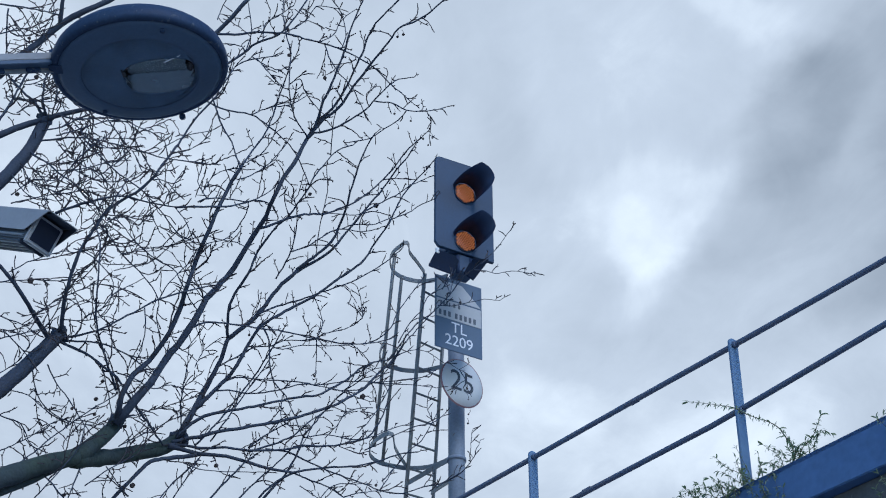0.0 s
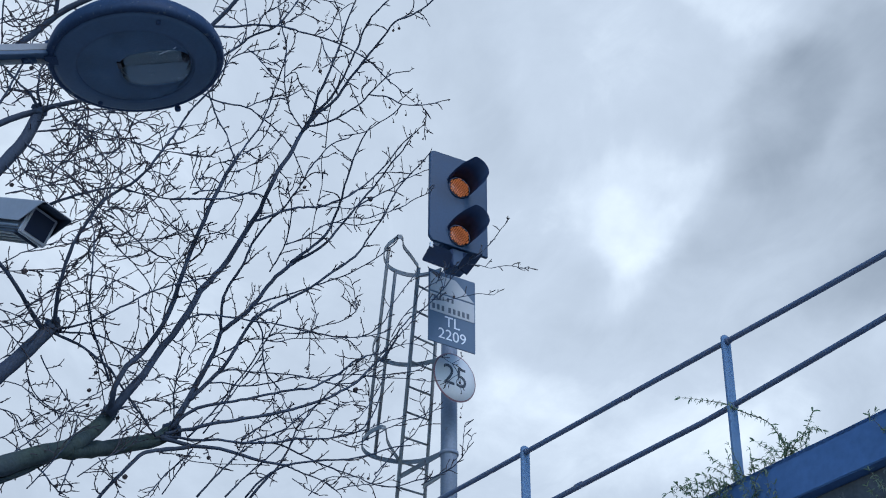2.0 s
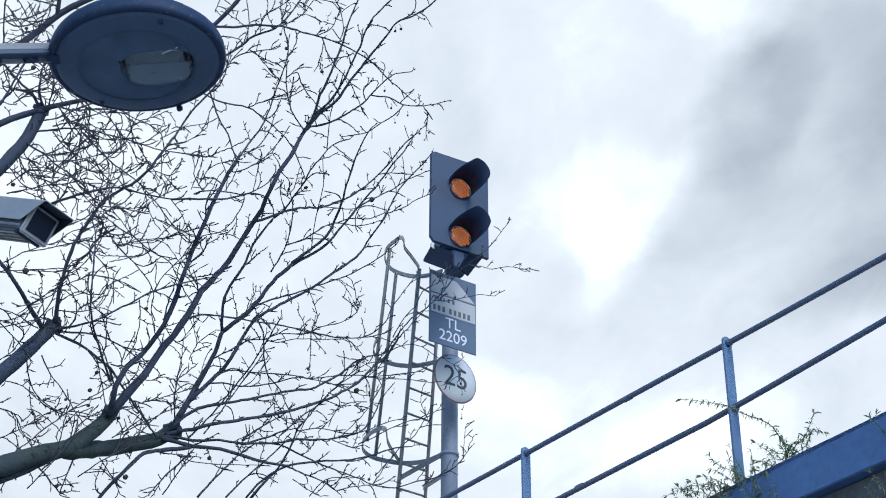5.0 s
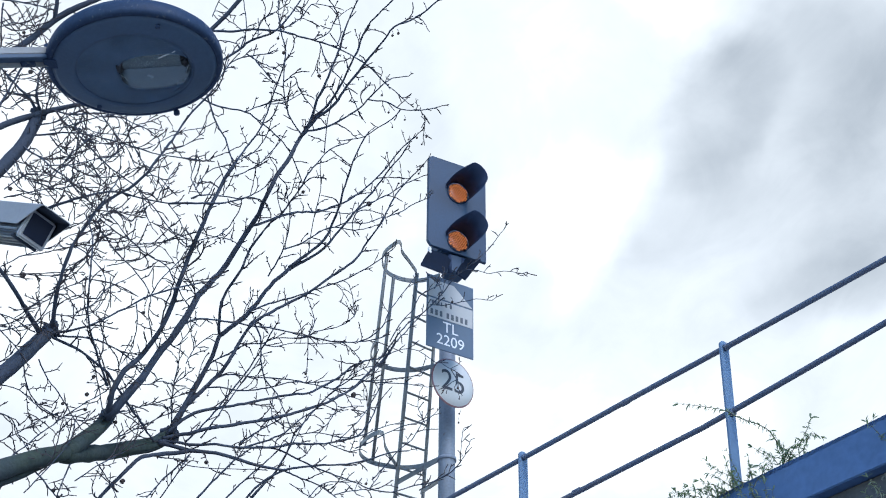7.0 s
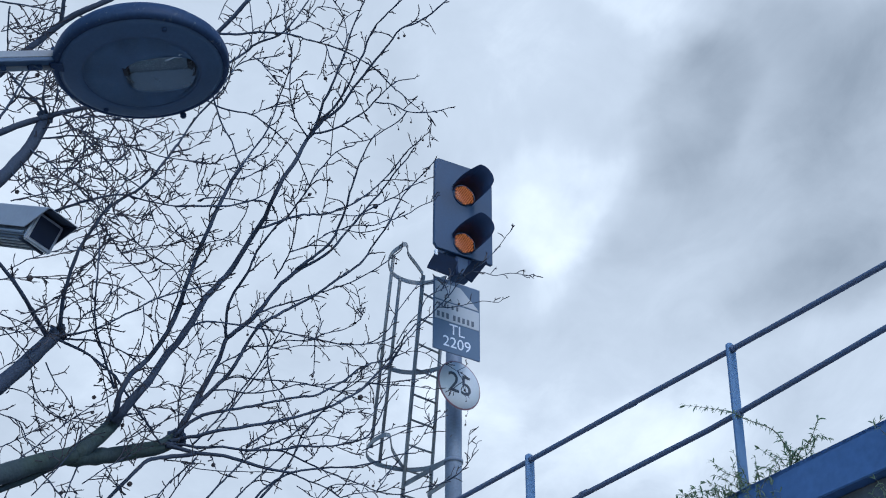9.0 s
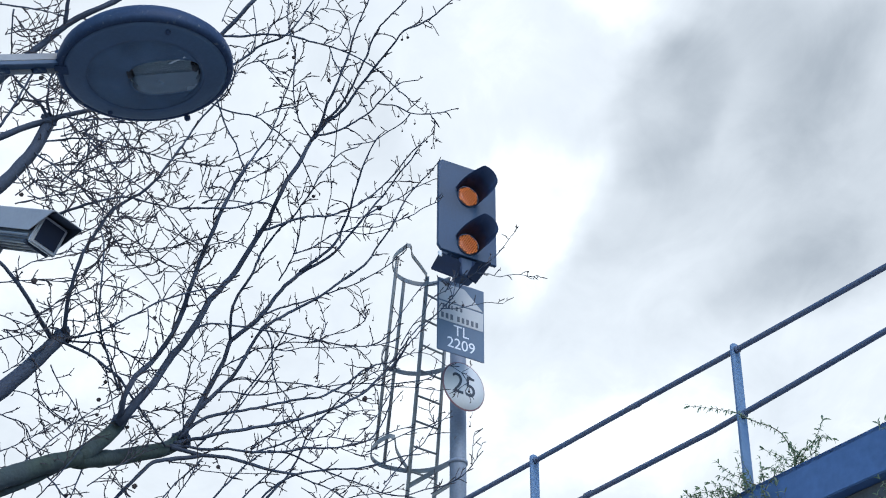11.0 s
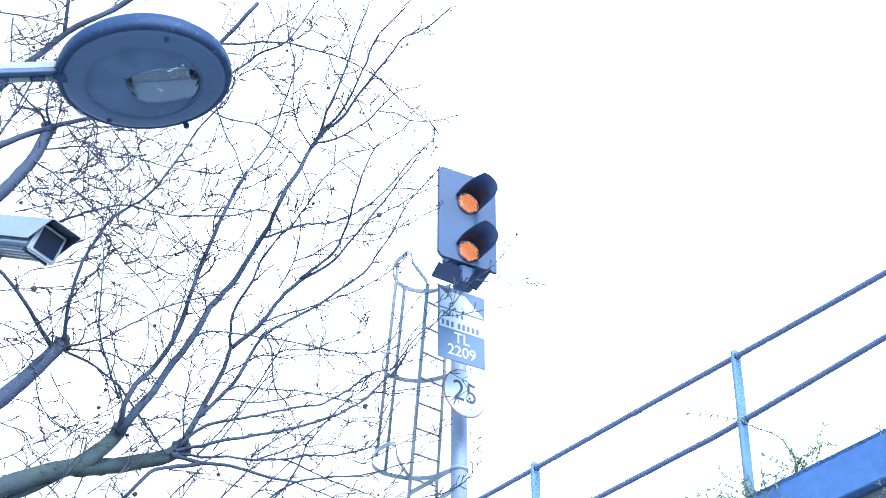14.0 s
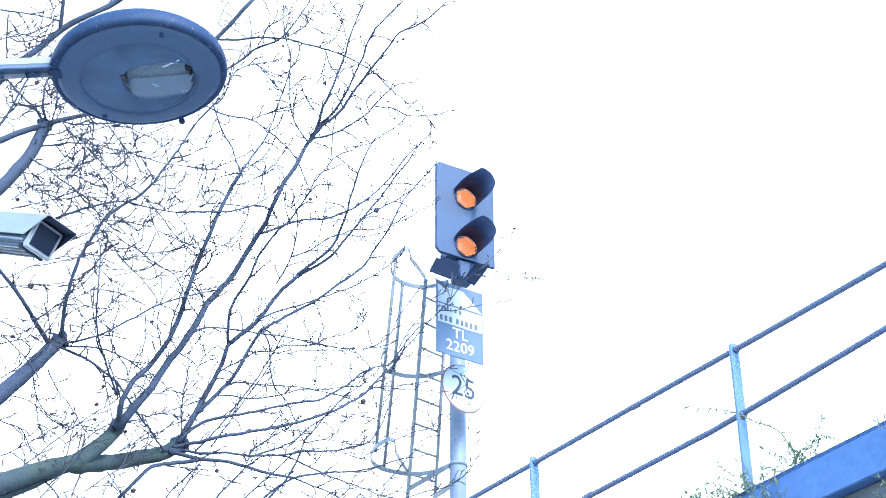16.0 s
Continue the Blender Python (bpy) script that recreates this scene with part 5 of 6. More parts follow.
    t.bough([(-1.126, 7.258, 4.872), (-1.029, 7.229, 4.981), (-0.952, 7.213, 5.062), (-0.891, 7.232, 5.128)], 0.0056, 0.0036, BARK, "branch", 10, 9.1, 0.103)
    t.bough([(-0.996, 7.281, 4.883), (-0.926, 7.276, 4.968), (-0.847, 7.255, 5.035), (-0.795, 7.252, 5.087), (-0.720, 7.266, 5.183)], 0.0047, 0.0030, BARK, "branch", 7, 10.4, 0.092)
    t.bough([(-1.232, 7.194, 5.059), (-1.168, 7.231, 5.047), (-1.037, 7.262, 5.047), (-0.848, 7.257, 5.042)], 0.0026, 0.0020, BARK, "branch", 7, 10.4, 0.069)
    t.bough([(-0.244, 7.487, 5.800), (-0.184, 7.506, 5.845), (-0.115, 7.558, 5.881), (-0.050, 7.599, 5.873), (0.006, 7.626, 5.842)], 0.0026, 0.0020, BARK, "branch", 7, 10.3, 0.040)
    t.bough([(0.006, 7.600, 5.827), (0.039, 7.663, 5.859), (0.086, 7.694, 5.842), (0.124, 7.657, 5.845)], 0.0019, 0.0015, BARK, "branch", 7, 9.2, 0.022)
    t.bough([(0.086, 7.639, 5.812), (0.113, 7.694, 5.795), (0.120, 7.645, 5.711)], 0.0020, 0.0017, BARK, "branch", 7, 6.9, 0.020)
    t.bough([(0.124, 7.651, 5.758), (0.092, 7.696, 5.762), (0.049, 7.592, 5.660)], 0.0020, 0.0017, BARK, "branch", 7, 10.3, 0.025)
    t.bough([(-0.045, 7.416, 5.382), (-0.081, 7.598, 5.565), (-0.075, 7.537, 5.604)], 0.0024, 0.0018, BARK, "branch", 7, 13.8, 0.030)
    t.bough([(-0.296, 7.384, 5.054), (-0.229, 7.417, 5.151), (-0.173, 7.427, 5.232), (-0.107, 7.463, 5.312), (-0.065, 7.434, 5.372), (-0.034, 7.431, 5.440)], 0.0030, 0.0020, BARK, "branch", 7, 12.6, 0.050)
    t.bough([(-0.305, 7.376, 5.003), (-0.258, 7.389, 5.092), (-0.232, 7.401, 5.140)], 0.0026, 0.0020, BARK, "branch", 7, 13.8, 0.050)
    t.bough([(-0.540, 7.364, 5.493), (-0.488, 7.451, 5.495), (-0.518, 7.439, 5.400), (-0.579, 7.363, 5.277)], 0.0026, 0.0020, BARK, "branch", 7, 15.6, 0.069)
    t.bough([(-0.620, 7.296, 5.351), (-0.650, 7.220, 5.221), (-0.694, 7.235, 5.138)], 0.0026, 0.0020, BARK, "branch", 7, 15.6, 0.069)
    t.bough([(-0.790, 7.271, 5.463), (-0.783, 7.220, 5.313), (-0.723, 7.253, 5.268)], 0.0026, 0.0020, BARK, "branch", 7, 15.6, 0.057)
    t.bough([(-0.791, 7.269, 5.332), (-0.837, 7.415, 5.350), (-0.893, 7.436, 5.314), (-0.917, 7.308, 5.220)], 0.0026, 0.0020, BARK, "branch", 7, 18.2, 0.057)
    t.bough([(-0.493, 7.395, 5.561), (-0.412, 7.433, 5.662), (-0.336, 7.490, 5.736), (-0.273, 7.521, 5.760)], 0.0026, 0.0020, BARK, "branch", 7, 13.8, 0.050)
    t.bough([(-0.520, 7.381, 5.547), (-0.412, 7.466, 5.605), (-0.323, 7.499, 5.689), (-0.245, 7.511, 5.801)], 0.0030, 0.0022, BARK, "branch", 7, 10.3, 0.050)
    t.bough([(-0.269, 7.469, 5.617), (-0.321, 7.263, 5.381), (-0.370, 7.186, 5.259), (-0.450, 7.289, 5.231)], 0.0026, 0.0020, BARK, "branch", 7, 13.8, 0.050)
    t.bough([(-0.349, 7.403, 5.463), (-0.432, 7.377, 5.443), (-0.512, 7.337, 5.366)], 0.0024, 0.0019, BARK, "branch", 7, 15.6, 0.057)
    t.bough([(-0.686, 7.301, 4.991), (-0.609, 7.373, 4.965), (-0.552, 7.358, 4.929)], 0.0024, 0.0019, BARK, "branch", 7, 15.6, 0.057)
    t.bough([(-0.471, 7.340, 4.951), (-0.381, 7.168, 4.895), (-0.303, 7.319, 4.976)], 0.0030, 0.0020, BARK, "branch", 7, 11.5, 0.060)
    t.bough([(-0.604, 7.333, 4.918), (-0.529, 7.370, 5.024), (-0.392, 7.357, 5.029)], 0.0030, 0.0020, BARK, "branch", 7, 13.0, 0.069)
    t.bough([(-0.066, 7.402, 5.009), (0.017, 7.460, 5.089), (0.077, 7.401, 5.104)], 0.0028, 0.0020, BARK, "branch", 7, 13.8, 0.050)
    t.bough([(-1.694, 6.393, 5.307), (-1.654, 6.240, 5.419), (-1.610, 6.161, 5.545), (-1.576, 6.141, 5.624), (-1.529, 6.125, 5.700), (-1.512, 6.116, 5.739), (-1.462, 6.136, 5.823), (-1.377, 6.127, 5.878), (-1.317, 6.109, 5.933), (-1.261, 6.105, 6.024), (-1.227, 6.111, 6.098), (-1.188, 6.135, 6.206), (-1.145, 6.129, 6.293), (-1.041, 6.068, 6.390)], 0.0107, 0.0039, BARK, "limb", 10, 10.2, 0.168)
    t.bough([(-1.041, 6.068, 6.390), (-1.015, 6.148, 6.520), (-0.995, 6.149, 6.624)], 0.0030, 0.0022, BARK, "branch", 7, 13.0, 0.092)
    t.bough([(-1.706, 6.068, 5.727), (-1.632, 6.071, 5.769), (-1.540, 6.086, 5.809), (-1.443, 6.145, 5.875), (-1.358, 6.171, 5.868), (-1.283, 6.200, 5.866), (-1.206, 6.217, 5.863)], 0.0074, 0.0032, BARK, "limb", 10, 13.0, 0.140)
    t.bough([(-1.852, 6.003, 6.057), (-1.803, 6.035, 6.102), (-1.692, 6.029, 6.114), (-1.614, 6.025, 6.108), (-1.541, 6.064, 6.121), (-1.456, 6.087, 6.113), (-1.371, 6.109, 6.097), (-1.296, 6.157, 6.100), (-1.251, 6.171, 6.098), (-1.172, 6.192, 6.103), (-1.070, 6.214, 6.097)], 0.0047, 0.0026, BARK, "branch", 7, 14.5, 0.140)
    t.bough([(-1.864, 6.004, 6.032), (-1.817, 5.999, 5.991), (-1.748, 5.980, 5.934), (-1.690, 5.977, 5.877), (-1.639, 6.000, 5.853), (-1.590, 6.030, 5.810), (-1.533, 6.098, 5.778), (-1.517, 6.143, 5.742)], 0.0050, 0.0026, BARK, "branch", 7, 14.5, 0.140)
    t.bough([(-1.593, 5.975, 6.054), (-1.539, 6.031, 6.018), (-1.488, 6.118, 6.002), (-1.443, 6.178, 5.995), (-1.375, 6.224, 5.965), (-1.334, 6.247, 5.930), (-1.274, 6.293, 5.874), (-1.220, 6.335, 5.809), (-1.118, 6.315, 5.728)], 0.0041, 0.0024, BARK, "branch", 7, 14.5, 0.126)
    t.bough([(-1.598, 5.972, 6.078), (-1.618, 6.055, 6.051), (-1.637, 6.110, 5.981), (-1.638, 6.123, 5.906), (-1.668, 6.085, 5.839)], 0.0036, 0.0022, BARK, "branch", 7, 17.4, 0.112)
    t.bough([(-1.881, 6.005, 5.952), (-1.773, 5.886, 5.760), (-1.675, 5.907, 5.730), (-1.649, 6.004, 5.762)], 0.0028, 0.0020, BARK, "branch", 7, 20.3, 0.126)
    t.bough([(-1.420, 6.115, 5.944), (-1.426, 6.029, 5.815), (-1.456, 6.028, 5.748), (-1.524, 6.093, 5.702)], 0.0034, 0.0022, BARK, "branch", 7, 17.4, 0.126)
    t.bough([(-1.505, 6.054, 5.950), (-1.456, 6.115, 6.063), (-1.408, 6.090, 6.140), (-1.381, 6.049, 6.186)], 0.0030, 0.0020, BARK, "branch", 7, 17.4, 0.126)
    t.bough([(-1.713, 6.043, 5.819), (-1.627, 6.181, 5.978), (-1.574, 6.219, 6.043), (-1.502, 6.116, 6.014)], 0.0032, 0.0020, BARK, "branch", 7, 17.4, 0.126)
    t.bough([(-1.504, 6.053, 6.225), (-1.424, 6.001, 6.182), (-1.361, 5.963, 6.121), (-1.300, 5.987, 6.107), (-1.255, 6.047, 6.101), (-1.246, 6.104, 6.055)], 0.0030, 0.0020, BARK, "branch", 7, 17.4, 0.098)
    t.bough([(-1.268, 6.098, 6.114), (-1.180, 6.157, 6.223), (-1.075, 6.160, 6.251)], 0.0024, 0.0019, BARK, "branch", 7, 15.6, 0.069)
    t.bough([(-1.244, 6.126, 6.087), (-1.160, 6.224, 6.201), (-1.077, 6.183, 6.242)], 0.0024, 0.0019, BARK, "branch", 7, 15.6, 0.069)
    t.bough([(-1.359, 6.149, 5.912), (-1.302, 6.097, 5.931), (-1.238, 6.098, 5.919), (-1.188, 6.177, 5.894)], 0.0028, 0.0020, BARK, "branch", 7, 15.9, 0.098)
    t.bough([(-1.211, 6.217, 5.862), (-1.158, 6.246, 5.796), (-1.129, 6.297, 5.738)], 0.0028, 0.0020, BARK, "branch", 7, 17.4, 0.098)
    t.bough([(-1.261, 6.203, 5.868), (-1.224, 6.117, 5.877), (-1.191, 6.142, 5.982)], 0.0026, 0.0020, BARK, "branch", 7, 17.4, 0.098)
    t.bough([(-1.322, 6.176, 5.881), (-1.312, 6.204, 5.814), (-1.283, 6.293, 5.775)], 0.0028, 0.0020, BARK, "branch", 7, 17.4, 0.098)
    t.bough([(-1.076, 6.226, 5.922), (-1.129, 6.266, 6.038), (-1.109, 6.224, 6.110)], 0.0028, 0.0020, BARK, "branch", 7, 15.6, 0.081)
    t.bough([(-1.723, 6.406, 5.263), (-1.745, 6.379, 5.276), (-1.769, 6.262, 5.299), (-1.788, 6.158, 5.311), (-1.832, 6.049, 5.355), (-1.884, 5.982, 5.401), (-1.959, 5.885, 5.430)], 0.0131, 0.0076, BARK, "limb", 14, 7.2, 0.168)
    t.bough([(-1.680, 6.410, 5.288), (-1.524, 6.334, 5.287), (-1.400, 6.358, 5.374), (-1.270, 6.368, 5.467), (-1.142, 6.411, 5.539), (-1.086, 6.679, 5.734)], 0.0056, 0.0028, BARK, "branch", 10, 11.6, 0.126)
    t.bough([(-1.680, 6.415, 5.279), (-1.556, 6.390, 5.262), (-1.464, 6.440, 5.262), (-1.383, 6.574, 5.271), (-1.343, 6.679, 5.250)], 0.0047, 0.0026, BARK, "branch", 7, 13.0, 0.126)
    t.bough([(-1.692, 6.415, 5.274), (-1.585, 6.436, 5.231), (-1.508, 6.480, 5.190), (-1.457, 6.548, 5.170), (-1.420, 6.596, 5.128), (-1.387, 6.709, 5.107), (-1.354, 6.911, 5.110), (-1.321, 7.090, 5.103)], 0.0065, 0.0040, BARK, "limb", 10, 11.6, 0.126)
    t.bough([(-1.456, 6.560, 5.114), (-1.470, 6.413, 5.152), (-1.494, 6.292, 5.220), (-1.495, 6.182, 5.269), (-1.488, 6.103, 5.392), (-1.500, 6.098, 5.593), (-1.552, 6.132, 5.734)], 0.0056, 0.0030, BARK, "branch", 10, 13.0, 0.140)
    t.bough([(-1.520, 6.149, 5.716), (-1.467, 6.205, 5.669), (-1.439, 6.279, 5.650), (-1.380, 6.398, 5.635), (-1.316, 6.442, 5.572), (-1.286, 6.451, 5.515), (-1.300, 6.523, 5.466), (-1.285, 6.571, 5.375)], 0.0036, 0.0022, BARK, "branch", 7, 15.9, 0.126)
    t.bough([(-1.391, 6.257, 5.712), (-1.329, 6.417, 5.724), (-1.248, 6.496, 5.713), (-1.201, 6.499, 5.638), (-1.171, 6.593, 5.604), (-1.149, 6.743, 5.627)], 0.0034, 0.0024, BARK, "branch", 7, 14.5, 0.126)
    t.bough([(-1.278, 6.409, 5.490), (-1.228, 6.357, 5.550), (-1.162, 6.371, 5.649), (-1.096, 6.362, 5.710)], 0.0028, 0.0020, BARK, "branch", 7, 17.4, 0.112)
    t.bough([(-1.343, 6.435, 5.463), (-1.328, 6.434, 5.360), (-1.351, 6.507, 5.285), (-1.382, 6.558, 5.256)], 0.0028, 0.0020, BARK, "branch", 7, 17.4, 0.098)
    t.bough([(-1.908, 6.022, 5.341), (-1.811, 6.176, 5.452), (-1.694, 6.294, 5.519), (-1.575, 6.232, 5.502)], 0.0030, 0.0020, BARK, "branch", 7, 17.4, 0.154)
    t.bough([(-1.851, 6.008, 5.384), (-1.749, 6.002, 5.443), (-1.640, 6.043, 5.512), (-1.615, 6.139, 5.566)], 0.0028, 0.0020, BARK, "branch", 7, 18.8, 0.140)
    t.bough([(-1.785, 6.227, 5.290), (-1.670, 6.162, 5.337), (-1.546, 6.122, 5.375), (-1.508, 6.175, 5.436)], 0.0028, 0.0020, BARK, "branch", 7, 18.8, 0.140)
    t.bough([(-1.582, 6.319, 5.345), (-1.503, 6.296, 5.377), (-1.458, 6.306, 5.459), (-1.393, 6.361, 5.543)], 0.0030, 0.0020, BARK, "branch", 7, 17.4, 0.126)
    t.bough([(-1.676, 6.339, 5.345), (-1.601, 6.422, 5.388), (-1.495, 6.359, 5.374)], 0.0028, 0.0020, BARK, "branch", 7, 18.8, 0.126)
    t.bough([(-1.926, 6.215, 5.170), (-1.788, 6.140, 5.160), (-1.722, 6.307, 5.286)], 0.0030, 0.0020, BARK, "branch", 7, 17.4, 0.140)
    t.bough([(-1.910, 6.086, 5.223), (-1.803, 6.173, 5.222), (-1.781, 6.304, 5.250)], 0.0030, 0.0020, BARK, "branch", 7, 17.4, 0.140)
    t.bough([(-1.891, 6.194, 5.206), (-1.820, 6.290, 5.163), (-1.778, 6.371, 5.124)], 0.0030, 0.0020, BARK, "branch", 7, 18.8, 0.140)
    t.bough([(-1.794, 6.378, 5.128), (-1.795, 6.504, 5.083), (-1.777, 6.585, 5.054), (-1.708, 6.640, 5.014), (-1.603, 6.685, 5.003), (-1.531, 6.676, 4.999)], 0.0034, 0.0022, BARK, "branch", 7, 15.9, 0.126)
    t.bough([(-1.737, 6.414, 5.162), (-1.699, 6.467, 5.092), (-1.646, 6.502, 5.037), (-1.593, 6.531, 4.958), (-1.557, 6.618, 4.925)], 0.0032, 0.0022, BARK, "branch", 7, 15.9, 0.126)
    t.bough([(-1.508, 6.471, 5.179), (-1.521, 6.681, 5.178), (-1.514, 6.766, 5.131), (-1.488, 6.739, 5.042)], 0.0030, 0.0022, BARK, "branch", 7, 15.9, 0.126)
    t.bough([(-1.454, 6.522, 5.179), (-1.367, 6.543, 5.156), (-1.305, 6.646, 5.165), (-1.250, 6.726, 5.226), (-1.217, 6.995, 5.347)], 0.0030, 0.0020, BARK, "branch", 7, 17.4, 0.126)
    t.bough([(-1.253, 7.190, 5.212), (-1.248, 7.052, 5.280), (-1.219, 6.918, 5.335), (-1.199, 6.865, 5.427)], 0.0039, 0.0026, BARK, "branch", 7, 14.5, 0.126)
    t.bough([(-1.900, 6.298, 4.860), (-1.831, 6.458, 4.893), (-1.799, 6.516, 4.841), (-1.740, 6.532, 4.762)], 0.0034, 0.0022, BARK, "branch", 7, 15.9, 0.126)
    t.bough([(-1.900, 6.392, 4.720), (-1.839, 6.572, 4.868), (-1.744, 6.638, 4.985), (-1.656, 6.560, 4.968)], 0.0030, 0.0020, BARK, "branch", 7, 17.4, 0.126)
    t.bough([(-1.837, 6.424, 4.649), (-1.759, 6.487, 4.772), (-1.662, 6.530, 4.902), (-1.557, 6.561, 5.013), (-1.458, 6.582, 5.097)], 0.0036, 0.0022, BARK, "branch", 7, 15.9, 0.126)
    t.bough([(-1.715, 6.538, 4.685), (-1.649, 6.522, 4.614), (-1.630, 6.673, 4.619)], 0.0040, 0.0030, BARK, "branch", 7, 14.5, 0.126)
    t.bough([(-1.586, 6.633, 4.767), (-1.592, 6.548, 4.621), (-1.634, 6.671, 4.613)], 0.0040, 0.0026, BARK, "branch", 7, 15.9, 0.126)
    t.bough([(-1.506, 6.780, 4.843), (-1.472, 7.012, 4.835), (-1.439, 7.000, 4.767)], 0.0030, 0.0020, BARK, "branch", 7, 17.4, 0.126)
    t.bough([(-1.576, 6.715, 4.719), (-1.486, 6.722, 4.799), (-1.430, 6.813, 4.890), (-1.391, 6.956, 5.002)], 0.0030, 0.0020, BARK, "branch", 7, 17.4, 0.126)
    t.bough([(-1.172, 7.217, 5.117), (-1.246, 7.213, 5.103), (-1.305, 7.154, 5.066), (-1.368, 7.076, 5.008), (-1.427, 7.016, 4.902), (-1.504, 7.012, 4.800), (-1.579, 7.030, 4.703)], 0.0115, 0.0080, BARK, "limb", 10, 5.8, 0.126)
    t.bough([(-1.165, 7.215, 5.093), (-1.275, 7.283, 5.012), (-1.327, 7.099, 4.812)], 0.0047, 0.0030, BARK, "branch", 7, 13.0, 0.126)
    t.bough([(-1.275, 7.161, 4.840), (-1.184, 7.094, 4.958), (-1.159, 7.181, 5.076)], 0.0034, 0.0022, BARK, "branch", 7, 15.9, 0.126)
    t.bough([(-1.747, 6.550, 4.585), (-1.659, 6.528, 4.685), (-1.579, 6.530, 4.821), (-1.572, 6.552, 4.936)], 0.0030, 0.0020, BARK, "branch", 7, 18.8, 0.140)
    t.bough([(-1.478, 6.682, 5.013), (-1.416, 6.854, 5.139), (-1.327, 7.056, 5.282), (-1.241, 7.197, 5.316)], 0.0030, 0.0020, BARK, "branch", 7, 17.4, 0.126)
    t.bough([(-1.467, 6.809, 4.958), (-1.402, 6.966, 5.094), (-1.305, 7.118, 5.245), (-1.187, 7.215, 5.365)], 0.0030, 0.0020, BARK, "branch", 7, 17.4, 0.126)
    t.bough([(-1.804, 6.009, 6.207), (-1.851, 5.981, 6.276), (-1.899, 5.975, 6.317), (-1.982, 5.990, 6.427), (-2.042, 5.934, 6.475)], 0.0074, 0.0040, BARK, "limb", 10, 11.6, 0.140)
    t.bough([(-1.797, 6.005, 6.220), (-1.808, 5.944, 6.280), (-1.812, 5.945, 6.384), (-1.804, 6.013, 6.539)], 0.0056, 0.0034, BARK, "branch", 10, 13.0, 0.140)
    t.bough([(-1.772, 6.008, 6.219), (-1.731, 5.888, 6.257), (-1.796, 5.981, 6.447)], 0.0040, 0.0024, BARK, "branch", 7, 15.9, 0.140)
    t.bough([(-2.112, 5.952, 6.006), (-1.977, 5.961, 6.079), (-1.872, 6.000, 6.171), (-1.752, 6.009, 6.220), (-1.630, 6.012, 6.262), (-1.519, 6.074, 6.336)], 0.0197, 0.0092, BARK, "limb", 14, 8.7, 0.154)
    t.bough([(-1.752, 6.007, 6.225), (-1.636, 5.969, 6.170), (-1.547, 6.012, 6.216), (-1.435, 6.036, 6.209)], 0.0047, 0.0026, BARK, "branch", 7, 13.0, 0.140)
    t.bough([(-2.129, 6.018, 6.344), (-1.973, 5.993, 6.544), (-1.883, 6.034, 6.694), (-1.798, 6.020, 6.779), (-1.693, 5.994, 6.830), (-1.587, 6.006, 6.914), (-1.455, 5.970, 7.003)], 0.0197, 0.0126, BARK, "limb", 14, 5.8, 0.140)
    t.bough([(-1.808, 6.020, 6.772), (-1.795, 5.975, 6.824), (-1.783, 5.873, 6.969)], 0.0107, 0.0084, BARK, "limb", 10, 7.2, 0.140)
    t.bough([(-2.050, 5.708, 6.637), (-1.879, 5.740, 6.628), (-1.805, 5.967, 6.789)], 0.0041, 0.0028, BARK, "branch", 7, 14.5, 0.140)
    t.bough([(-1.961, 5.717, 6.608), (-1.971, 5.787, 6.518), (-2.007, 5.926, 6.501), (-2.041, 5.981, 6.348)], 0.0040, 0.0026, BARK, "branch", 7, 14.5, 0.140)
    t.bough([(-2.006, 5.951, 6.116), (-1.963, 5.960, 6.227), (-1.925, 5.962, 6.359), (-1.896, 5.987, 6.468), (-1.810, 5.995, 6.491)], 0.0074, 0.0040, BARK, "limb", 10, 13.0, 0.140)
    t.bough([(-1.986, 5.969, 6.305), (-1.890, 5.956, 6.276), (-1.777, 5.971, 6.275), (-1.684, 5.983, 6.333)], 0.0030, 0.0020, BARK, "branch", 7, 18.8, 0.140)
    t.bough([(-2.001, 5.785, 6.516), (-1.932, 5.871, 6.623), (-1.881, 6.021, 6.700), (-1.891, 5.877, 6.697)], 0.0030, 0.0020, BARK, "branch", 7, 18.8, 0.140)
    t.bough([(-1.900, 6.004, 6.566), (-1.900, 6.161, 6.836), (-1.866, 6.080, 6.908), (-1.847, 5.934, 6.879)], 0.0030, 0.0020, BARK, "branch", 7, 18.8, 0.140)
    t.bough([(-1.710, 6.032, 5.848), (-1.618, 5.915, 5.887), (-1.548, 5.895, 5.958), (-1.501, 5.973, 6.085)], 0.0030, 0.0020, BARK, "branch", 7, 18.8, 0.140)
    t.bough([(-1.894, 6.003, 5.782), (-1.770, 5.885, 5.781), (-1.683, 5.880, 5.771), (-1.623, 5.949, 5.881)], 0.0030, 0.0020, BARK, "branch", 7, 18.8, 0.140)
    t.bough([(-1.891, 6.012, 5.743), (-1.773, 6.185, 5.909), (-1.678, 6.207, 5.940), (-1.580, 6.110, 5.903)], 0.0030, 0.0020, BARK, "branch", 7, 18.8, 0.140)
    t.bough([(-1.734, 6.008, 6.079), (-1.688, 6.113, 6.062), (-1.603, 6.158, 6.031), (-1.501, 6.160, 5.939)], 0.0030, 0.0020, BARK, "branch", 7, 18.8, 0.140)
    t.bough([(-1.503, 6.153, 5.718), (-1.478, 6.339, 5.906), (-1.411, 6.419, 5.897), (-1.345, 6.276, 5.888)], 0.0030, 0.0020, BARK, "branch", 7, 18.8, 0.140)
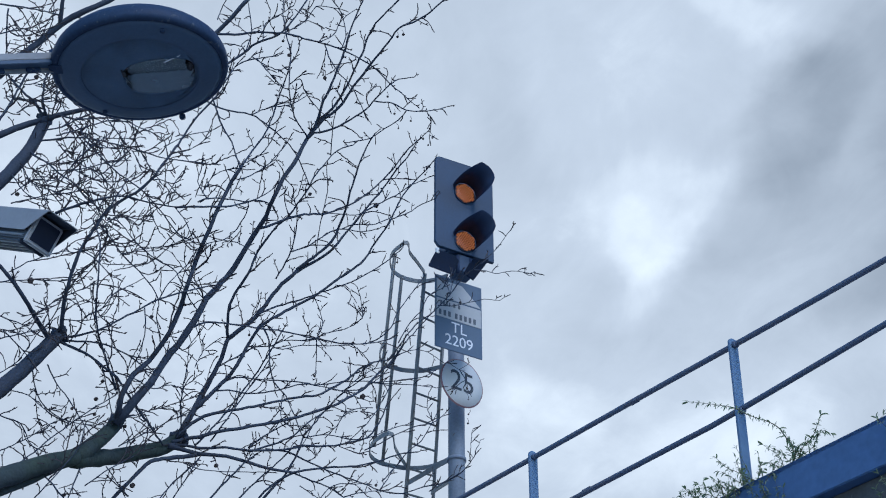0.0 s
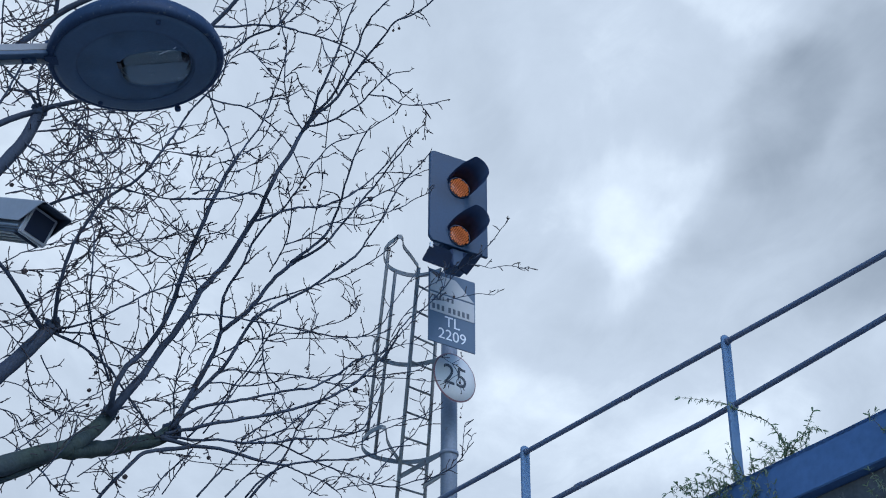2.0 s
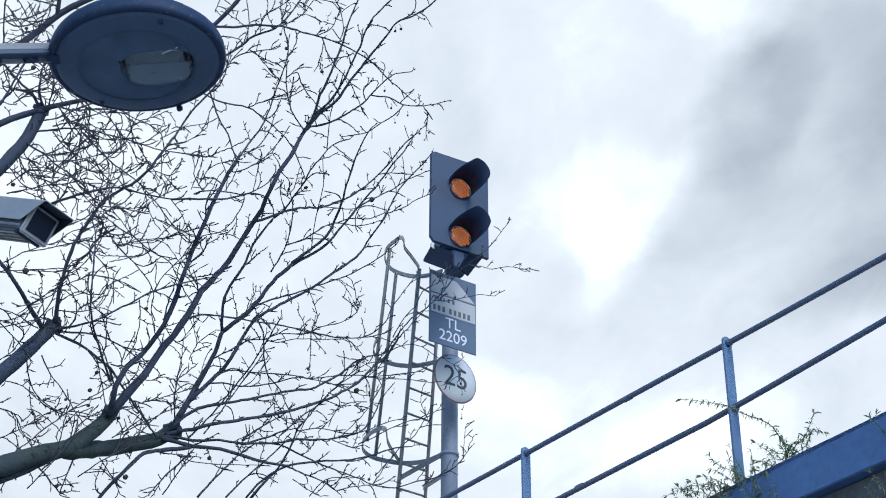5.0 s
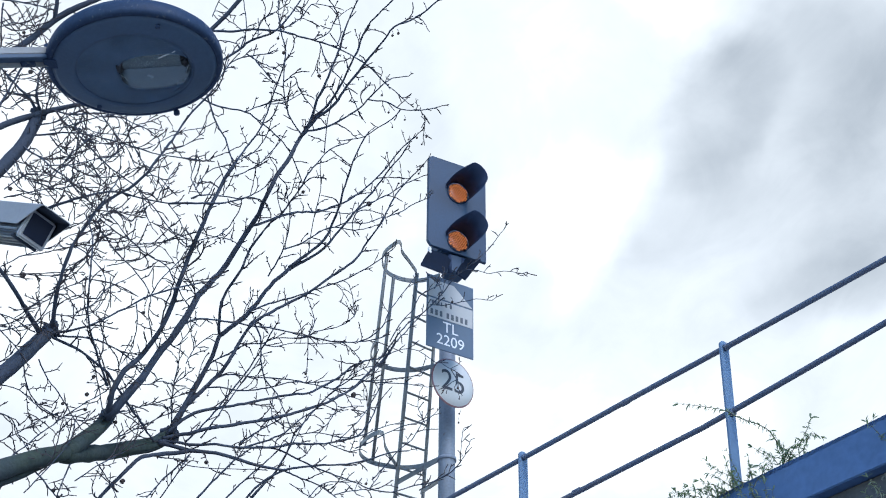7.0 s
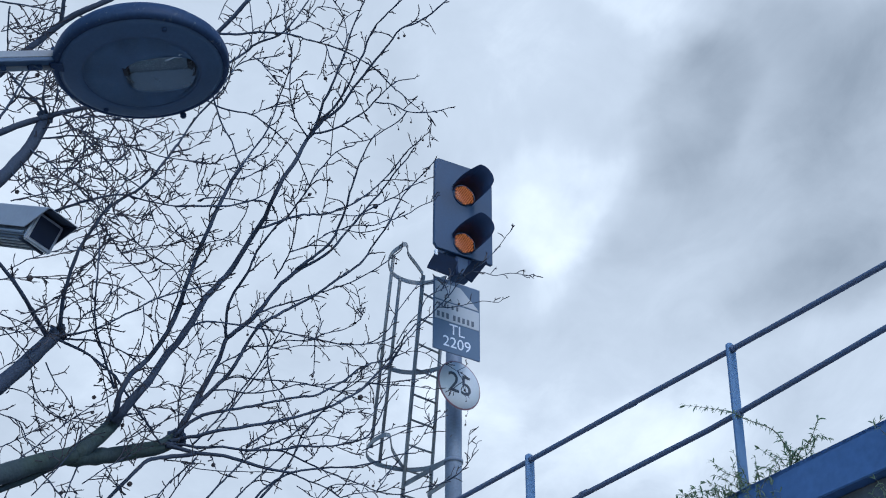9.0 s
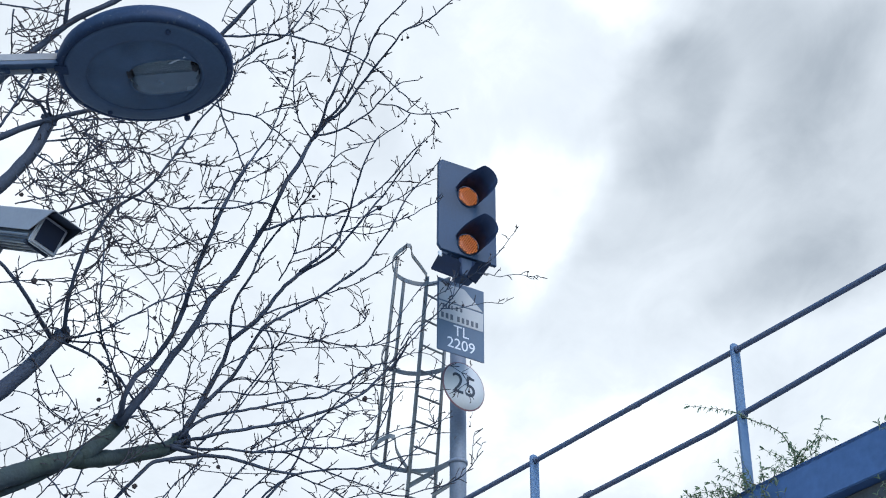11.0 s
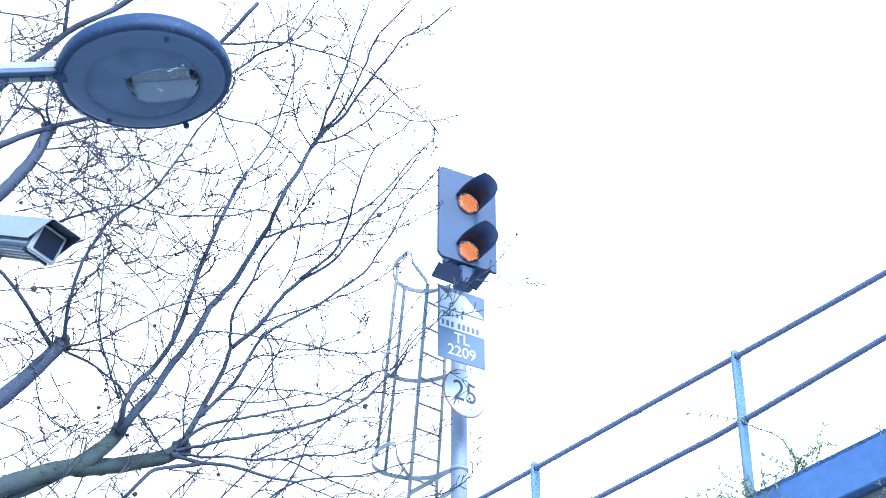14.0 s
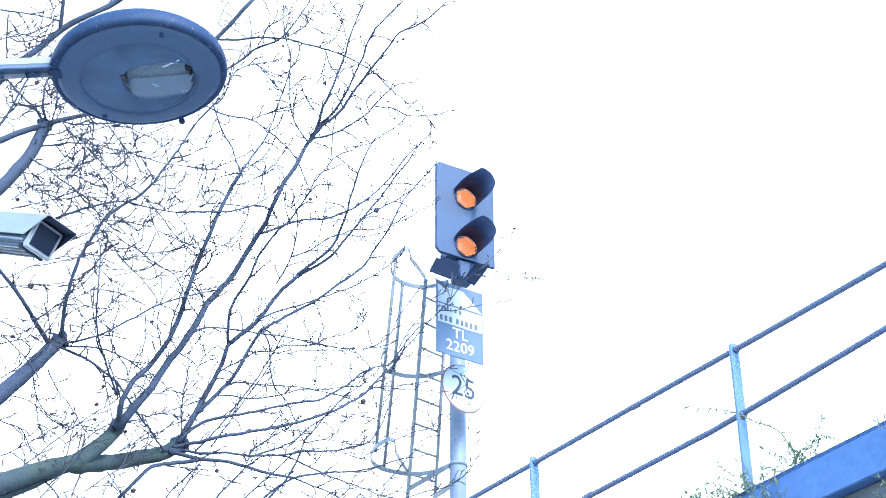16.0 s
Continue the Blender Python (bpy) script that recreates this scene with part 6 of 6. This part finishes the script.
    t.bough([(-1.626, 6.151, 5.597), (-1.538, 6.166, 5.563), (-1.460, 6.265, 5.493), (-1.482, 6.315, 5.391)], 0.0030, 0.0020, BARK, "branch", 7, 18.8, 0.140)
    t.bough([(-1.433, 6.243, 5.627), (-1.371, 6.472, 5.806), (-1.278, 6.521, 5.854), (-1.175, 6.373, 5.803)], 0.0030, 0.0020, BARK, "branch", 7, 18.8, 0.140)
    t.bough([(-1.604, 5.975, 6.102), (-1.544, 6.175, 6.165), (-1.419, 6.087, 6.100)], 0.0030, 0.0020, BARK, "branch", 7, 18.8, 0.140)
    t.bough([(-1.383, 6.272, 5.707), (-1.408, 6.146, 5.699), (-1.446, 6.101, 5.729), (-1.477, 6.126, 5.816)], 0.0026, 0.0020, BARK, "branch", 7, 18.8, 0.126)
    t.bough([(-1.243, 6.559, 5.404), (-1.227, 6.828, 5.467), (-1.182, 6.894, 5.567), (-1.137, 6.864, 5.627)], 0.0026, 0.0020, BARK, "branch", 7, 15.6, 0.092)
    t.bough([(-1.186, 6.990, 5.466), (-1.171, 7.133, 5.640), (-1.102, 7.123, 5.698)], 0.0026, 0.0020, BARK, "branch", 7, 15.6, 0.092)
    t.bough([(-1.903, 6.293, 5.053), (-1.874, 6.419, 5.179), (-1.798, 6.359, 5.259)], 0.0026, 0.0020, BARK, "branch", 7, 17.4, 0.112)
    t.bough([(-1.876, 6.324, 4.987), (-1.806, 6.434, 5.018), (-1.709, 6.486, 4.949)], 0.0026, 0.0020, BARK, "branch", 7, 17.4, 0.126)
    t.bough([(-1.740, 6.015, 6.116), (-1.648, 5.947, 6.090), (-1.556, 5.965, 6.142), (-1.439, 6.039, 6.240)], 0.0034, 0.0022, BARK, "branch", 7, 13.0, 0.098)
    t.bough([(-1.821, 6.017, 6.143), (-1.712, 5.986, 6.142), (-1.616, 5.978, 6.200), (-1.549, 6.053, 6.287)], 0.0036, 0.0022, BARK, "branch", 7, 13.0, 0.098)
    t.bough([(-1.678, 6.009, 6.201), (-1.586, 5.914, 6.040), (-1.520, 5.929, 5.989), (-1.457, 5.998, 6.034)], 0.0030, 0.0022, BARK, "branch", 7, 13.0, 0.098)
    t.bough([(-1.731, 5.999, 5.910), (-1.585, 5.900, 5.845), (-1.492, 5.907, 5.880), (-1.427, 6.011, 5.972)], 0.0030, 0.0022, BARK, "branch", 7, 13.0, 0.098)
    t.bough([(-1.540, 6.025, 5.948), (-1.511, 6.141, 5.925), (-1.532, 6.162, 5.847), (-1.544, 6.160, 5.735)], 0.0034, 0.0024, BARK, "branch", 7, 13.0, 0.098)
    t.bough([(-1.446, 6.014, 6.077), (-1.406, 6.014, 5.958), (-1.423, 6.100, 5.921)], 0.0028, 0.0020, BARK, "branch", 7, 13.0, 0.098)
    t.bough([(-1.415, 6.041, 6.226), (-1.405, 6.121, 6.163), (-1.353, 6.199, 6.093), (-1.277, 6.185, 5.968)], 0.0030, 0.0020, BARK, "branch", 7, 13.0, 0.098)
    t.bough([(-1.906, 5.992, 5.887), (-1.780, 5.873, 5.692), (-1.699, 6.004, 5.749)], 0.0030, 0.0020, BARK, "branch", 7, 13.0, 0.098)
    t.bough([(-1.822, 6.013, 5.933), (-1.792, 6.187, 5.957), (-1.771, 6.110, 5.793)], 0.0030, 0.0020, BARK, "branch", 7, 13.0, 0.098)
    t.bough([(-1.539, 6.060, 6.256), (-1.461, 6.079, 6.148), (-1.412, 6.120, 6.105), (-1.361, 6.123, 5.999)], 0.0032, 0.0022, BARK, "branch", 7, 13.0, 0.098)
    t.bough([(-1.607, 6.018, 6.240), (-1.605, 6.121, 6.212), (-1.520, 6.162, 6.210), (-1.390, 6.071, 6.142)], 0.0030, 0.0020, BARK, "branch", 7, 13.0, 0.098)
    t.bough([(-1.977, 5.978, 6.411), (-1.934, 6.083, 6.462), (-1.866, 6.105, 6.513), (-1.818, 6.044, 6.524)], 0.0030, 0.0020, BARK, "branch", 7, 13.0, 0.098)
    t.bough([(-1.921, 5.969, 6.209), (-1.903, 6.094, 6.354), (-1.823, 6.113, 6.412), (-1.732, 6.049, 6.303)], 0.0030, 0.0020, BARK, "branch", 7, 13.0, 0.098)
    t.bough([(-1.637, 6.001, 5.918), (-1.565, 6.084, 5.922), (-1.478, 6.149, 5.955), (-1.387, 6.124, 5.975)], 0.0030, 0.0020, BARK, "branch", 7, 13.0, 0.098)
    t.ball(t.loc((-0.346, 7.065, 6.465)), 0.01, 0.0160)
    t.ball(t.loc((-0.394, 7.404, 5.537)), 0.01, 0.0160)
    t.ball(t.loc((-1.761, 6.062, 5.386)), 0.01, 0.0152)
    t.ball(t.loc((-1.858, 5.976, 5.776)), 0.01, 0.0112)
    t.ball(t.loc((-1.845, 5.945, 6.404)), 0.01, 0.0128)
    t.ball(t.loc((-1.535, 6.540, 5.066)), 0.01, 0.0112)
    t.ball(t.loc((-1.086, 7.207, 5.062)), 0.01, 0.0120)
    t.ball(t.loc((-1.415, 6.972, 4.850)), 0.01, 0.0144)
    t.ball(t.loc((-0.499, 6.341, 6.686)), 0.03, 0.0067)
    t.ball(t.loc((-0.275, 6.459, 6.717)), 0.03, 0.0067)
    t.ball(t.loc((-0.242, 6.574, 6.700)), 0.03, 0.0067)
    t.ball(t.loc((-0.163, 6.581, 6.660)), 0.03, 0.0059)
    t.ball(t.loc((-0.068, 6.654, 6.669)), 0.03, 0.0059)
    t.ball(t.loc((-0.110, 6.833, 6.738)), 0.03, 0.0067)
    t.ball(t.loc((-0.060, 6.791, 6.713)), 0.03, 0.0059)
    t.ball(t.loc((-0.232, 6.655, 6.671)), 0.03, 0.0052)
    t.ball(t.loc((-0.198, 6.133, 6.837)), 0.03, 0.0081)
    t.ball(t.loc((-0.220, 6.152, 6.839)), 0.03, 0.0074)
    t.ball(t.loc((-0.296, 6.246, 6.816)), 0.03, 0.0074)
    t.ball(t.loc((-0.638, 6.657, 6.251)), 0.01, 0.0104)
    t.ball(t.loc((-0.444, 7.242, 5.773)), 0.03, 0.0081)
    t.ball(t.loc((-0.625, 7.233, 5.581)), 0.03, 0.0081)
    t.ball(t.loc((-0.959, 7.113, 5.744)), 0.03, 0.0074)
    t.ball(t.loc((-1.460, 6.211, 5.527)), 0.03, 0.0074)
    t.ball(t.loc((-0.750, 6.363, 6.364)), 0.03, 0.0067)
    t.ball(t.loc((-0.319, 7.345, 5.044)), 0.03, 0.0081)
    t.ball(t.loc((-0.431, 7.284, 5.742)), 0.03, 0.0052)
    t.ball(t.loc((-0.388, 7.209, 5.935)), 0.03, 0.0044)
    t.ball(t.loc((-0.390, 7.211, 6.020)), 0.03, 0.0044)
    t.ball(t.loc((-0.706, 7.179, 5.907)), 0.03, 0.0044)
    t.ball(t.loc((-0.367, 7.217, 5.903)), 0.03, 0.0044)
    t.ball(t.loc((0.052, 7.537, 5.657)), 0.03, 0.0059)
    t.ball(t.loc((0.122, 7.593, 5.703)), 0.03, 0.0074)
    t.ball(t.loc((0.124, 7.532, 5.608)), 0.03, 0.0044)
    t.ball(t.loc((0.136, 7.440, 5.476)), 0.03, 0.0052)
    t.ball(t.loc((0.121, 7.391, 5.400)), 0.03, 0.0059)
    t.ball(t.loc((0.083, 7.511, 6.172)), 0.03, 0.0081)
    t.ball(t.loc((-0.239, 7.232, 6.244)), 0.03, 0.0067)
    t.ball(t.loc((-0.215, 7.402, 5.546)), 0.03, 0.0044)
    t.ball(t.loc((-0.530, 6.148, 6.928)), 0.03, 0.0044)
    t.ball(t.loc((-0.551, 6.147, 6.899)), 0.03, 0.0044)
    t.ball(t.loc((-0.070, 6.888, 6.739)), 0.03, 0.0052)
    t.ball(t.loc((-0.143, 6.922, 6.750)), 0.03, 0.0052)
    t.ball(t.loc((-0.083, 7.079, 6.690)), 0.03, 0.0059)
    t.ball(t.loc((-0.106, 7.064, 6.705)), 0.03, 0.0059)
    t.ball(t.loc((-0.268, 7.018, 6.592)), 0.03, 0.0059)
    t.ball(t.loc((-0.278, 7.096, 6.364)), 0.03, 0.0052)
    t.ball(t.loc((-0.416, 7.054, 6.370)), 0.03, 0.0052)
    t.ball(t.loc((-0.142, 6.849, 6.739)), 0.03, 0.0052)
    t.ball(t.loc((-1.088, 7.127, 5.399)), 0.03, 0.0052)
    t.burl((-1.277, 7.250, 5.212), 0.0560, 1)
    t.burl((-1.473, 6.728, 5.043), 0.0406, 2)
    t.burl((-1.705, 6.410, 5.311), 0.0420, 3)
    t.burl((-1.805, 6.027, 6.211), 0.0411, 4)
    t.finish()


# ---- plant on the bridge ----
def build_plant():
    rng = random.Random(5)
    pl = thing("butterfly_bush", Matrix.Translation((2.095, 9.192, 5.870)), "straggling grey-green butterfly bush growing from the bridge girder", "plant")
    inv = pl.matrix_world.inverted()
    bm = bmesh.new()
    rows = []
    for t, w, dz in ((0, 0.0, 0), (0.2, 0.075, 0.04), (0.5, 0.11, 0.0), (0.78, 0.07, -0.16), (0.95, 0.0, -0.30)):
        if w == 0:
            rows.append([bm.verts.new((t, 0, dz))])
        else:
            rows.append([bm.verts.new((t, -w, dz + 0.03)), bm.verts.new((t, 0, dz)), bm.verts.new((t, w, dz + 0.03))])
    for a, b in zip(rows, rows[1:]):
        if len(a) == 1:
            bm.faces.new((a[0], b[0], b[1])), bm.faces.new((a[0], b[1], b[2]))
        elif len(b) == 1:
            bm.faces.new((a[0], b[0], a[1])), bm.faces.new((a[1], b[0], a[2]))
        else:
            bm.faces.new((a[0], b[0], b[1], a[1])), bm.faces.new((a[1], b[1], b[2], a[2]))
    leaf_mesh = bpy.data.meshes.new("leaf")
    bm.to_mesh(leaf_mesh)
    bm.free()
    leaf_mesh.materials.append(LEAF)
    count, lv, lf = 0, [], []

    def leaf(q, d, size):
        nonlocal count
        count += 1
        rot = d.to_track_quat("X", "Z").to_matrix().to_4x4() @ pose(0, 0, 0, rng.uniform(-50, 50), 0, 0)
        m = Matrix.Translation(q) @ rot @ Matrix.Diagonal((size, size * rng.uniform(0.75, 1.2), size, 1))
        if count <= 300:
            ob = new("leaf", leaf_mesh)
            ob.parent = pl
            ob.matrix_local = m
        else:
            base = len(lv)
            lv.extend(m @ v.co for v in leaf_mesh.vertices)
            lf.extend(tuple(base + k for k in p.vertices) for p in leaf_mesh.polygons)

    def shoot(points, r, density, size, bare=0.0):
        path = smooth_path([inv @ Vector(p) for p in points], 0.03)
        path = [q + 0.012 * noise.noise_vector(q * 9) for q in path]
        v, f = [], []
        tube(v, f, path, [0.75 * r * (1 - 0.75 * i / len(path)) for i in range(len(path))], 5)
        mesh_object("stem", v, f, STEM, pl)
        length = sum((b - a).length for a, b in zip(path, path[1:]))
        for k in range(int(length * density * 1.55)):
            t = bare + (1 - bare) * rng.random()
            i = min(len(path) - 2, int(t * (len(path) - 1)))
            way = (path[i + 1] - path[i]).normalized()
            out = (way * 0.5 + Vector((rng.gauss(0, 0.7), rng.gauss(0, 0.7), rng.gauss(-0.35, 0.6)))).normalized()
            leaf(path[i], out, size * rng.choice((0.3, 0.4, 0.45, 0.5, 0.6, 0.7, 0.95)) * rng.uniform(0.85, 1.15) * (1.1 - 0.4 * t))
        for k in range(3):
            leaf(path[-1], ((path[-1] - path[-3]).normalized() + 0.5 * Vector((rng.gauss(0, 1), rng.gauss(0, 1), rng.gauss(0, 1)))).normalized(), size * 0.7)

    shoot([(2.112, 9.189, 5.869), (2.149, 9.049, 6.026), (2.223, 8.990, 6.109), (2.264, 8.928, 6.210)], 0.006, 126, 0.084, 0.25)
    shoot([(2.112, 9.189, 5.869), (2.107, 9.057, 6.029), (2.022, 9.013, 6.158), (1.915, 9.003, 6.222), (1.800, 9.000, 6.274), (1.651, 9.004, 6.322), (1.493, 9.019, 6.345)], 0.006, 105, 0.0672, 0.2)
    shoot([(2.095, 9.195, 5.864), (2.040, 9.091, 5.990), (1.935, 9.066, 6.090)], 0.004, 115.5, 0.0672, 0.2)
    shoot([(2.085, 9.151, 5.843), (1.881, 9.124, 5.875), (1.718, 9.121, 5.948), (1.647, 9.106, 6.008)], 0.005, 126, 0.0672, 0.1)
    shoot([(2.085, 9.151, 5.843), (1.814, 9.163, 5.820), (1.584, 9.187, 5.860), (1.399, 9.240, 5.810)], 0.005, 147, 0.0672, 0.1)
    shoot([(2.085, 9.151, 5.843), (1.845, 9.179, 5.772), (1.582, 9.227, 5.775), (1.460, 9.170, 5.823)], 0.005, 168, 0.0728, 0.1)
    shoot([(2.085, 9.151, 5.843), (2.205, 9.064, 5.847), (2.142, 9.048, 5.913), (2.080, 9.016, 6.009)], 0.004, 147, 0.0728, 0.1)
    shoot([(2.085, 9.151, 5.843), (1.999, 9.099, 5.754), (1.871, 9.094, 5.824), (1.762, 9.018, 6.029)], 0.004, 94.5, 0.056, 0.1)
    shoot([(2.085, 9.151, 5.843), (1.901, 9.130, 5.731), (2.031, 9.086, 5.766), (2.222, 9.063, 5.719)], 0.004, 126, 0.0672, 0.1)
    shoot([(2.543, 8.302, 5.695), (2.447, 8.191, 5.743), (2.382, 8.181, 5.800)], 0.004, 126, 0.056, 0.2)
    shoot([(2.058, 9.009, 5.676), (2.067, 8.906, 5.773), (2.117, 8.861, 5.842), (2.166, 8.816, 5.912)], 0.004, 94.5, 0.0616, 0.1)
    shoot([(1.913, 9.049, 5.658), (1.876, 8.954, 5.760), (1.948, 8.900, 5.843), (1.992, 8.856, 5.913)], 0.004, 94.5, 0.0616, 0.1)
    shoot([(2.104, 9.013, 5.642), (2.160, 8.915, 5.705), (2.270, 8.882, 5.719)], 0.003, 105, 0.056, 0.1)
    shoot([(1.570, 9.247, 5.609), (1.490, 9.215, 5.711), (1.422, 9.158, 5.788)], 0.003, 178.5, 0.056, 0.1)
    shoot([(1.660, 9.212, 5.652), (1.580, 9.181, 5.754), (1.512, 9.124, 5.831)], 0.003, 178.5, 0.056, 0.1)
    shoot([(1.759, 9.178, 5.687), (1.680, 9.147, 5.790), (1.612, 9.090, 5.867)], 0.003, 178.5, 0.056, 0.1)
    shoot([(1.840, 9.132, 5.630), (1.762, 9.101, 5.733), (1.694, 9.046, 5.809)], 0.003, 178.5, 0.056, 0.1)
    shoot([(1.922, 9.143, 5.693), (1.844, 9.112, 5.796), (1.776, 9.056, 5.873)], 0.003, 178.5, 0.056, 0.1)
    shoot([(1.974, 9.075, 5.570), (1.898, 9.046, 5.672), (1.830, 8.992, 5.748)], 0.003, 178.5, 0.056, 0.1)
    shoot([(2.061, 9.062, 5.682), (1.984, 9.032, 5.785), (1.916, 8.977, 5.861)], 0.003, 178.5, 0.056, 0.1)
    shoot([(1.886, 9.034, 5.580), (1.877, 8.982, 5.700), (1.855, 8.909, 5.793)], 0.003, 157.5, 0.05824, 0.1)
    shoot([(1.961, 8.983, 5.533), (1.953, 8.931, 5.652), (1.931, 8.860, 5.744)], 0.003, 157.5, 0.05824, 0.1)
    shoot([(2.054, 8.999, 5.575), (2.046, 8.947, 5.695), (2.024, 8.875, 5.788)], 0.003, 157.5, 0.05824, 0.1)
    shoot([(2.105, 8.963, 5.503), (2.097, 8.912, 5.622), (2.075, 8.841, 5.714)], 0.003, 157.5, 0.05824, 0.1)
    shoot([(2.163, 8.936, 5.533), (2.154, 8.885, 5.652), (2.133, 8.814, 5.744)], 0.003, 157.5, 0.05824, 0.1)
    shoot([(1.991, 8.948, 5.469), (1.982, 8.898, 5.587), (1.961, 8.827, 5.679)], 0.003, 157.5, 0.05824, 0.1)
    shoot([(1.827, 9.019, 5.513), (1.818, 8.968, 5.633), (1.797, 8.897, 5.726)], 0.003, 157.5, 0.05824, 0.1)
    shoot([(2.072, 8.974, 5.621), (2.063, 8.922, 5.741), (2.041, 8.850, 5.833)], 0.003, 157.5, 0.05824, 0.1)
    shoot([(2.494, 8.292, 5.385), (2.412, 8.242, 5.422), (2.360, 8.224, 5.494)], 0.003, 157.5, 0.056, 0.2)
    shoot([(2.464, 8.318, 5.347), (2.395, 8.269, 5.375), (2.348, 8.262, 5.418)], 0.003, 157.5, 0.056, 0.2)
    shoot([(2.101, 9.016, 5.953), (2.116, 8.984, 6.012), (2.159, 8.956, 6.047)], 0.003, 210, 0.058, 0.1)
    shoot([(2.069, 9.026, 5.947), (2.012, 9.010, 6.006), (1.954, 9.006, 6.041)], 0.003, 210, 0.058, 0.1)
    shoot([(2.114, 9.009, 5.961), (2.206, 8.959, 6.018), (2.247, 8.909, 6.098), (2.304, 8.906, 6.074)], 0.003, 210, 0.058, 0.1)
    shoot([(1.917, 9.099, 5.863), (1.896, 9.067, 5.941), (1.888, 9.036, 6.008)], 0.003, 210, 0.058, 0.1)
    shoot([(2.048, 9.047, 5.913), (1.978, 9.048, 5.943), (1.913, 9.054, 5.961)], 0.003, 210, 0.058, 0.1)
    shoot([(1.844, 9.128, 5.833), (1.747, 9.127, 5.877), (1.656, 9.117, 5.935)], 0.003, 210, 0.058, 0.1)
    shoot([(1.810, 9.148, 5.805), (1.713, 9.147, 5.849), (1.598, 9.144, 5.899)], 0.003, 210, 0.058, 0.1)
    shoot([(1.744, 9.175, 5.773), (1.646, 9.168, 5.829), (1.541, 9.169, 5.866)], 0.003, 210, 0.058, 0.1)
    shoot([(1.711, 9.186, 5.764), (1.580, 9.187, 5.812), (1.454, 9.200, 5.829)], 0.003, 210, 0.058, 0.1)
    shoot([(1.843, 9.143, 5.803), (1.894, 9.103, 5.865), (1.969, 9.079, 5.883)], 0.003, 210, 0.058, 0.1)
    shoot([(1.819, 9.118, 5.865), (1.774, 9.094, 5.935), (1.756, 9.068, 5.997)], 0.003, 210, 0.058, 0.1)
    shoot([(1.875, 9.148, 5.776), (1.973, 9.117, 5.798), (2.070, 9.102, 5.784)], 0.003, 210, 0.058, 0.1)
    shoot([(2.140, 9.001, 5.965), (2.094, 8.980, 6.029), (2.053, 8.958, 6.093)], 0.003, 210, 0.058, 0.1)
    shoot([(2.589, 8.819, 6.090), (2.565, 8.813, 6.117), (2.597, 8.792, 6.139)], 0.003, 210, 0.058, 0.1)
    shoot([(1.870, 9.027, 5.750), (1.935, 8.996, 5.786), (2.000, 8.974, 5.805)], 0.003, 130, 0.055, 0.0)
    shoot([(2.046, 8.990, 5.747), (2.096, 8.956, 5.796), (2.129, 8.928, 5.838)], 0.003, 130, 0.055, 0.0)
    shoot([(2.174, 8.954, 5.759), (2.144, 8.932, 5.822), (2.108, 8.914, 5.878)], 0.003, 130, 0.055, 0.0)
    shoot([(1.949, 9.030, 5.707), (2.030, 8.999, 5.736), (2.109, 8.995, 5.706)], 0.003, 130, 0.055, 0.0)
    shoot([(1.868, 9.055, 5.690), (1.918, 9.023, 5.737), (1.887, 9.008, 5.784)], 0.003, 130, 0.055, 0.0)
    tagged(mesh_object("foliage", lv, lf, LEAF, pl, False, "mass of small grey-green leaves"), kind="stuff")


build_ground()
clouds = build_clouds()
build_bridge()
build_railing()
build_signal()
build_ladder()
build_lamp()
build_cctv()
build_tree()
build_plant()


def motions():
    x, y, z = clouds.location
    walk(clouds, [(t, pose(x + dx, y + dy, z)) for t, dx, dy in ((0.0, 0, 0), (4.0, -20, -8), (9.0, -74, -16), (16.0, -130, -26))])


motions()
